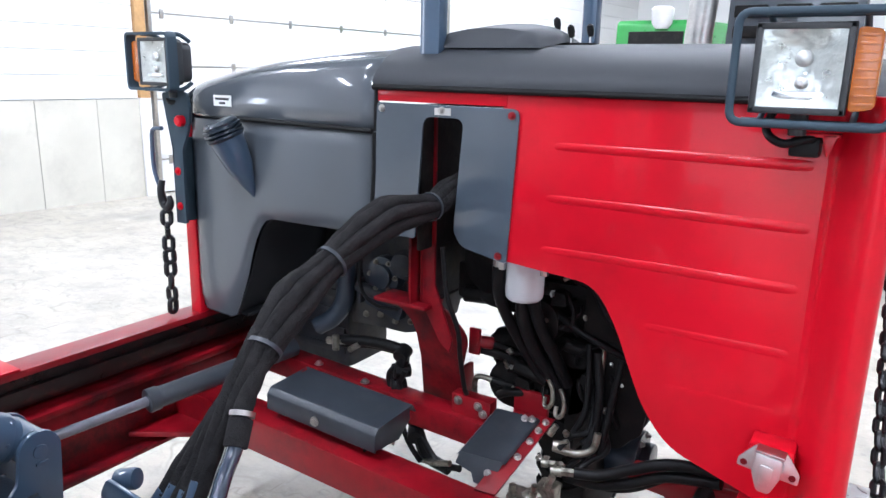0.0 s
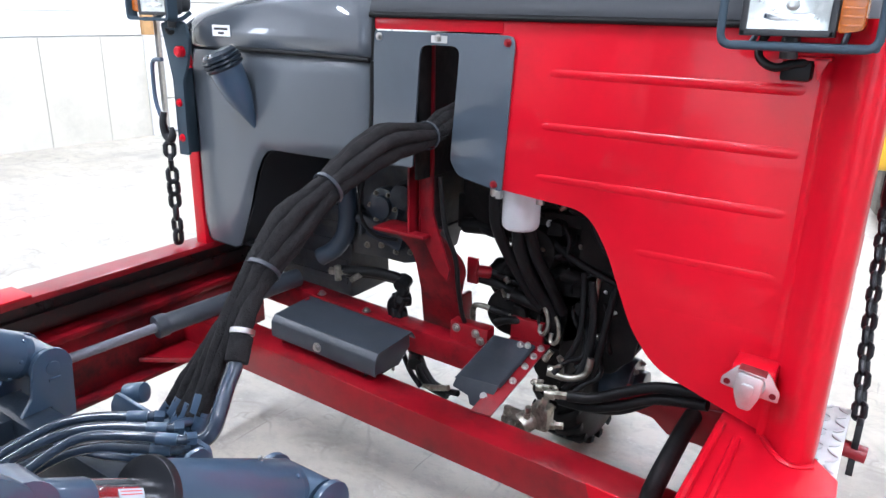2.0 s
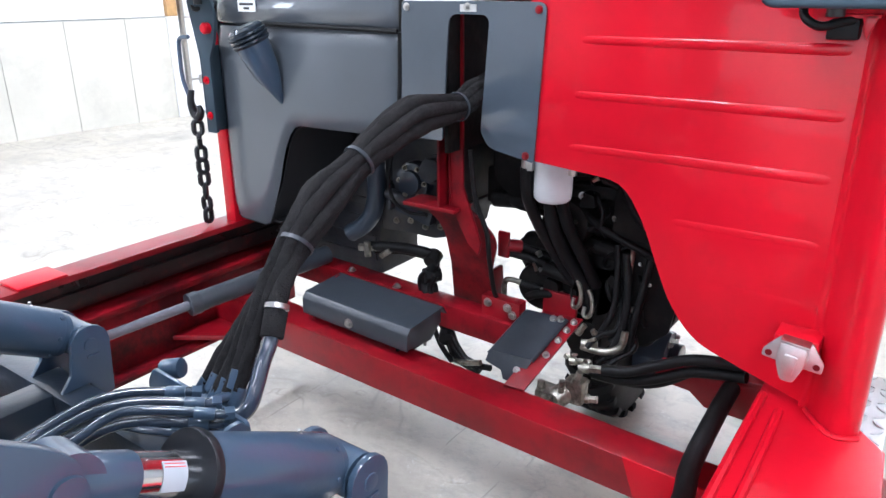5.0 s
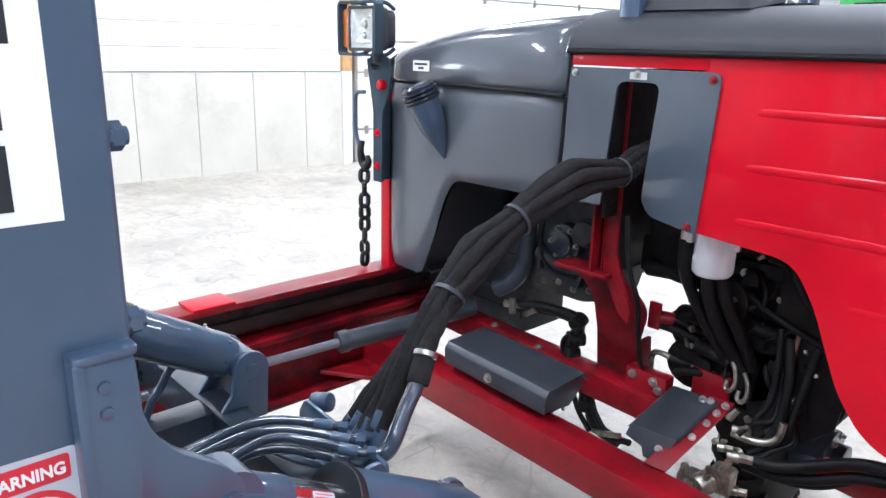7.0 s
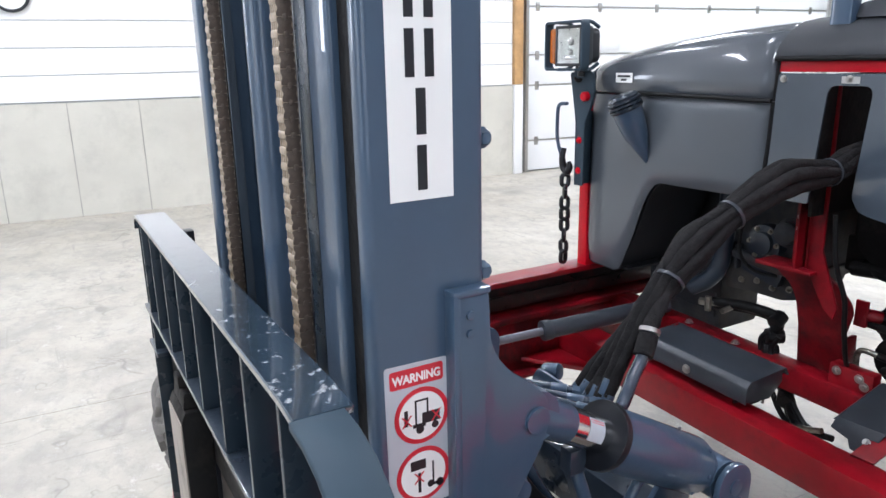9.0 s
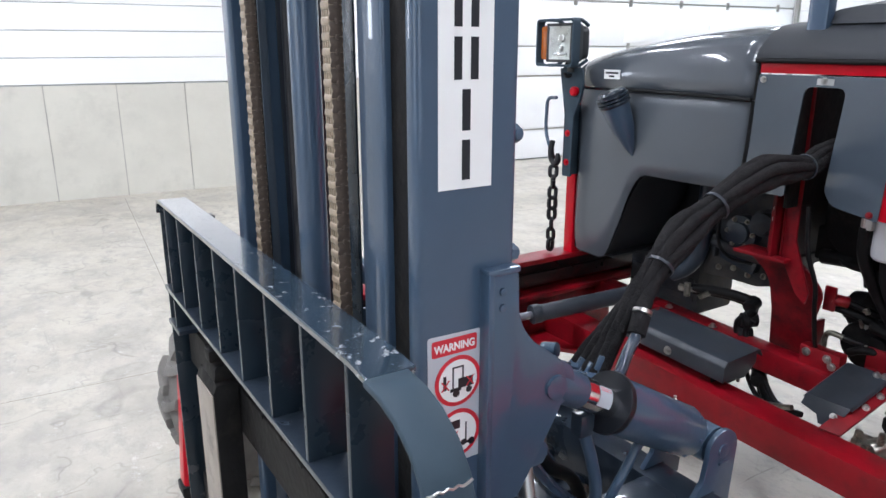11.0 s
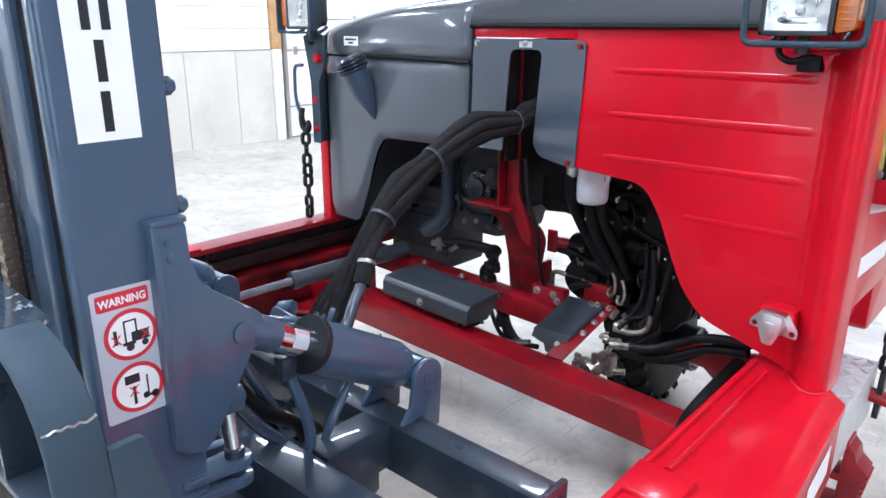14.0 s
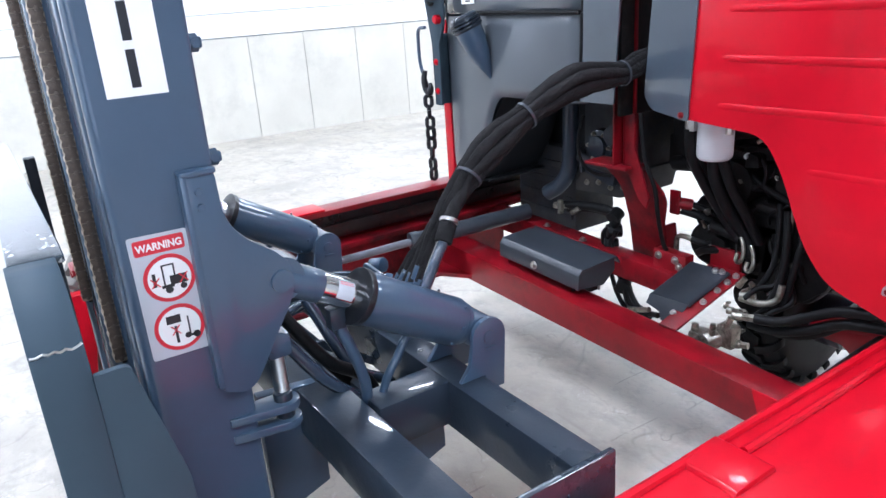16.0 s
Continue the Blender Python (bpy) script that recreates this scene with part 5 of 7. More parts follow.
# tank face: rows from the top down, bulging at mid height, cut by the wheel recess
rows, lining = [], []
for x in XS:
    y = front_y(x)
    e = edge(x)
    t = (x + 0.905) / 0.87
    low = 0.775 if x < -0.70 else None
    if low is None:
        # the recess edge climbs steeply and then runs level
        u = (x + 0.70) / 0.20
        low = 0.775 + 0.413 * (max(0.0, u) ** 1.15 if u < 0.55 else 0.503 + 0.497 * min(1.0, (u - 0.55) / 0.62) * (2 - min(1.0, (u - 0.55) / 0.62)))
    col = []
    for k in range(13):
        s = k / 12
        z = 1.512 + (low - 1.512) * s
        bulge = 0.016 * math.sin(math.pi * min(1, (1.512 - z) / 0.75)) 
        yy = y + e * 1.5 - bulge * (1 - abs(2 * t - 1) ** 2)
        if k == 0:
            yy += 0.012
        if k == 12:
            yy += 0.018
        if k == 11:
            yy += 0.003
        col.append((x, yy, z))
    rows.append(col)
    lining.append([(x, y + e * 1.5 + 0.017, low + 0.001), (x, y + 0.06, low + (0.003 if x < -0.7 else 0.016)), (x, y + 0.40, low + (0.003 if x < -0.7 else 0.045))])
tank = fl("fuel_tank", sheet(rows, thick=0.006), TANKM, "charcoal moulded fuel tank with wheel recess", sharp=50)
# dark sheets behind the tank stand in for shade inside the recess
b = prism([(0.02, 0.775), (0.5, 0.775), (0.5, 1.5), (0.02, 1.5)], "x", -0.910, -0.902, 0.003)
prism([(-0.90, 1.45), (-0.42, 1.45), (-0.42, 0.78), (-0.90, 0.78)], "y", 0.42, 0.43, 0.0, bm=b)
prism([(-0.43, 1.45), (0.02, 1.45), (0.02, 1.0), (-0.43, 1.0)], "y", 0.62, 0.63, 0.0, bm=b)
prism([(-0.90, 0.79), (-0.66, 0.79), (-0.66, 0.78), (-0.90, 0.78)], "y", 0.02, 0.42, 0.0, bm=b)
fl("tank_back", b, RECESS_SHADE, "", tank)
# inner wall of the recess, painted black for its shade
fl("recess_lining", sheet(lining, thick=0.004), RECESS_SHADE, "black sheet carrying the shade of the wheel recess", tank, sharp=60)
# filler neck: a slanted cone set into the tank with a ribbed cap
ax = Vector((-0.06, -0.085, 0.25)).normalized()
TIP = Vector((-0.532, -0.040, 1.262))
neck = fl("filler_neck", lathe([(0.0, 0.006), (0.05, 0.024), (0.12, 0.047), (0.19, 0.056), (0.235, 0.058), (0.235, 0.0)], TIP, ax, 28), SLATE, "slate filler neck", tank)
cp = TIP + ax * 0.218
prof = [(0.0, 0.0), (0.0, 0.060)]
for i in range(3):
    prof += [(0.008 + i * 0.014, 0.066), (0.014 + i * 0.014, 0.066), (0.016 + i * 0.014, 0.059)]
prof += [(0.052, 0.060), (0.062, 0.050), (0.066, 0.0)]
fl("filler_cap", lathe(prof, cp, ax, 32), SLATE_WORN, "ribbed slate filler cap", tank)
# closing plate between tank and slot plate
fl("gap_seal", tube([(-0.030, -0.005, 1.512), (-0.034, -0.006, 1.35), (-0.048, -0.008, 1.20)], 0.008, 8, 3), RUBBER, "", tank)
fl("gap_seal", tube([(-0.026, 0.0, 1.64), (-0.028, -0.004, 1.515)], 0.007, 8, 1), RUBBER, "", tank)

# far corner post with lamp bracket
fl("corner_upright", box(-0.965, -0.908, 0.0, 0.06, 0.745, 1.50, 0.005), RED, "red corner upright")
b = prism(rounded([(-1.02, 1.60), (-0.90, 1.615), (-0.85, 1.60), (-0.838, 1.53), (-0.86, 1.46), (-0.90, 1.40), (-0.905, 1.125), (-0.965, 1.125), (-0.97, 1.40)], 0.01, 2), "y", -0.075, -0.062, 0.003)
box(-0.970, -0.957, -0.075, 0.03, 1.125, 1.44, 0.003, bm=b)
bmesh.ops.scale(b, vec=(0.82, 1, 1), space=Matrix.Translation((0.90, 0, 0)), verts=b.verts)
bmesh.ops.translate(b, vec=(0.040, 0, 0), verts=b.verts)
brk = fl("lamp_bracket", b, SATIN, "slate lamp bracket")
fl("bolt", lathe([(0, 0.0), (0, 0.02), (0.018, 0.02), (0.024, 0.014), (0.024, 0)], (-0.850, -0.075, 1.505), (0, -1, 0), 18), RED, "red painted bolt head", brk)
for z in (1.32, 1.19):
    fl("bolt", hexbolt((-0.890, -0.075, z), (0, -1, 0), 0.010, 0.006), RED, "red painted bolt head", brk)
fl("grab_handle", tube([(-0.99, -0.06, 1.47), (-1.045, -0.06, 1.46), (-1.055, -0.06, 1.40), (-1.05, -0.06, 1.30), (-1.0, -0.06, 1.21), (-0.965, -0.06, 1.20)], 0.008, 10, 6), SLATE, "", brk)


def headlight(m, flip, label):
    """A square work lamp with amber indicator and wire guard, facing -y, centred on its lens."""
    s = -1 if flip else 1
    guard_m = m
    m = m @ Matrix.Translation((0, -0.034, 0))
    b = prism(rounded([(-0.095, -0.095), (0.095, -0.095), (0.095, 0.095), (-0.095, 0.095)], 0.022), "y", -0.005, 0.05, 0.006, m=m)
    prism(rounded([(-0.085, -0.085), (0.085, -0.085), (0.085, 0.085), (-0.085, 0.085)], 0.035), "y", 0.045, 0.105, 0.022, bm=b, m=m)
    lamp = fl("headlight", b, LAMPBODY, label)
    # dished reflector in facets
    rows = []
    for i in range(15):
        u = -1 + i / 7
        rows.append([m @ Vector((0.083 * u, -0.026 + 0.016 * (1 - u * u) * (1 - w * w) + 0.0015 * math.sin(9 * u) * math.sin(7 * w + 2 * u), 0.083 * w)) for w in [-1 + k / 7 for k in range(15)]])
    fl("reflector", sheet(rows), REFL, "silver faceted reflector", lamp, sharp=60)
    for cz, cr in ((0.022, 0.017), (-0.030, 0.013)):
        b = lathe([(0.0, cr), (0.006, cr * 0.85), (0.010, cr * 0.4), (0.010, 0.0)], m @ Vector((0.004, -0.014, cz)), m.to_3x3() @ Vector((0, -1, 0)), 20)
        fl("bulb_shield", b, STEEL, "", lamp)
    fl("reflector_step", prism(rounded([(-0.055, -0.066), (0.055, -0.066), (0.050, -0.048), (-0.050, -0.048)], 0.005), "y", -0.021, -0.012, 0.003, m=m), CHROME, "", lamp)
    rows = []
    for i in range(17):
        u = -1 + i / 8
        rows.append([m @ Vector((0.083 * u, -0.031 - 0.007 * (1 - u * u) * (1 - w * w), 0.083 * w)) for w in [-1 + k / 8 for k in range(17)]])
    g = fl("lens", sheet(rows, thick=0.003), GLASS, "clear glass lens", lamp, sharp=60)
    g.visible_shadow = False
    for q in ((-0.098, -0.083, -0.098, 0.098), (0.083, 0.098, -0.098, 0.098), (-0.098, 0.098, -0.098, -0.083), (-0.098, 0.098, 0.083, 0.098)):
        fl("bezel", box(q[0], q[1], -0.032, -0.004, q[2], q[3], 0.004, m=m), LAMPBODY, "", lamp)
    b = prism(rounded([(0.100, -0.090), (0.150, -0.082), (0.150, 0.082), (0.100, 0.090)] if s > 0 else [(-0.100, -0.090), (-0.100, 0.090), (-0.150, 0.082), (-0.150, -0.082)], 0.012), "y", -0.024, 0.045, 0.008, m=m)
    fl("indicator", b, AMBER, "amber indicator lens", lamp)
    for i in range(9):
        z = -0.072 + i * 0.018
        fl("indicator_rib", box(*( (0.106, 0.146) if s > 0 else (-0.146, -0.106)), -0.0265, -0.023, z - 0.003, z + 0.003, 0.001, m=m), AMBER, "", lamp)
    # wire guard: a bent loop in front with stays to the back
    x0, x1 = (-0.135, 0.185) if s > 0 else (-0.168, 0.120)
    ring = [(x0, -0.06, -0.12), (x1, -0.06, -0.12), (x1, -0.06, 0.12), (x0, -0.06, 0.12)]
    m = guard_m
    if not flip:
        loop = rounded([(p[0], p[2]) for p in ring], 0.03, 6)
        loop = loop + loop[:2]
        b = tube([m @ Vector((q[0], -0.075, q[1])) for q in loop], 0.0085, 12, 1)
        for z in (-0.118, 0.118):
            tube([m @ Vector((x0 + 0.02, -0.035, z)), m @ Vector((x0 + 0.10, -0.030, z)), m @ Vector((x1 - 0.03, -0.030, z)), m @ Vector((x1 - 0.005, -0.060, z))], 0.0075, 10, 4, bm=b)
            for x in (x0 * 0.6, x1 * 0.6):
                tube([m @ Vector((x, -0.075, z)), m @ Vector((x, 0.0, z * 0.98)), m @ Vector((x, 0.07, z * 0.75))], 0.0065, 10, 3, bm=b)
    outer = rounded([(p[0], p[2]) for p in ring], 0.026, 5)
    inner = rounded([(x0 + 0.011, -0.109), (x1 - 0.011, -0.109), (x1 - 0.011, 0.109), (x0 + 0.011, 0.109)], 0.018, 5)
    rows = []
    for o, n_ in zip(outer + outer[:1], inner + inner[:1]):
        rows.append([m @ Vector(v) for v in ((o[0], -0.078, o[1]), (o[0], -0.030, o[1]), (n_[0], -0.030, n_[1]), (n_[0], -0.078, n_[1]), (o[0], -0.078, o[1]))])
    if flip:
      b = sheet(rows)
      for z in (-0.115, 0.115):
          for x in (x0 * 0.6, x1 * 0.6):
            tube([m @ Vector((x, -0.04, z)), m @ Vector((x, 0.02, z * 0.98)), m @ Vector((x, 0.07, z * 0.75))], 0.0075, 10, 3, bm=b)
    fl("lamp_guard", b, SATIN, "bent flat steel lamp guard" if flip else "bent round wire lamp guard", lamp, sharp=40)
    b = rod(m @ Vector((0, 0.03, -0.10)), m @ Vector((0, 0.03, -0.15)), 0.018, n=14, bev=0.003)
    fl("lamp_pivot", b, LAMPBODY, "", lamp)
    fl("cable", tube([m @ Vector((-0.05, 0.06, -0.07)), m @ Vector((-0.07, 0.05, -0.14)), m @ Vector((-0.03, 0.03, -0.17)), m @ Vector((0.02, 0.05, -0.16)), m @ Vector((0.05, 0.08, -0.16))], 0.009, 10, 6), RUBBER, "", lamp)
    return lamp


headlight(pose(1.145, -0.10, 1.716) @ Matrix.Scale(0.90, 4), False, "square headlight with amber indicator and wire guard")
headlight(pose(-0.885, -0.10, 1.708) @ Matrix.Scale(0.82, 4), True, "square headlight with amber indicator and wire guard")
fl("lamp_stay", prism([(1.205, 1.535), (1.222, 1.585), (1.190, 1.585)], "y", -0.05, -0.042, 0.002, bm=box(1.14, 1.225, -0.05, 0.0, 1.578, 1.586, 0.002)), RED, "red lamp stay")
fl("lamp_connector", box(1.13, 1.19, -0.05, 0.0, 1.535, 1.575, 0.006), RUBBER, "black connector")


# ---- chains ----
def link_mesh(length, width, wire):
    h, w = length / 2 - wire, width / 2 - wire
    pts = []
    for i in range(16):
        a = 2 * math.pi * i / 16
        pts.append((w * math.cos(a), 0, (h - w) * (1 if math.sin(a) > 0 else -1) + w * math.sin(a)))
    pts.append(pts[0])
    return tube(pts, wire, 7, 1)


def chain(name, pts, label, length=0.066, width=0.044, wire=0.0078):
    path = smooth_path(pts, 12)
    head = fl(name, rod(Vector(pts[0]) - Vector((0.012, 0, 0)), Vector(pts[0]) + Vector((0.012, 0, 0)), 0.008, n=10), CHAINM, label)
    me = None
    pitch = length - 2 * wire - 0.001
    acc, last, i = 0.0, Vector(path[0]), 0
    for p in path[1:]:
        seg = p - last
        while acc + seg.length >= pitch:
            q = last + seg.normalized() * (pitch - acc)
            m = Matrix.Translation(q) @ seg.to_track_quat("Z", "Y").to_matrix().to_4x4() @ Matrix.Rotation(radians(35 + 90 * (i % 2)), 4, "Z")
            if me is None:
                o = fl("link", link_mesh(length, width, wire), CHAINM, "", head)
                o.matrix_basis = m
                me = o
            else:
                repeat(me, m)
            i += 1
            last, acc = q, 0.0
            seg = p - last
        acc += seg.length
        last = p
    return head


chain("safety_chain", [(-0.960, -0.088, 1.190), (-0.958, -0.088, 1.0), (-0.960, -0.088, 0.86), (-0.962, -0.086, 0.742)], "black steel safety chain on a hook", 0.072, 0.052, 0.0105)
b = tube([(-0.975, -0.085, 1.28), (-0.978, -0.092, 1.24), (-0.975, -0.085, 1.195), (-0.95, -0.085, 1.18), (-0.935, -0.085, 1.20), (-0.94, -0.085, 1.225)], [0.012, 0.014, 0.017, 0.017, 0.014, 0.008], 12, 6)
fl("chain_hook", b, CHAINM, "black grab hook")
chain("safety_chain", [(1.365, 0.83, 1.12), (1.378, 0.70, 0.97), (1.395, 0.52, 0.78), (1.418, 0.34, 0.60)], "black steel safety chain by the step", 0.066, 0.047, 0.0095)
b = rod((1.35, 0.30, 0.53), (1.455, 0.30, 0.52), 0.024, n=18, bev=0.003)
lathe([(0, 0.0), (0, 0.036), (0.012, 0.036), (0.012, 0)], (1.385, 0.30, 0.526), (1, 0, 0), 20, bm=b)
fl("chain_anchor", b, RED_WORN_SHADED, "red chain anchor")
b = prism(rounded([(0.290, 0.615), (0.325, 0.620), (0.335, 0.56), (0.325, 0.50), (0.300, 0.455), (0.270, 0.455), (0.285, 0.51), (0.280, 0.56)], 0.012, 3), "x", 1.415, 1.433, 0.003)
fl("chain_hook_plate", b, CHAINM, "black flat grab hook on the anchor")
fl("chain_hook", tube([(1.362, 0.86, 1.20), (1.362, 0.835, 1.215), (1.362, 0.81, 1.20), (1.362, 0.805, 1.15), (1.362, 0.825, 1.11), (1.362, 0.85, 1.12)], [0.010, 0.012, 0.014, 0.016, 0.014, 0.008], 12, 5), CHAINM, "black grab hook")
fl("hook_lever", prism(rounded([(0.845, 1.10), (0.875, 1.10), (0.905, 1.26), (0.875, 1.275)], 0.010, 2), "x", 1.350, 1.362, 0.003), STEEL, "bare steel hook lever")
fl("side_handle", tube([(1.275, 0.70, 0.92), (1.31, 0.68, 0.93), (1.31, 0.68, 1.02), (1.275, 0.70, 1.03)], 0.012, 10, 5), RUBBER, "black latch handle")

# ---- mast ----
def mirror(x):
    return 2 * CX - x


b = prism(rounded([(0.572, -1.744), (0.607, -1.744), (0.607, -1.553), (0.49, -1.553), (0.49, -1.585), (0.572, -1.585)], [0.012, 0.014, 0.012, 0.006, 0.004, 0.004], 4), "z", 0.18, 2.62, 0.0)
mast = fl("mast_rail", b, SLATE, "slate outer mast rail with a white sign", sharp=40)
b = prism(rounded([(mirror(0.572), -1.744), (mirror(0.628), -1.744), (mirror(0.628), -1.553), (mirror(0.49), -1.553), (mirror(0.49), -1.585), (mirror(0.572), -1.585)], [0.012, 0.014, 0.012, 0.006, 0.004, 0.004], 4), "z", 0.18, 2.62, 0.0)
fl("mast_rail", b, SLATE, "slate outer mast rail", sharp=40)
for s in (1, -1):
    def X(x):
        return x if s > 0 else mirror(x)
    fl("inner_rail", prism(rounded([(X(0.405), -1.738), (X(0.492), -1.738), (X(0.492), -1.700), (X(0.47), -1.695), (X(0.47), -1.60), (X(0.405), -1.60)], 0.008, 3), "z", 0.25, 2.60, 0.0), SLATE, "slate inner mast rail", sharp=40)
    fl("carriage_rail", prism(rounded([(X(0.350), -1.690), (X(0.400), -1.690), (X(0.400), -1.57), (X(0.350), -1.57)], 0.006, 3), "z", 0.25, 2.6, 0.0), GLOSSBLK, "dark greased inner rail", sharp=40)
fl("lift_cylinder", rod((CX - 0.002, -1.725, 0.25), (CX - 0.002, -1.725, 2.1), 0.030, n=28), SLATE, "slate lift cylinder", sharp=40)
fl("lift_cylinder", rod((CX - 0.16, -1.66, 0.25), (CX - 0.16, -1.66, 2.6), 0.048, n=28), GLOSSBLK, "black glossy lift cylinder", sharp=40)
for z in (0.35, 2.3):
    fl("mast_crosshead", box(mirror(0.57), 0.57, -1.62, -1.57, z, z + 0.12, 0.006), SLATE, "slate mast cross member")
# no real pad: a black strip paints the dark gap between the rails
fl("gap_shade_strip", box(0.4925, 0.5715, -1.722, -1.712, 0.25, 2.58, 0.001), BLACK, "black strip standing in for shade between the rails")
fl("chain_channel", box(0.298, 0.348, -1.716, -1.712, 0.25, 2.6, 0.0005), SLATE_SHADED, "dark slate strip behind the chain")
fl("chain_channel", box(-0.125, -0.086, -1.736, -1.716, 0.25, 2.6, 0.002), PANELM, "slate strip behind the chain")
# leaf chains: laced blocks of plates on cross pins, open slots between them
for cx in (0.3435, -0.095):
    # black core puts shade into the slots between the plates
    core = fl("lift_chain", box(cx - 0.012, cx + 0.012, -1.752, -1.742, 0.9, 2.6, 0.001), BLACK, "oily brown leaf chain")
    block = prism(rounded([(-0.0140, -0.0076), (0.0110, -0.0076), (0.0110, 0.0076), (-0.0140, 0.0076)], [0.0055, 0.002, 0.002, 0.0055], 3), "x", -0.0162, 0.0162, 0.0008)
    fins = bmesh.new()
    for dx in (-0.0142, -0.0048, 0.0048, 0.0142):
        prism(rounded([(-0.0122, -0.0075), (0.0115, -0.0075), (0.0115, 0.0075), (-0.0122, 0.0075)], 0.001, 1), "x", dx - 0.0024, dx + 0.0024, 0.0004, bm=fins)
    waist = [(-0.0138, -0.0124), (0.0110, -0.0124), (0.0110, -0.0050), (0.0080, 0.0), (0.0110, 0.0050), (0.0110, 0.0124), (-0.0138, 0.0124), (-0.0138, 0.0050), (-0.0105, 0.0), (-0.0138, -0.0050)]
    cheek = prism(rounded(waist, 0.0035, 2), "x", 0.0164, 0.0182, 0.0005)
    pin = rod((-0.0195, 0, 0), (0.0205, 0, 0), 0.0048, n=10, bev=0.001)
    first = {}
    for i in range(66):
        z = 0.915 + i * 0.0256
        for kind, mesh, material, up in (("laced_block", block, CHAIN_FRONT_LIT, 0.0), ("slim_link", fins, CHAIN_FRONT_LIT, 0.0128), ("outer_plate", cheek, CHAIN_SIDE_SHADED, 0.0128 if i % 2 else 0.0125), ("link_pin", pin, CHAIN_SIDE_SHADED, 0.0)):
            m = Matrix.Translation((cx, -1.752, z + up))
            if kind in first:
                repeat(first[kind], m)
            else:
                first[kind] = fl(kind, mesh, material, "", core)
                first[kind].matrix_basis = m

# sign on the mast: dark block marks on white
sx = 0.6072
sign = fl("mast_sign", box(sx, sx + 0.0008, -1.706, -1.606, 1.479, 2.05, 0), WHITEP, "white vertical sign with dark marks", mast)


def mark(polys, zc, h=0.062, w=0.050):
    """Dark strokes on the sign; outlines in a unit square, x towards +y."""
    bm = bmesh.new()
    for poly in polys:
        prism([(-1.656 + (u - 0.5) * w, zc + (v - 0.5) * h) for u, v in poly], "x", sx + 0.0009, sx + 0.0016, 0, bm=bm)
    fl("sign_mark", bm, BLACKV, "", sign)


# plain bars in the sign's own rhythm
TWO = [[(0.06, 0), (0.34, 0), (0.34, 1), (0.06, 1)], [(0.66, 0), (0.94, 0), (0.94, 1), (0.66, 1)]]
ONE = [[(0.36, 0), (0.66, 0), (0.66, 1), (0.36, 1)]]
for shape, zc in ((ONE, 1.524), (ONE, 1.600), (TWO, 1.676), (TWO, 1.752), (TWO, 1.828), (TWO, 1.904)):
    mark(shape, zc)

# warning decal
W0, W1 = -1.727, -1.624
decal = fl("warning_decal", prism(rounded([(W0 + 0.002, 0.998), (W1 + 0.012, 0.998), (W1 + 0.002, 1.238), (W0, 1.240)], 0.006, 3), "x", sx, sx + 0.0008, 0), GREYV, "grey warning decal with red rings", mast)
fl("warning_band", prism(rounded([(W0 + 0.008, 1.203), (W1 - 0.006, 1.203), (W1 - 0.006, 1.232), (W0 + 0.008, 1.232)], 0.004, 2), "x", sx + 0.0009, sx + 0.0015, 0), REDV, "", decal)
TXT = Matrix(((0, 0, 1, 0), (1, 0, 0, 0), (0, 1, 0, 0), (0, 0, 0, 1)))
text_part("warning_text", "WARNING", 0.0165, Matrix.Translation((sx + 0.0018, (W0 + W1) / 2 + 0.001, 1.2160)) @ TXT @ Matrix.Diagonal((1.0, 1.15, 1, 1)), WHITEP, decal, "white printed word")
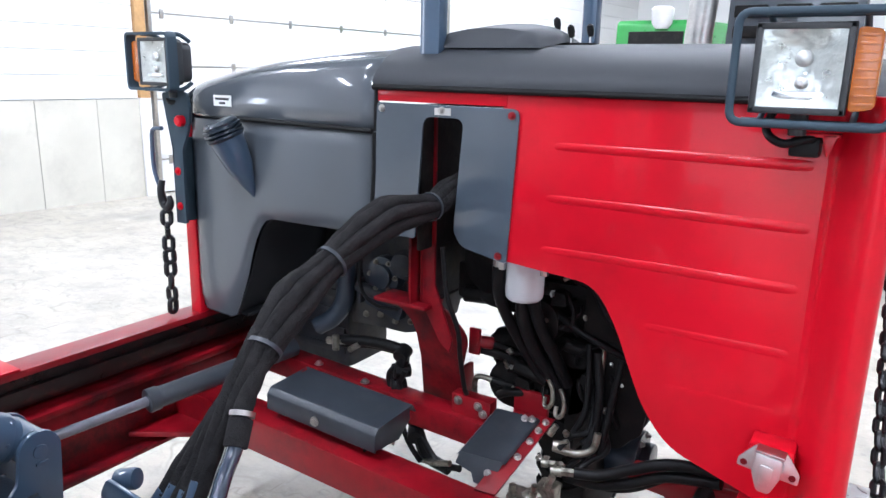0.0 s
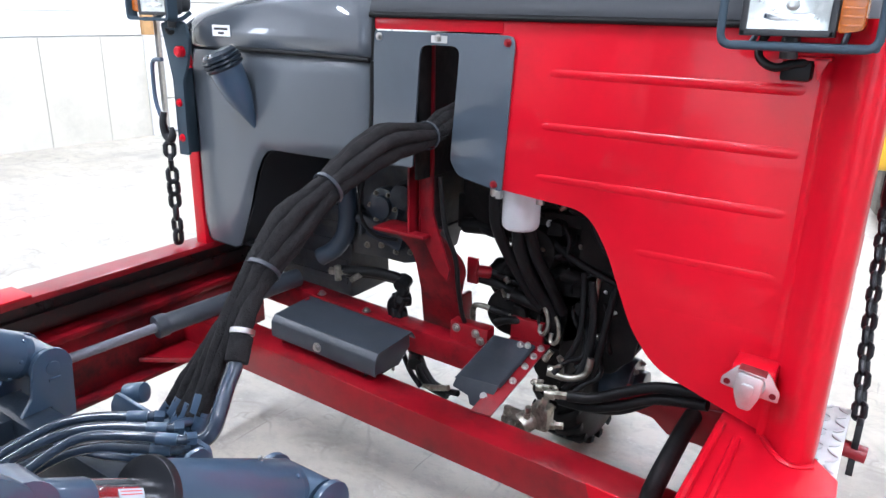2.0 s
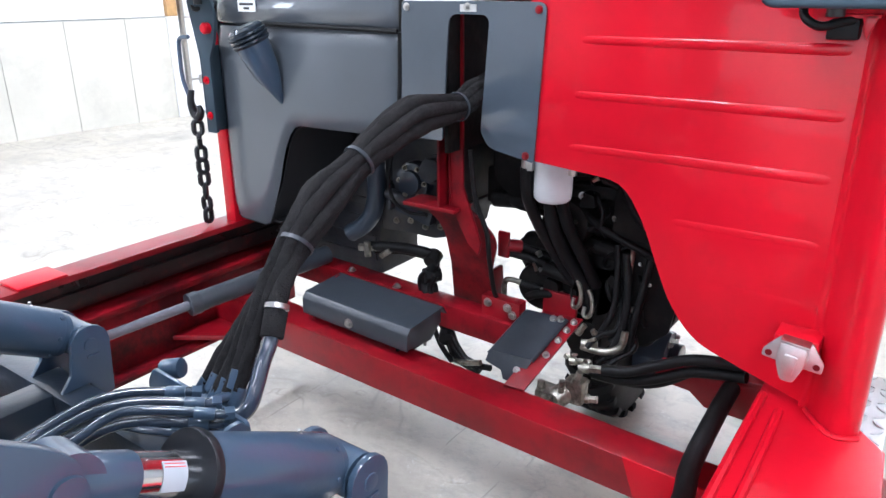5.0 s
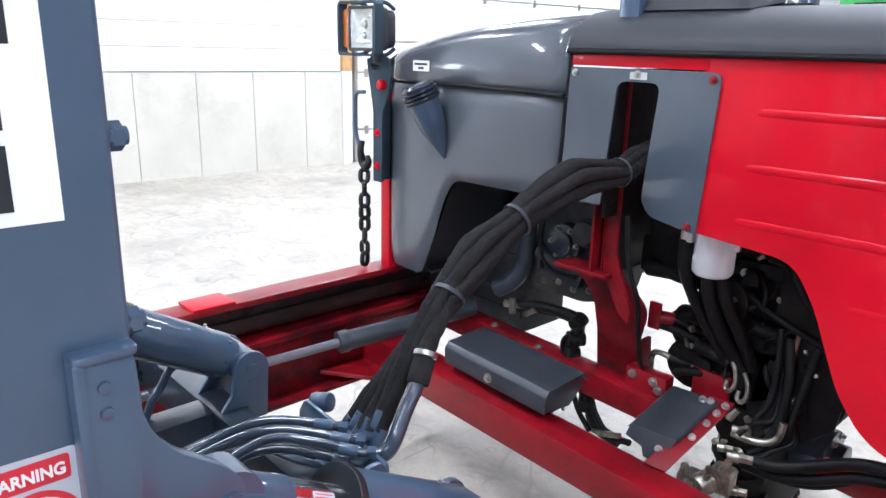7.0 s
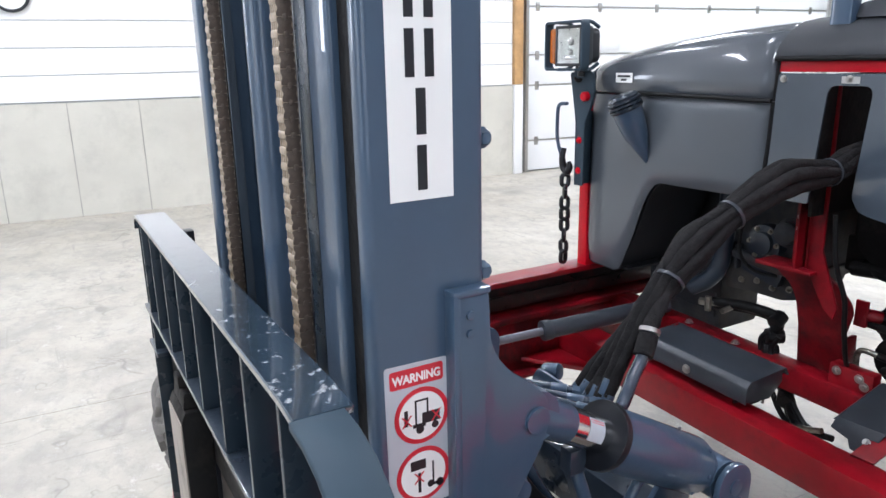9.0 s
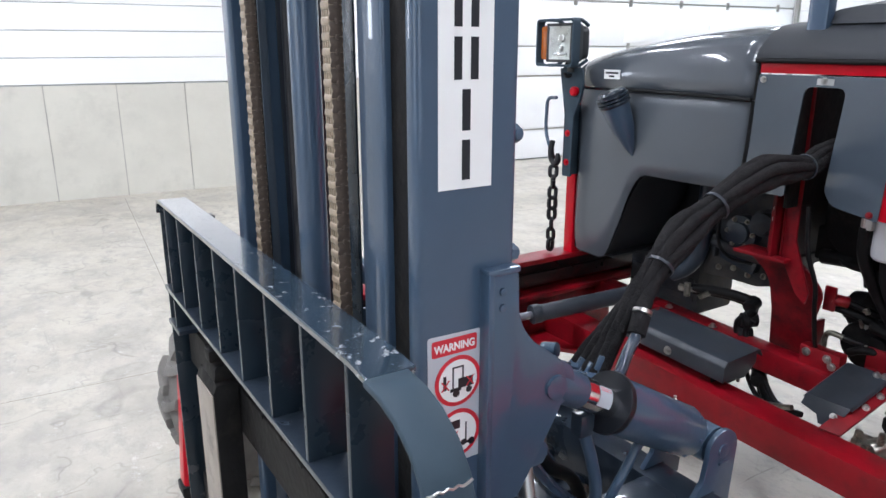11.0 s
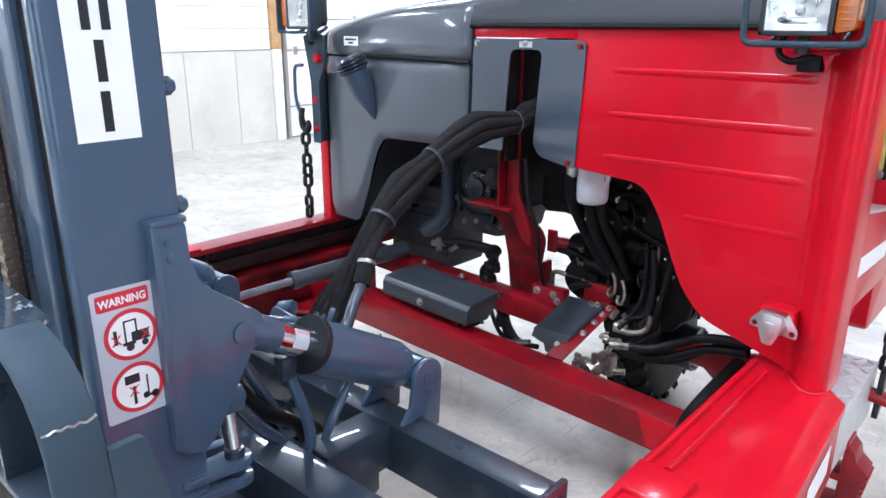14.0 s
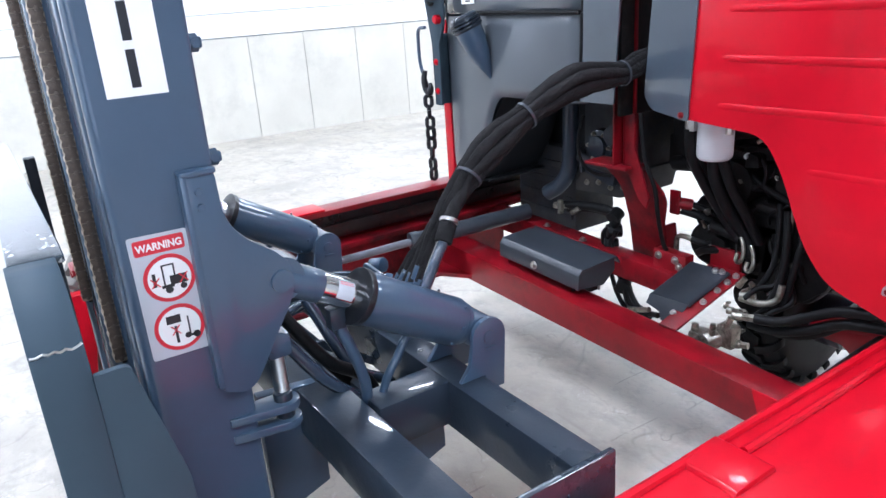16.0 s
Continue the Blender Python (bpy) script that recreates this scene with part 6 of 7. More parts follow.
for zc in (1.152, 1.053):
    yc = (W0 + W1) / 2 + 0.008
    n = 40
    ring = [(yc + 0.046 * math.cos(2 * math.pi * i / n), zc + 0.046 * math.sin(2 * math.pi * i / n)) for i in range(n)]
    disc = [(yc + 0.0385 * math.cos(2 * math.pi * i / n), zc + 0.0385 * math.sin(2 * math.pi * i / n)) for i in range(n)]
    fl("red_ring", prism(ring, "x", sx + 0.0009, sx + 0.0014, 0), REDV, "", decal)
    fl("ring_centre", prism(disc, "x", sx + 0.0015, sx + 0.0019, 0), WHITEP, "", decal)
    top = zc > 1.1

    def blk_(u0, u1, v0, v1):
        fl("pictogram_bar", prism([(yc + u0, zc + v0), (yc + u1, zc + v0), (yc + u1, zc + v1), (yc + u0, zc + v1)], "x", sx + 0.002, sx + 0.0024, 0), BLACKV, "", decal)
    if top:
        for q in ((0.0, 0.030, -0.014, 0.004), (-0.012, -0.009, -0.016, 0.026), (-0.012, 0.010, 0.024, 0.027), (0.008, 0.011, 0.0, 0.027), (-0.016, 0.006, -0.018, -0.012), (-0.03, -0.024, -0.012, 0.014)):
            blk_(*q)
    else:
        for q in ((-0.022, 0.004, 0.010, 0.026), (0.015, 0.018, -0.022, 0.018), (0.015, 0.030, -0.024, -0.019), (-0.010, -0.005, -0.030, 0.004)):
            blk_(*q)
    bm_a, bm_b = bmesh.new(), bmesh.new()
    rod((sx + 0.002, yc - 0.004 if top else yc + 0.028, zc - 0.022), (sx + 0.0024, yc - 0.004 if top else yc + 0.028, zc - 0.022), 0.007, n=14, bm=bm_a)
    rod((sx + 0.002, yc + 0.022 if top else yc + 0.012, zc - 0.020), (sx + 0.0024, yc + 0.022 if top else yc + 0.012, zc - 0.020), 0.006, n=14, bm=bm_b)
    fl("pictogram_wheel", bm_a, BLACKV, "", decal)
    fl("pictogram_wheel", bm_b, BLACKV, "", decal)
    for u in ((-0.026, 0.024) if top else (-0.008,)):
        for sgn in (1, -1):
            fl("cross_stroke", prism([(yc + u - 0.009, zc - 0.009 * sgn - 0.004), (yc + u - 0.006, zc - 0.009 * sgn - 0.004), (yc + u + 0.009, zc + 0.009 * sgn - 0.004), (yc + u + 0.006, zc + 0.009 * sgn - 0.004)], "x", sx + 0.0025, sx + 0.0028, 0), REDV, "", decal)

# gusset plate on the outer rail and its bolts
out = [(-1.616, 1.335), (-1.560, 1.335), (-1.557, 1.258), (-1.545, 1.225), (-1.52, 1.195), (-1.470, 1.158), (-1.445, 1.130), (-1.440, 1.085), (-1.452, 1.050), (-1.545, 0.90), (-1.57, 0.885), (-1.615, 0.90)]
gus = fl("gusset_plate", prism(rounded(out, 0.012, 3), "x", 0.605, 0.630, 0.004), SLATE, "thick slate gusset plate")
fl("top_lip", prism(rounded([(0.598, -1.624), (0.634, -1.624), (0.634, -1.556), (0.598, -1.556)], 0.008, 2), "z", 1.332, 1.342, 0.003), SLATE, "", gus)
fl("edge_lip", box(0.605, 0.634, -1.624, -1.611, 0.91, 1.336, 0.005), SLATE, "", gus)
for z in (1.303, 1.274):
    fl("bolt", lathe([(0, 0.0), (0, 0.0072), (0.004, 0.0065), (0.005, 0.0)], (0.630, -1.594, z), (1, 0, 0), 16), SLATE, "", gus)
fl("pin_head", lathe([(0, 0.0), (0, 0.024), (0.005, 0.023), (0.006, 0.0)], (0.630, -1.466, 1.095), (1, 0, 0), 24), SLATE, "", gus)
fl("gusset_plate", prism(rounded(out, 0.012, 3), "x", mirror(0.636), mirror(0.605), 0.004), SLATE, "thick slate gusset plate")
for z in (1.555, 1.352, 1.86, 2.16):
    b = rod((0.585, -1.556, z), (0.585, -1.540, z), 0.014, n=14)
    rod((0.585, -1.550, z), (0.585, -1.538, z), 0.016, n=6, bm=b)
    rod((0.585, -1.540, z), (0.585, -1.532, z), 0.010, n=14, bm=b)
    fl("mast_bolt", b, SLATE, "painted hexagon bolt", mast)

# tilt cylinders
for s in (1, -1):
    cx = 0.595 if s > 0 else mirror(0.595)
    A, Bp = Vector((cx, -1.462, 1.095)), Vector((cx, -1.000, 0.832))
    d = (Bp - A).normalized()
    p0 = A + d * 0.20
    bar_ = fl("tilt_cylinder", rod(p0, Bp - d * 0.055, 0.060, n=36, bev=0.005), SLATE, "slate tilt cylinder barrel", sharp=40)
    fl("gland_ring", rod(p0 - d * 0.012, p0 + d * 0.004, 0.065, n=36, bev=0.002), GLOSSBLK, "", bar_)
    fl("tilt_rod", rod(A, p0, 0.034, n=28), CHROME, "chromed rod", bar_)
    e1 = Vector((1, 0, 0))
    e2 = e1.cross(d)
    e2 = e2 if e2.z > 0 else -e2
    for h0, h1, a0, a1, mm in ((0.125, 0.165, -15, 55, GREYV), (0.128, 0.162, 40, 55, REDV)):
        rr = 0.0344 if mm is WHITEP else 0.0348
        fl("rod_sticker", sheet([[A + d * h + e1 * rr * math.cos(radians(q)) + e2 * rr * math.sin(radians(q)) for q in range(a0, a1 + 1, 10)] for h in (h0, h1)]), mm, "", bar_)
    fl("rod_eye", lathe([(-0.030, 0.0), (-0.030, 0.046), (0.030, 0.046), (0.030, 0.0)], A, (1, 0, 0), 28, bm=rod(A, A + d * 0.095, 0.036, n=20, bev=0.003)), SLATE, "", bar_)
    e = Bp - d * 0.055
    b = rod(e - d * 0.01, e + d * 0.02, 0.054, n=28, bev=0.004)
    lathe([(-0.055, 0.0), (-0.055, 0.044), (0.055, 0.044), (0.055, 0.0)], Bp, (1, 0, 0), 28, bm=b)
    fl("cylinder_eye", b, SLATE, "", bar_)
    # bracket ears
    ear = None
    for ex in (cx + 0.064, cx - 0.078):
        o = [(-1.016, 0.734), (-1.016, 0.69), (-0.960, 0.69), (-0.951, 0.832)] + [(-1.0 + 0.049 * math.cos(a), 0.832 + 0.049 * math.sin(a)) for a in [k * math.pi / 10 for k in range(1, 10)]] + [(-1.050, 0.815), (-1.058, 0.77), (-1.088, 0.734)]
        q = fl("pivot_bracket" if ear is None else "inner_ear", prism(o, "x", ex, ex + 0.014, 0.003), SLATE, "slate rounded pivot bracket" if ear is None else "", ear)
        ear = ear or q
    fl("pivot_pin", rod((cx - 0.081, -1.0, 0.832), (cx + 0.0815, -1.0, 0.832), 0.017, n=24, bev=0.002), SLATE, "", ear)
    fl("pin_clip", box(cx + 0.079, cx + 0.084, -1.015, -0.985, 0.800, 0.808, 0.002), SLATE, "", ear)
    q = e - d * 0.04 + Vector((0.0, 0.0, 0.058))
    fl("grease_nipple", lathe([(0, 0.004), (0.01, 0.005), (0.012, 0.003), (0.018, 0.004), (0.02, 0.0)], q, (0, 0, 1), 10), STEEL, "", bar_)
    px = cx - 0.015
    fl("oil_pipe", tube([p0 + d * 0.035 + Vector((0, 0, -0.05)), (px, -1.332, 0.945), (px, -1.315, 0.874), (px, -1.296, 0.805), (px - 0.01, -1.285, 0.740), (px - 0.03, -1.29, 0.66)], 0.0135, 12, 5), SLATE, "", bar_)
    fl("oil_pipe", tube([e - d * 0.10 + Vector((-0.02, 0, -0.04)), (px, -1.176, 0.851), (px, -1.202, 0.812), (px, -1.230, 0.775), (px - 0.02, -1.25, 0.70)], 0.0105, 12, 5), SLATE, "", bar_)
    fl("port_block", box(px - 0.016, px + 0.016, -1.362, -1.325, 0.935, 0.985, 0.005), SLATE_WORN, "", bar_)
    for k in range(3):
        a = radians(-50 + 50 * k)
        fl("weld_nub", lathe([(0, 0.006), (0.006, 0.005), (0.008, 0.0)], e - d * 0.012 + (e1 * math.cos(a) + e2 * math.sin(a)) * 0.056, e1 * math.cos(a) + e2 * math.sin(a), 8), SLATE, "", bar_)

# ---- reach carriage ----
b = box(-0.78, 1.07, -1.405, -1.300, 0.605, 0.735, 0.010)
box(0.541, 0.637, -1.29, -1.095, 0.615, 0.733, 0.008, bm=b)
box(mirror(0.637), mirror(0.541), -1.29, -1.095, 0.615, 0.733, 0.008, bm=b)
box(-0.78, 1.07, -1.100, -1.017, 0.600, 0.733, 0.010, bm=b)
carr = fl("reach_carriage", b, SLATE_WORN, "worn slate box-section reach carriage")
fl("end_plate", box(1.062, 1.078, -1.42, -1.00, 0.60, 0.737, 0.004), SLATE_WORN, "", carr)
fl("end_plate", box(-0.80, -0.78, -1.42, -1.00, 0.60, 0.737, 0.004), SLATE_WORN, "", carr)
fl("pivot_rib", prism([(-1.285, 0.605), (-1.09, 0.605), (-1.09, 0.52), (-1.285, 0.45)], "x", 0.57, 0.585, 0.003), SLATE, "", carr)
fl("pivot_rib", prism([(-1.50, 0.75), (-1.35, 0.735), (-1.35, 0.45), (-1.50, 0.40)], "x", 0.40, 0.43, 0.004), SLATE, "", carr)
# clevis behind the mast foot
b = bmesh.new()
for z in (0.775, 0.815):
    o = [(0.566, -1.610), (0.612, -1.610)] + [(0.598 + 0.034 * math.cos(a), -1.492 + 0.034 * math.sin(a)) for a in [math.radians(k) for k in range(-20, 201, 20)]]
    prism(o, "z", z - 0.009, z + 0.009, 0.003, bm=b)
clv = fl("clevis", b, SLATE, "slate clevis with pin")
fl("clevis_pin", rod((0.598, -1.492, 0.755), (0.598, -1.492, 0.842), 0.020, n=20, bev=0.003), SLATE_WORN, "", clv)
fl("clevis_bolt", rod((0.550, -1.478, 0.955), (0.594, -1.490, 0.83), 0.016, n=16), STEEL, "bare steel bolt", clv)
b = box(0.545, 0.600, -1.51, -1.455, 0.915, 0.970, 0.012)
rod((0.540, -1.485, 0.955), (0.612, -1.485, 0.955), 0.024, n=18, bev=0.003, bm=b)
fl("mast_foot_lug", b, SLATE, "", clv)

# ---- hose bundle ----
CEN = [(0.20, 0.20, 1.36), (0.215, 0.03, 1.348), (0.232, -0.085, 1.322), (0.225, -0.29, 1.318), (0.205, -0.475, 1.238), (0.195, -0.60, 1.165), (0.205, -0.705, 1.088), (0.235, -0.80, 1.0)]
TIGHT = [0.8, 0.8, 0.72, 1.35, 0.84, 1.30, 0.86]
bundle = fl("hose_bundle", tube(CEN[:7], 0.020, 14, 7, wob=0.1), SLEEVE, "thick bundle of black sleeved hydraulic hoses", sharp=60)
rng = random.Random(11)
ENDS = []
ENDPTS = [(0.165, -0.905, 0.812), (0.125, -0.900, 0.808), (0.088, -0.905, 0.785), (0.150, -0.922, 0.788), (0.190, -0.925, 0.792), (0.213, -0.910, 0.808), (0.200, -0.898, 0.842)]
for i in range(7):
    a0 = i * 2 * math.pi / 7
    pts = []
    for k, (c, tg) in enumerate(zip(CEN[:7], TIGHT)):
        c = Vector(c)
        t = (Vector(CEN[min(k + 1, len(CEN) - 1)]) - Vector(CEN[max(k - 1, 0)])).normalized()
        s1 = t.cross(Vector((1, 0, 0))).normalized()
        s2 = t.cross(s1)
        a = a0 + k * 0.22
        rr = 0.0305 * tg * (1 + rng.uniform(-0.12, 0.12))
        pts.append(c + s1 * rr * math.cos(a) + s2 * rr * math.sin(a) * 0.95)
    e = Vector(ENDPTS[i])
    tied = pts[-1]
    pts.append(tied.lerp(e, 0.36) + Vector((0, 0, 0.020)))
    pts.append(tied.lerp(e, 0.72) + Vector((0, 0, 0.018)))
    pts.append(e)
    fl("sleeved_hose", tube(pts, [0.017, 0.017, 0.016, 0.0185, 0.016, 0.0185, 0.016, 0.0165, 0.016, 0.0155], 12, 7, wob=0.30), SLEEVE, "", bundle, sharp=60)
    ENDS.append((e, (e - pts[-2]).normalized()))
fl("sleeved_hose", tube([CEN[4], CEN[5], (0.222, -0.705, 1.085), (0.240, -0.790, 1.010), (0.260, -0.828, 0.972)], [0.012, 0.016, 0.017, 0.0195, 0.020], 12, 7, wob=0.25), SLEEVE, "", bundle, sharp=60)
for e, d in ENDS:
    b = rod(e - d * 0.010, e + d * 0.034, 0.0165, n=16, bev=0.002)
    tube([e + d * 0.03, e + d * 0.048, Vector((e.x, -0.955, e.z - 0.035)), Vector((e.x, -0.985, e.z - 0.030))], 0.010, 10, 4, bm=b)
    fl("hose_fitting", b, SLATE, "", bundle)
for k, rad in ((2, 0.041), (4, 0.044), (6, 0.043)):
    c = Vector(CEN[k])
    t = (Vector(CEN[k + 1]) - Vector(CEN[k - 1])).normalized()
    s1 = t.cross(Vector((1, 0, 0))).normalized()
    s2 = t.cross(s1)
    ring = [c + s1 * rad * math.cos(a) + s2 * rad * math.sin(a) for a in [2 * math.pi * i / 18 for i in range(19)]]
    b = bmesh.new()
    vs = []
    for p in ring[:-1]:
        o = (p - c).normalized() * 0.0015
        vs.append([b.verts.new(p + o + t * 0.005), b.verts.new(p + o - t * 0.005), b.verts.new(p - o - t * 0.005), b.verts.new(p - o + t * 0.005)])
    for i in range(18):
        j = (i + 1) % 18
        for q in range(4):
            b.faces.new((vs[i][q], vs[i][(q + 1) % 4], vs[j][(q + 1) % 4], vs[j][q]))
    fl("cable_tie", b, COVERM, "grey cable tie", bundle)
# one larger painted hose of the bundle with a clamp
b = tube([(0.258, -0.825, 0.975), (0.275, -0.860, 0.930), (0.277, -0.890, 0.885), (0.286, -0.920, 0.845), (0.287, -0.940, 0.815), (0.276, -0.960, 0.797), (0.245, -0.978, 0.790)], 0.0175, 14, 6)
fl("painted_hose", b, HOSEP, "slate painted hose")
fl("hose_clamp", rod((0.258, -0.822, 0.980), (0.274, -0.856, 0.934), 0.026, n=18, bev=0.003), SLEEVE, "")
fl("clamp_band", rod((0.254, -0.814, 0.992), (0.257, -0.820, 0.983), 0.0275, n=18), STEEL, "steel band")

# bulkhead plate and painted hoses to the mast
b = prism(rounded([(-0.005, 0.72), (-0.005, 0.80), (0.02, 0.838), (0.055, 0.836), (0.33, 0.815), (0.345, 0.72)], 0.008, 2), "y", -0.990, -0.980, 0.002)
bulk = fl("bulkhead_plate", b, SLATE, "slate hose bulkhead plate")
fl("bracket_tab", prism(rounded([(-1.06, 0.72), (-0.985, 0.72), (-0.985, 0.80), (-1.005, 0.830), (-1.04, 0.830), (-1.06, 0.80)], 0.008, 2), "x", 0.328, 0.340, 0.002), SLATE, "", bulk)
fl("plug", rod((0.005, -0.955, 0.815), (0.05, -0.935, 0.825), 0.024, n=14, bev=0.006), SLATE, "", bulk)
fl("bolt", hexbolt((0.341, -1.025, 0.785), (1, 0, 0), 0.011), SLATE, "", bulk)
for pts in ([(0.180, -0.985, 0.832), (0.165, -1.006, 0.838), (0.081, -1.079, 0.842), (0.036, -1.144, 0.835), (0.0, -1.24, 0.80), (-0.01, -1.38, 0.76)],
            [(0.245, -0.985, 0.828), (0.230, -1.007, 0.833), (0.130, -1.088, 0.842), (0.075, -1.159, 0.835), (0.03, -1.25, 0.80), (0.02, -1.38, 0.76)],
            [(0.290, -0.990, 0.824), (0.276, -1.018, 0.830), (0.196, -1.081, 0.842), (0.127, -1.142, 0.840), (0.09, -1.23, 0.80), (0.07, -1.38, 0.74)],
            [(0.265, -0.990, 0.790), (0.250, -1.017, 0.795), (0.134, -1.095, 0.80), (0.08, -1.17, 0.79), (0.05, -1.30, 0.75)],
            [(0.245, -0.990, 0.765), (0.219, -1.042, 0.775), (0.150, -1.093, 0.785), (0.055, -1.142, 0.785), (0.0, -1.25, 0.76)],
            [(0.130, -0.985, 0.790), (0.090, -1.020, 0.798), (0.030, -1.080, 0.805), (-0.02, -1.15, 0.80), (-0.05, -1.28, 0.77)]):
    hh = fl("painted_hose", tube(pts, 0.0108, 12, 7), HOSEP, "glossy painted hydraulic hose")
    e, d = Vector(pts[0]), (Vector(pts[1]) - Vector(pts[0])).normalized()
    d2 = (Vector(pts[2]) - Vector(pts[1])).normalized()
    b = rod(e - d * 0.004, e + d * 0.016, 0.0150, n=6)
    rod(Vector(pts[1]), Vector(pts[1]) + d2 * 0.042, 0.0130, n=14, bev=0.002, bm=b)
    fl("hose_fitting", b, SLATE, "", hh)
for i, pts in enumerate(([(0.30, -1.30, 0.90), (0.36, -1.22, 0.70), (0.38, -1.12, 0.62), (0.33, -1.16, 0.50)], [(0.42, -1.42, 0.95), (0.46, -1.33, 0.80), (0.44, -1.22, 0.70), (0.46, -1.18, 0.55)], [(0.48, -1.45, 0.92), (0.50, -1.36, 0.78), (0.50, -1.25, 0.66), (0.48, -1.2, 0.5)], [(0.30, -1.42, 0.92), (0.33, -1.30, 0.76), (0.36, -1.20, 0.60)])):
    fl("painted_hose", tube(pts, 0.016, 12, 6), RUBBER if i % 2 else HOSEP, "hydraulic hose between the rams")
fl("cross_tube", box(-0.2, 0.42, -1.235, -1.19, 0.60, 0.665, 0.008), SLATE_WORN, "slate cross tube")
fl("brace", prism([(-1.28, 0.735), (-1.24, 0.735), (-1.05, 0.60), (-1.09, 0.60)], "x", 0.22, 0.235, 0.003), SLATE_WORN, "slate brace")

# ---- load backrest and forks ----
YF, YB = -1.908, -1.832
YL = -1.912   # front edge of the bent leg
def bent_strip(path, y0, y1, thick=0.012):
    """A flat bar bent along a path in x and z."""
    inner = []
    for i, p in enumerate(path):
        a, c = Vector(path[max(i - 1, 0)]), Vector(path[min(i + 1, len(path) - 1)])
        t = (c - a).normalized()
        inner.append(tuple(Vector(p) + Vector((t.y, -t.x)) * thick))
    return prism(path + inner[::-1], "y", y0, y1, 0.002, seg=1)


b = bent_strip([(-0.591, 1.235), (-0.588, 1.255), (-0.572, 1.273), (-0.54, 1.279), (0.2, 1.280), (0.70, 1.280), (0.755, 1.274)], YF, YB)
back = fl("load_backrest", b, SCUFFED, "scuffed slate load backrest frame", sharp=25)
back.matrix_basis = Matrix.Translation((0.53, -1.87, 0.005)) @ Matrix.Rotation(radians(-0.5), 4, "Z") @ Matrix.Translation((-0.53, 1.87, 0))
fl("backrest_leg", bent_strip([(-0.592, 0.10), (-0.592, 1.22), (-0.5915, 1.2352)], YF + 0.010, YB), SLATE_SHADED, "", back, sharp=60)
fl("backrest_leg", bent_strip([(0.754, 1.2745), (0.800, 1.2700), (0.842, 1.2570), (0.880, 1.2320), (0.906, 1.1990), (0.921, 1.158), (0.928, 1.10), (0.928, 0.45)], YL, YL + 0.068), SATIN, "", back, sharp=60)
# weld at the bend, its highlight put in as a bright steel bead
fl("weld_crease", tube([(0.9105, YL + 0.002, 1.190)] + [(0.9105, YL + 0.010 + 0.0072 * k, 1.1895 + (0.0018 if k % 2 else -0.0012)) for k in range(7)] + [(0.9105, YL + 0.066, 1.194)], 0.0017, 8, 2, wob=0.9), STEEL, "bright steel weld bead carrying the bend's highlight", back)
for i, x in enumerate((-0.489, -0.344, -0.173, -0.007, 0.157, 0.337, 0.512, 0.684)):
    fl("backrest_bar", box(x - 0.006, x + 0.006, YF + 0.004, YB - 0.002, 0.9175 if i == 0 else 1.0215, 1.270, 0.001), SLATE_SHADED, "", back)
fl("backrest_rail", box(-0.578, 0.898, YF + 0.001, YB - 0.003, 1.010, 1.022, 0.001), SLATE_WORN, "", back)
fl("backrest_rail", box(-0.578, -0.45, YF + 0.001, YB - 0.003, 0.905, 0.917, 0.001), SLATE_WORN, "", back)
b = prism(rounded([(YL + 0.068, 0.45), (YL + 0.068, 1.147), (-1.797, 1.149), (-1.750, 0.95), (-1.735, 0.45)], [0.0, 0.003, 0.012, 0.02, 0.0], 3), "x", 0.914, 0.9265, 0.0015)
fl("rear_bar", box(-0.50, -0.46, -1.806, -1.776, 0.3, 1.235, 0.003), GLOSSBLK, "", back)
fl("side_plate", b, SATIN, "", back)
cbar = fl("fork_carriage_bar", box(-0.56, 0.88, -1.850, -1.815, 0.78, 0.905, 0.005), BLACK, "oily dark fork carriage bar")
for i in range(12):
    x = -0.48 + i * 0.115
    fl("notch", box(x - 0.012, x + 0.012, -1.8515, -1.8135, 0.898, 0.907, 0.001), BLACK, "", cbar)
fl("fork_carriage_bar", box(-0.56, 0.88, -1.850, -1.815, 0.28, 0.40, 0.005), BLACK, "black lower fork carriage bar")
for x in (-0.125, 0.70):
    b = prism([(-1.914, 0.06), (-1.914, 0.905), (-1.905, 0.925), (-1.852, 0.925), (-1.852, 0.06)], "x", x - 0.073, x + 0.073, 0.004)
    prism([(-3.1, 0.055), (-1.86, 0.045), (-1.86, 0.10), (-3.1, 0.07)], "x", x - 0.073, x + 0.073, 0.004, bm=b)
    fk = fl("fork", b, BLACK, "black steel lift fork")
    box_ = box(x - 0.070, x + 0.070, -1.917, -1.913, 0.10, 0.90, 0.001)
    fl("fork_face", box_, BEIGE, "worn pale fork face", fk)
    fl("fork_hook", prism(rounded([(-1.905, 0.92), (-1.900, 0.965), (-1.815, 0.965), (-1.815, 0.905), (-1.838, 0.905), (-1.845, 0.92)], 0.008, 2), "x", x - 0.055, x + 0.055, 0.003), BLACK, "", fk)
    fl("fork_latch", box(x - 0.02, x + 0.025, -1.905, -1.870, 0.963, 0.995, 0.006), BLACK, "", fk)


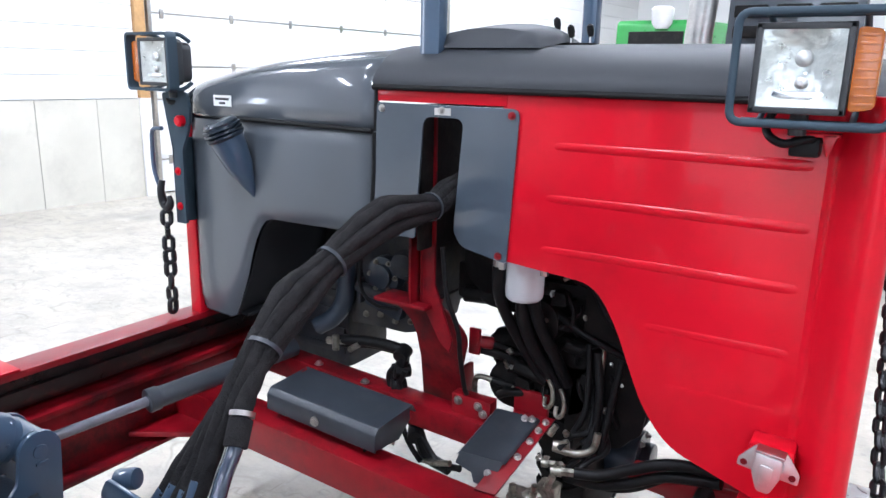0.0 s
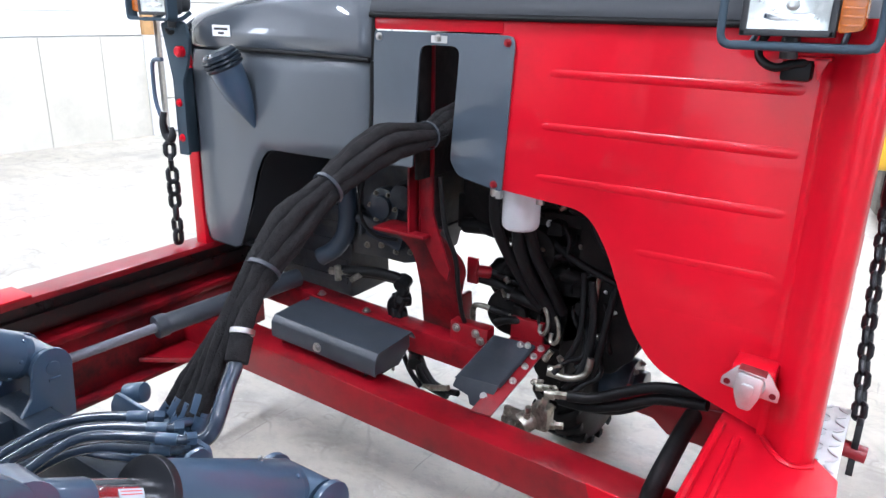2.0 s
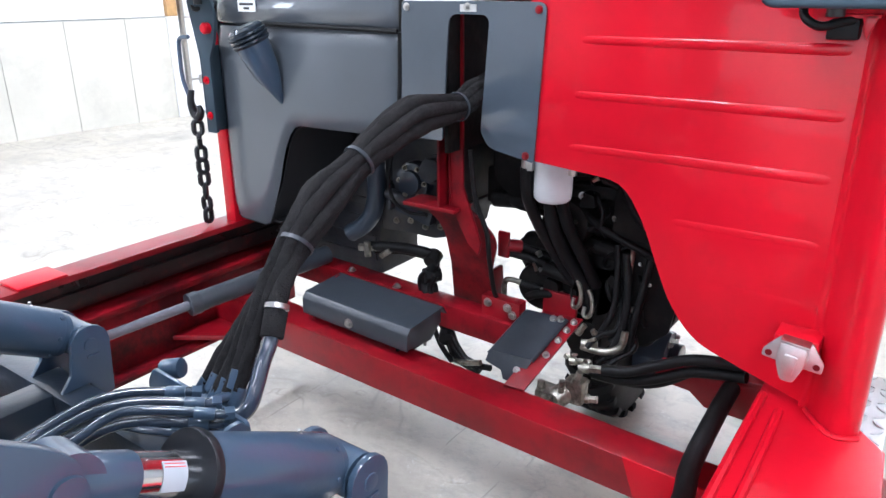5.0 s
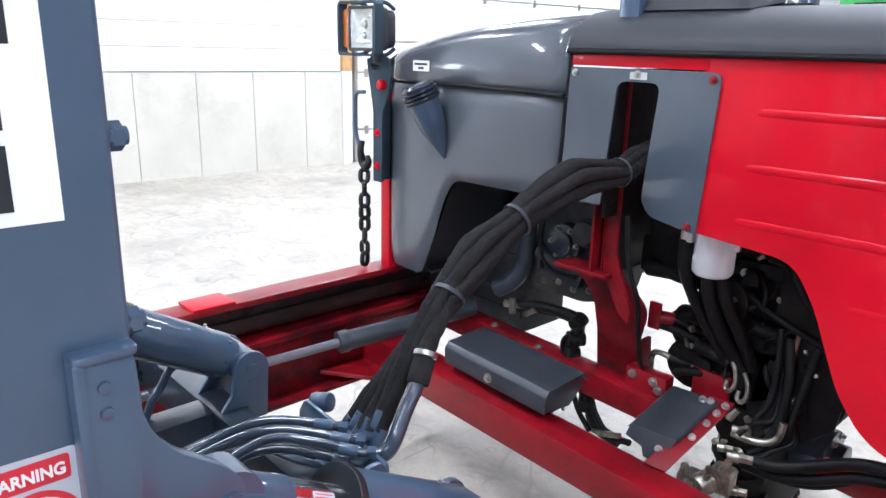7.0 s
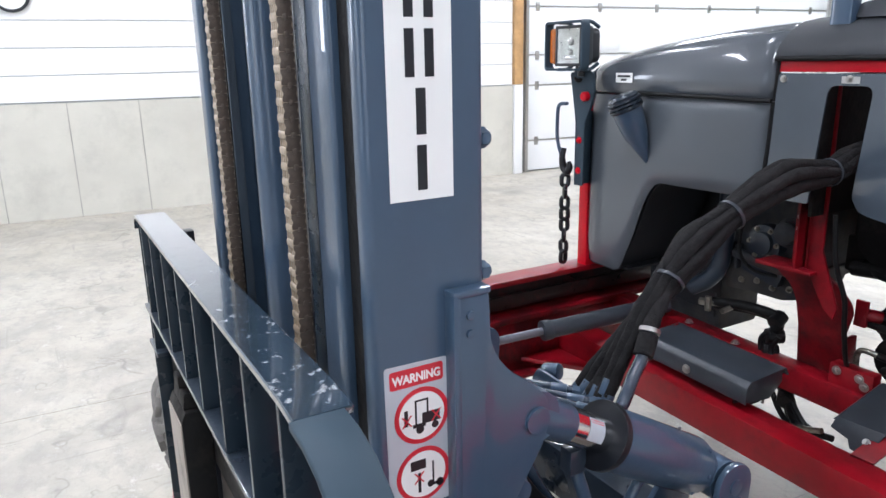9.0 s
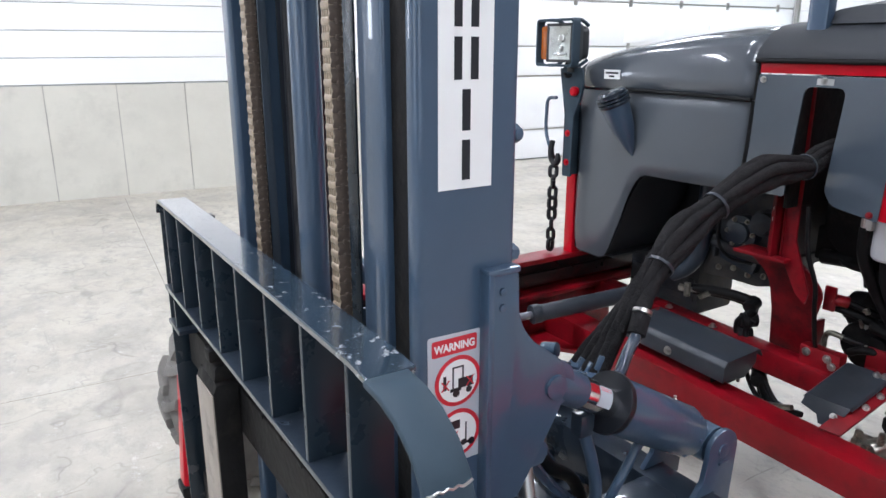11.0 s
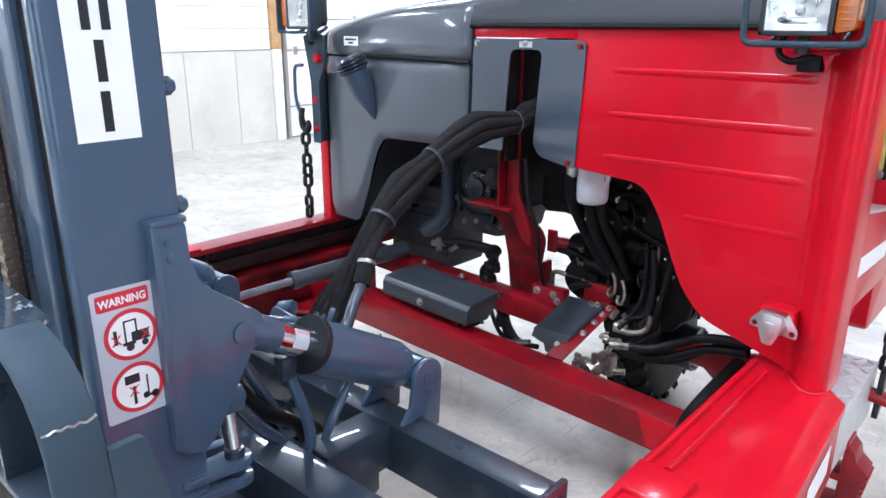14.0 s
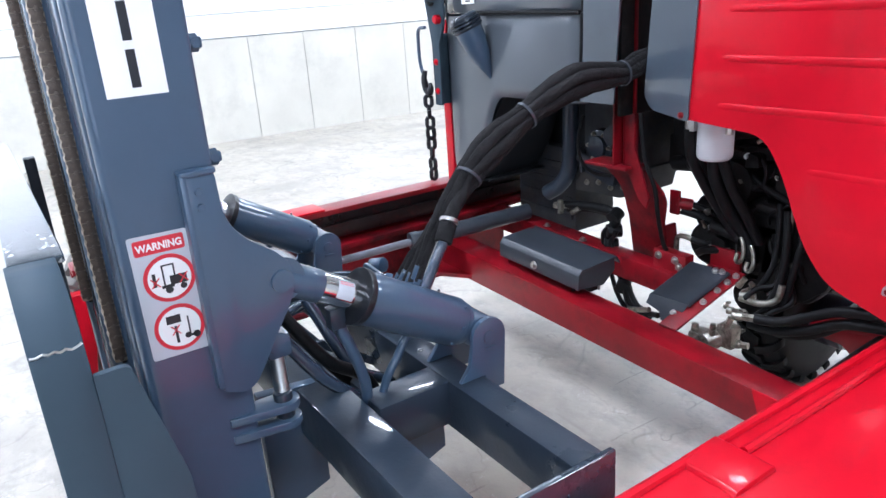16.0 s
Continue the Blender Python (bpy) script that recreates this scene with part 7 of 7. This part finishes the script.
# ---- wheels ----
def wheel(cx, cy, r, w, label, rubber=TYREM):
    prof = [(-w / 2, r * 0.55), (-w / 2, r * 0.80), (-w / 2 + 0.02, r * 0.91), (-w / 2 + 0.06, r * 0.945), (w / 2 - 0.06, r * 0.945), (w / 2 - 0.02, r * 0.91), (w / 2, r * 0.80), (w / 2, r * 0.55)]
    ty = fl("wheel", lathe(prof, (cx, cy, r), (1, 0, 0), 48), rubber, label)
    fl("rim", lathe([(-w * 0.42, 0.0), (-w * 0.42, r * 0.5), (-w * 0.46, r * 0.56), (w * 0.46, r * 0.56), (w * 0.42, r * 0.5), (w * 0.30, r * 0.2), (w * 0.32, 0.0)], (cx, cy, r), (1, 0, 0), 32), RED, "", ty)
    first = None
    for i in range(18):
        for sd in (1, -1):
            a = 2 * math.pi * (i + (0.5 if sd > 0 else 0)) / 18
            m = Matrix.Translation((cx, cy, r)) @ Matrix.Rotation(a, 4, "X") @ Matrix.Scale(sd, 4, (1, 0, 0))
            if first is None:
                bb = prism([(-0.012, -0.026), (w * 0.18, -0.004), (w * 0.36, 0.022), (w * 0.49, 0.046), (w * 0.49, 0.088), (w * 0.36, 0.062), (w * 0.18, 0.038), (-0.012, 0.018)], "z", r * 0.90, r, 0.006)
                for v in bb.verts:      # wrap the lug round the tyre and round its shoulder
                    far = max(0.0, abs(v.co.x) - w * 0.30) / (w * 0.20)
                    q, ang = v.co.z - r * 0.055 * far * far, v.co.y / r
                    v.co.y, v.co.z = q * math.sin(ang), q * math.cos(ang)
                first = fl("tread_lug", bb, rubber, "", ty)
                first.matrix_basis = m
            else:
                repeat(first, m)
    return ty


wheel(-1.06, -1.462, 0.405, 0.28, "dusty black lugged drive tyre on red rim")
wheel(1.27, -1.40, 0.305, 0.20, "dusty black lugged drive tyre on red rim")
wheel(0.46, 0.74, 0.30, 0.20, "black lugged rear steering tyre", RUBBER)
b = prism(rounded([(-1.75, 0.16), (-1.855, 0.16), (-1.828, 0.58), (-1.80, 0.66), (-1.66, 0.66), (-1.70, 0.45)], 0.02), "x", -0.93, -0.87, 0.005)
leg = fl("wheel_leg", b, RED, "red front wheel leg")
fl("leg_foot", prism(rounded([(-1.862, 0.165), (-1.862, 0.13), (-1.82, 0.05), (-1.745, 0.05), (-1.745, 0.165)], 0.006, 2), "x", -0.94, -0.86, 0.004), RUBBER, "", leg)

# ---- other machines in the hall ----
tr = tagged(new("tractor"), "green tractor parked far behind the forklift", "tractor")
part("bonnet", prism(rounded([(0.3, 1.35), (3.4, 1.35), (3.4, 2.72), (0.3, 2.60)], 0.12), "x", -1.30, 0.0, 0.06, m=Matrix.Translation((-1.72, 10.0, 0))), GREEN, tr)
part("radiator_grille", box(-2.80, -1.90, 10.27, 10.31, 1.4, 2.42, 0.02), BLACK, tr)
part("front_lamp", lathe([(-0.2, 0.0), (-0.2, 0.10), (-0.12, 0.16), (0.10, 0.18), (0.14, 0.12), (0.14, 0.0)], (-2.25, 10.25, 2.66), (0, 0, 1), 20), FILTERM, tr)
part("chassis", box(-2.8, -1.9, 10.4, 13.8, 0.6, 1.4, 0.05), BLACK, tr)
for x in (-3.15, -1.55):
    part("tyre", lathe([(-0.2, 0.3), (-0.2, 0.55), (-0.14, 0.65), (0.14, 0.65), (0.2, 0.55), (0.2, 0.3)], (x, 11.0, 0.65), (1, 0, 0), 36), TYREM, tr)
    part("tyre", lathe([(-0.25, 0.3), (-0.25, 0.75), (-0.18, 0.88), (0.18, 0.88), (0.25, 0.75), (0.25, 0.3)], (x, 13.2, 0.88), (1, 0, 0), 36), TYREM, tr)
ld = tagged(new("loader"), "yellow wheel loader parked behind the forklift", "loader")
part("body", prism(rounded([(5.0, 0.48), (8.0, 0.48), (8.0, 1.9), (6.9, 1.9), (6.4, 1.36), (5.0, 1.28)], 0.08), "x", 1.16, 2.6, 0.05), YELLOW, ld)
part("lower_frame", box(1.25, 2.5, 4.95, 7.9, 0.25, 0.48, 0.03), BLACK, ld)
part("side_stripe", box(1.15, 1.17, 5.1, 7.9, 1.02, 1.13, 0.003), REDV, ld)
part("boom", prism(rounded([(4.9, 1.45), (6.6, 2.2), (6.6, 1.95), (4.9, 1.30)], 0.05), "x", 1.5, 1.75, 0.03), BLACK, ld)
for y in (5.6, 7.4):
    for x in (1.35, 2.45):
        part("tyre", lathe([(-0.18, 0.25), (-0.18, 0.45), (-0.12, 0.52), (0.12, 0.52), (0.18, 0.45), (0.18, 0.25)], (x, y, 0.52), (1, 0, 0), 32), TYREM, ld)
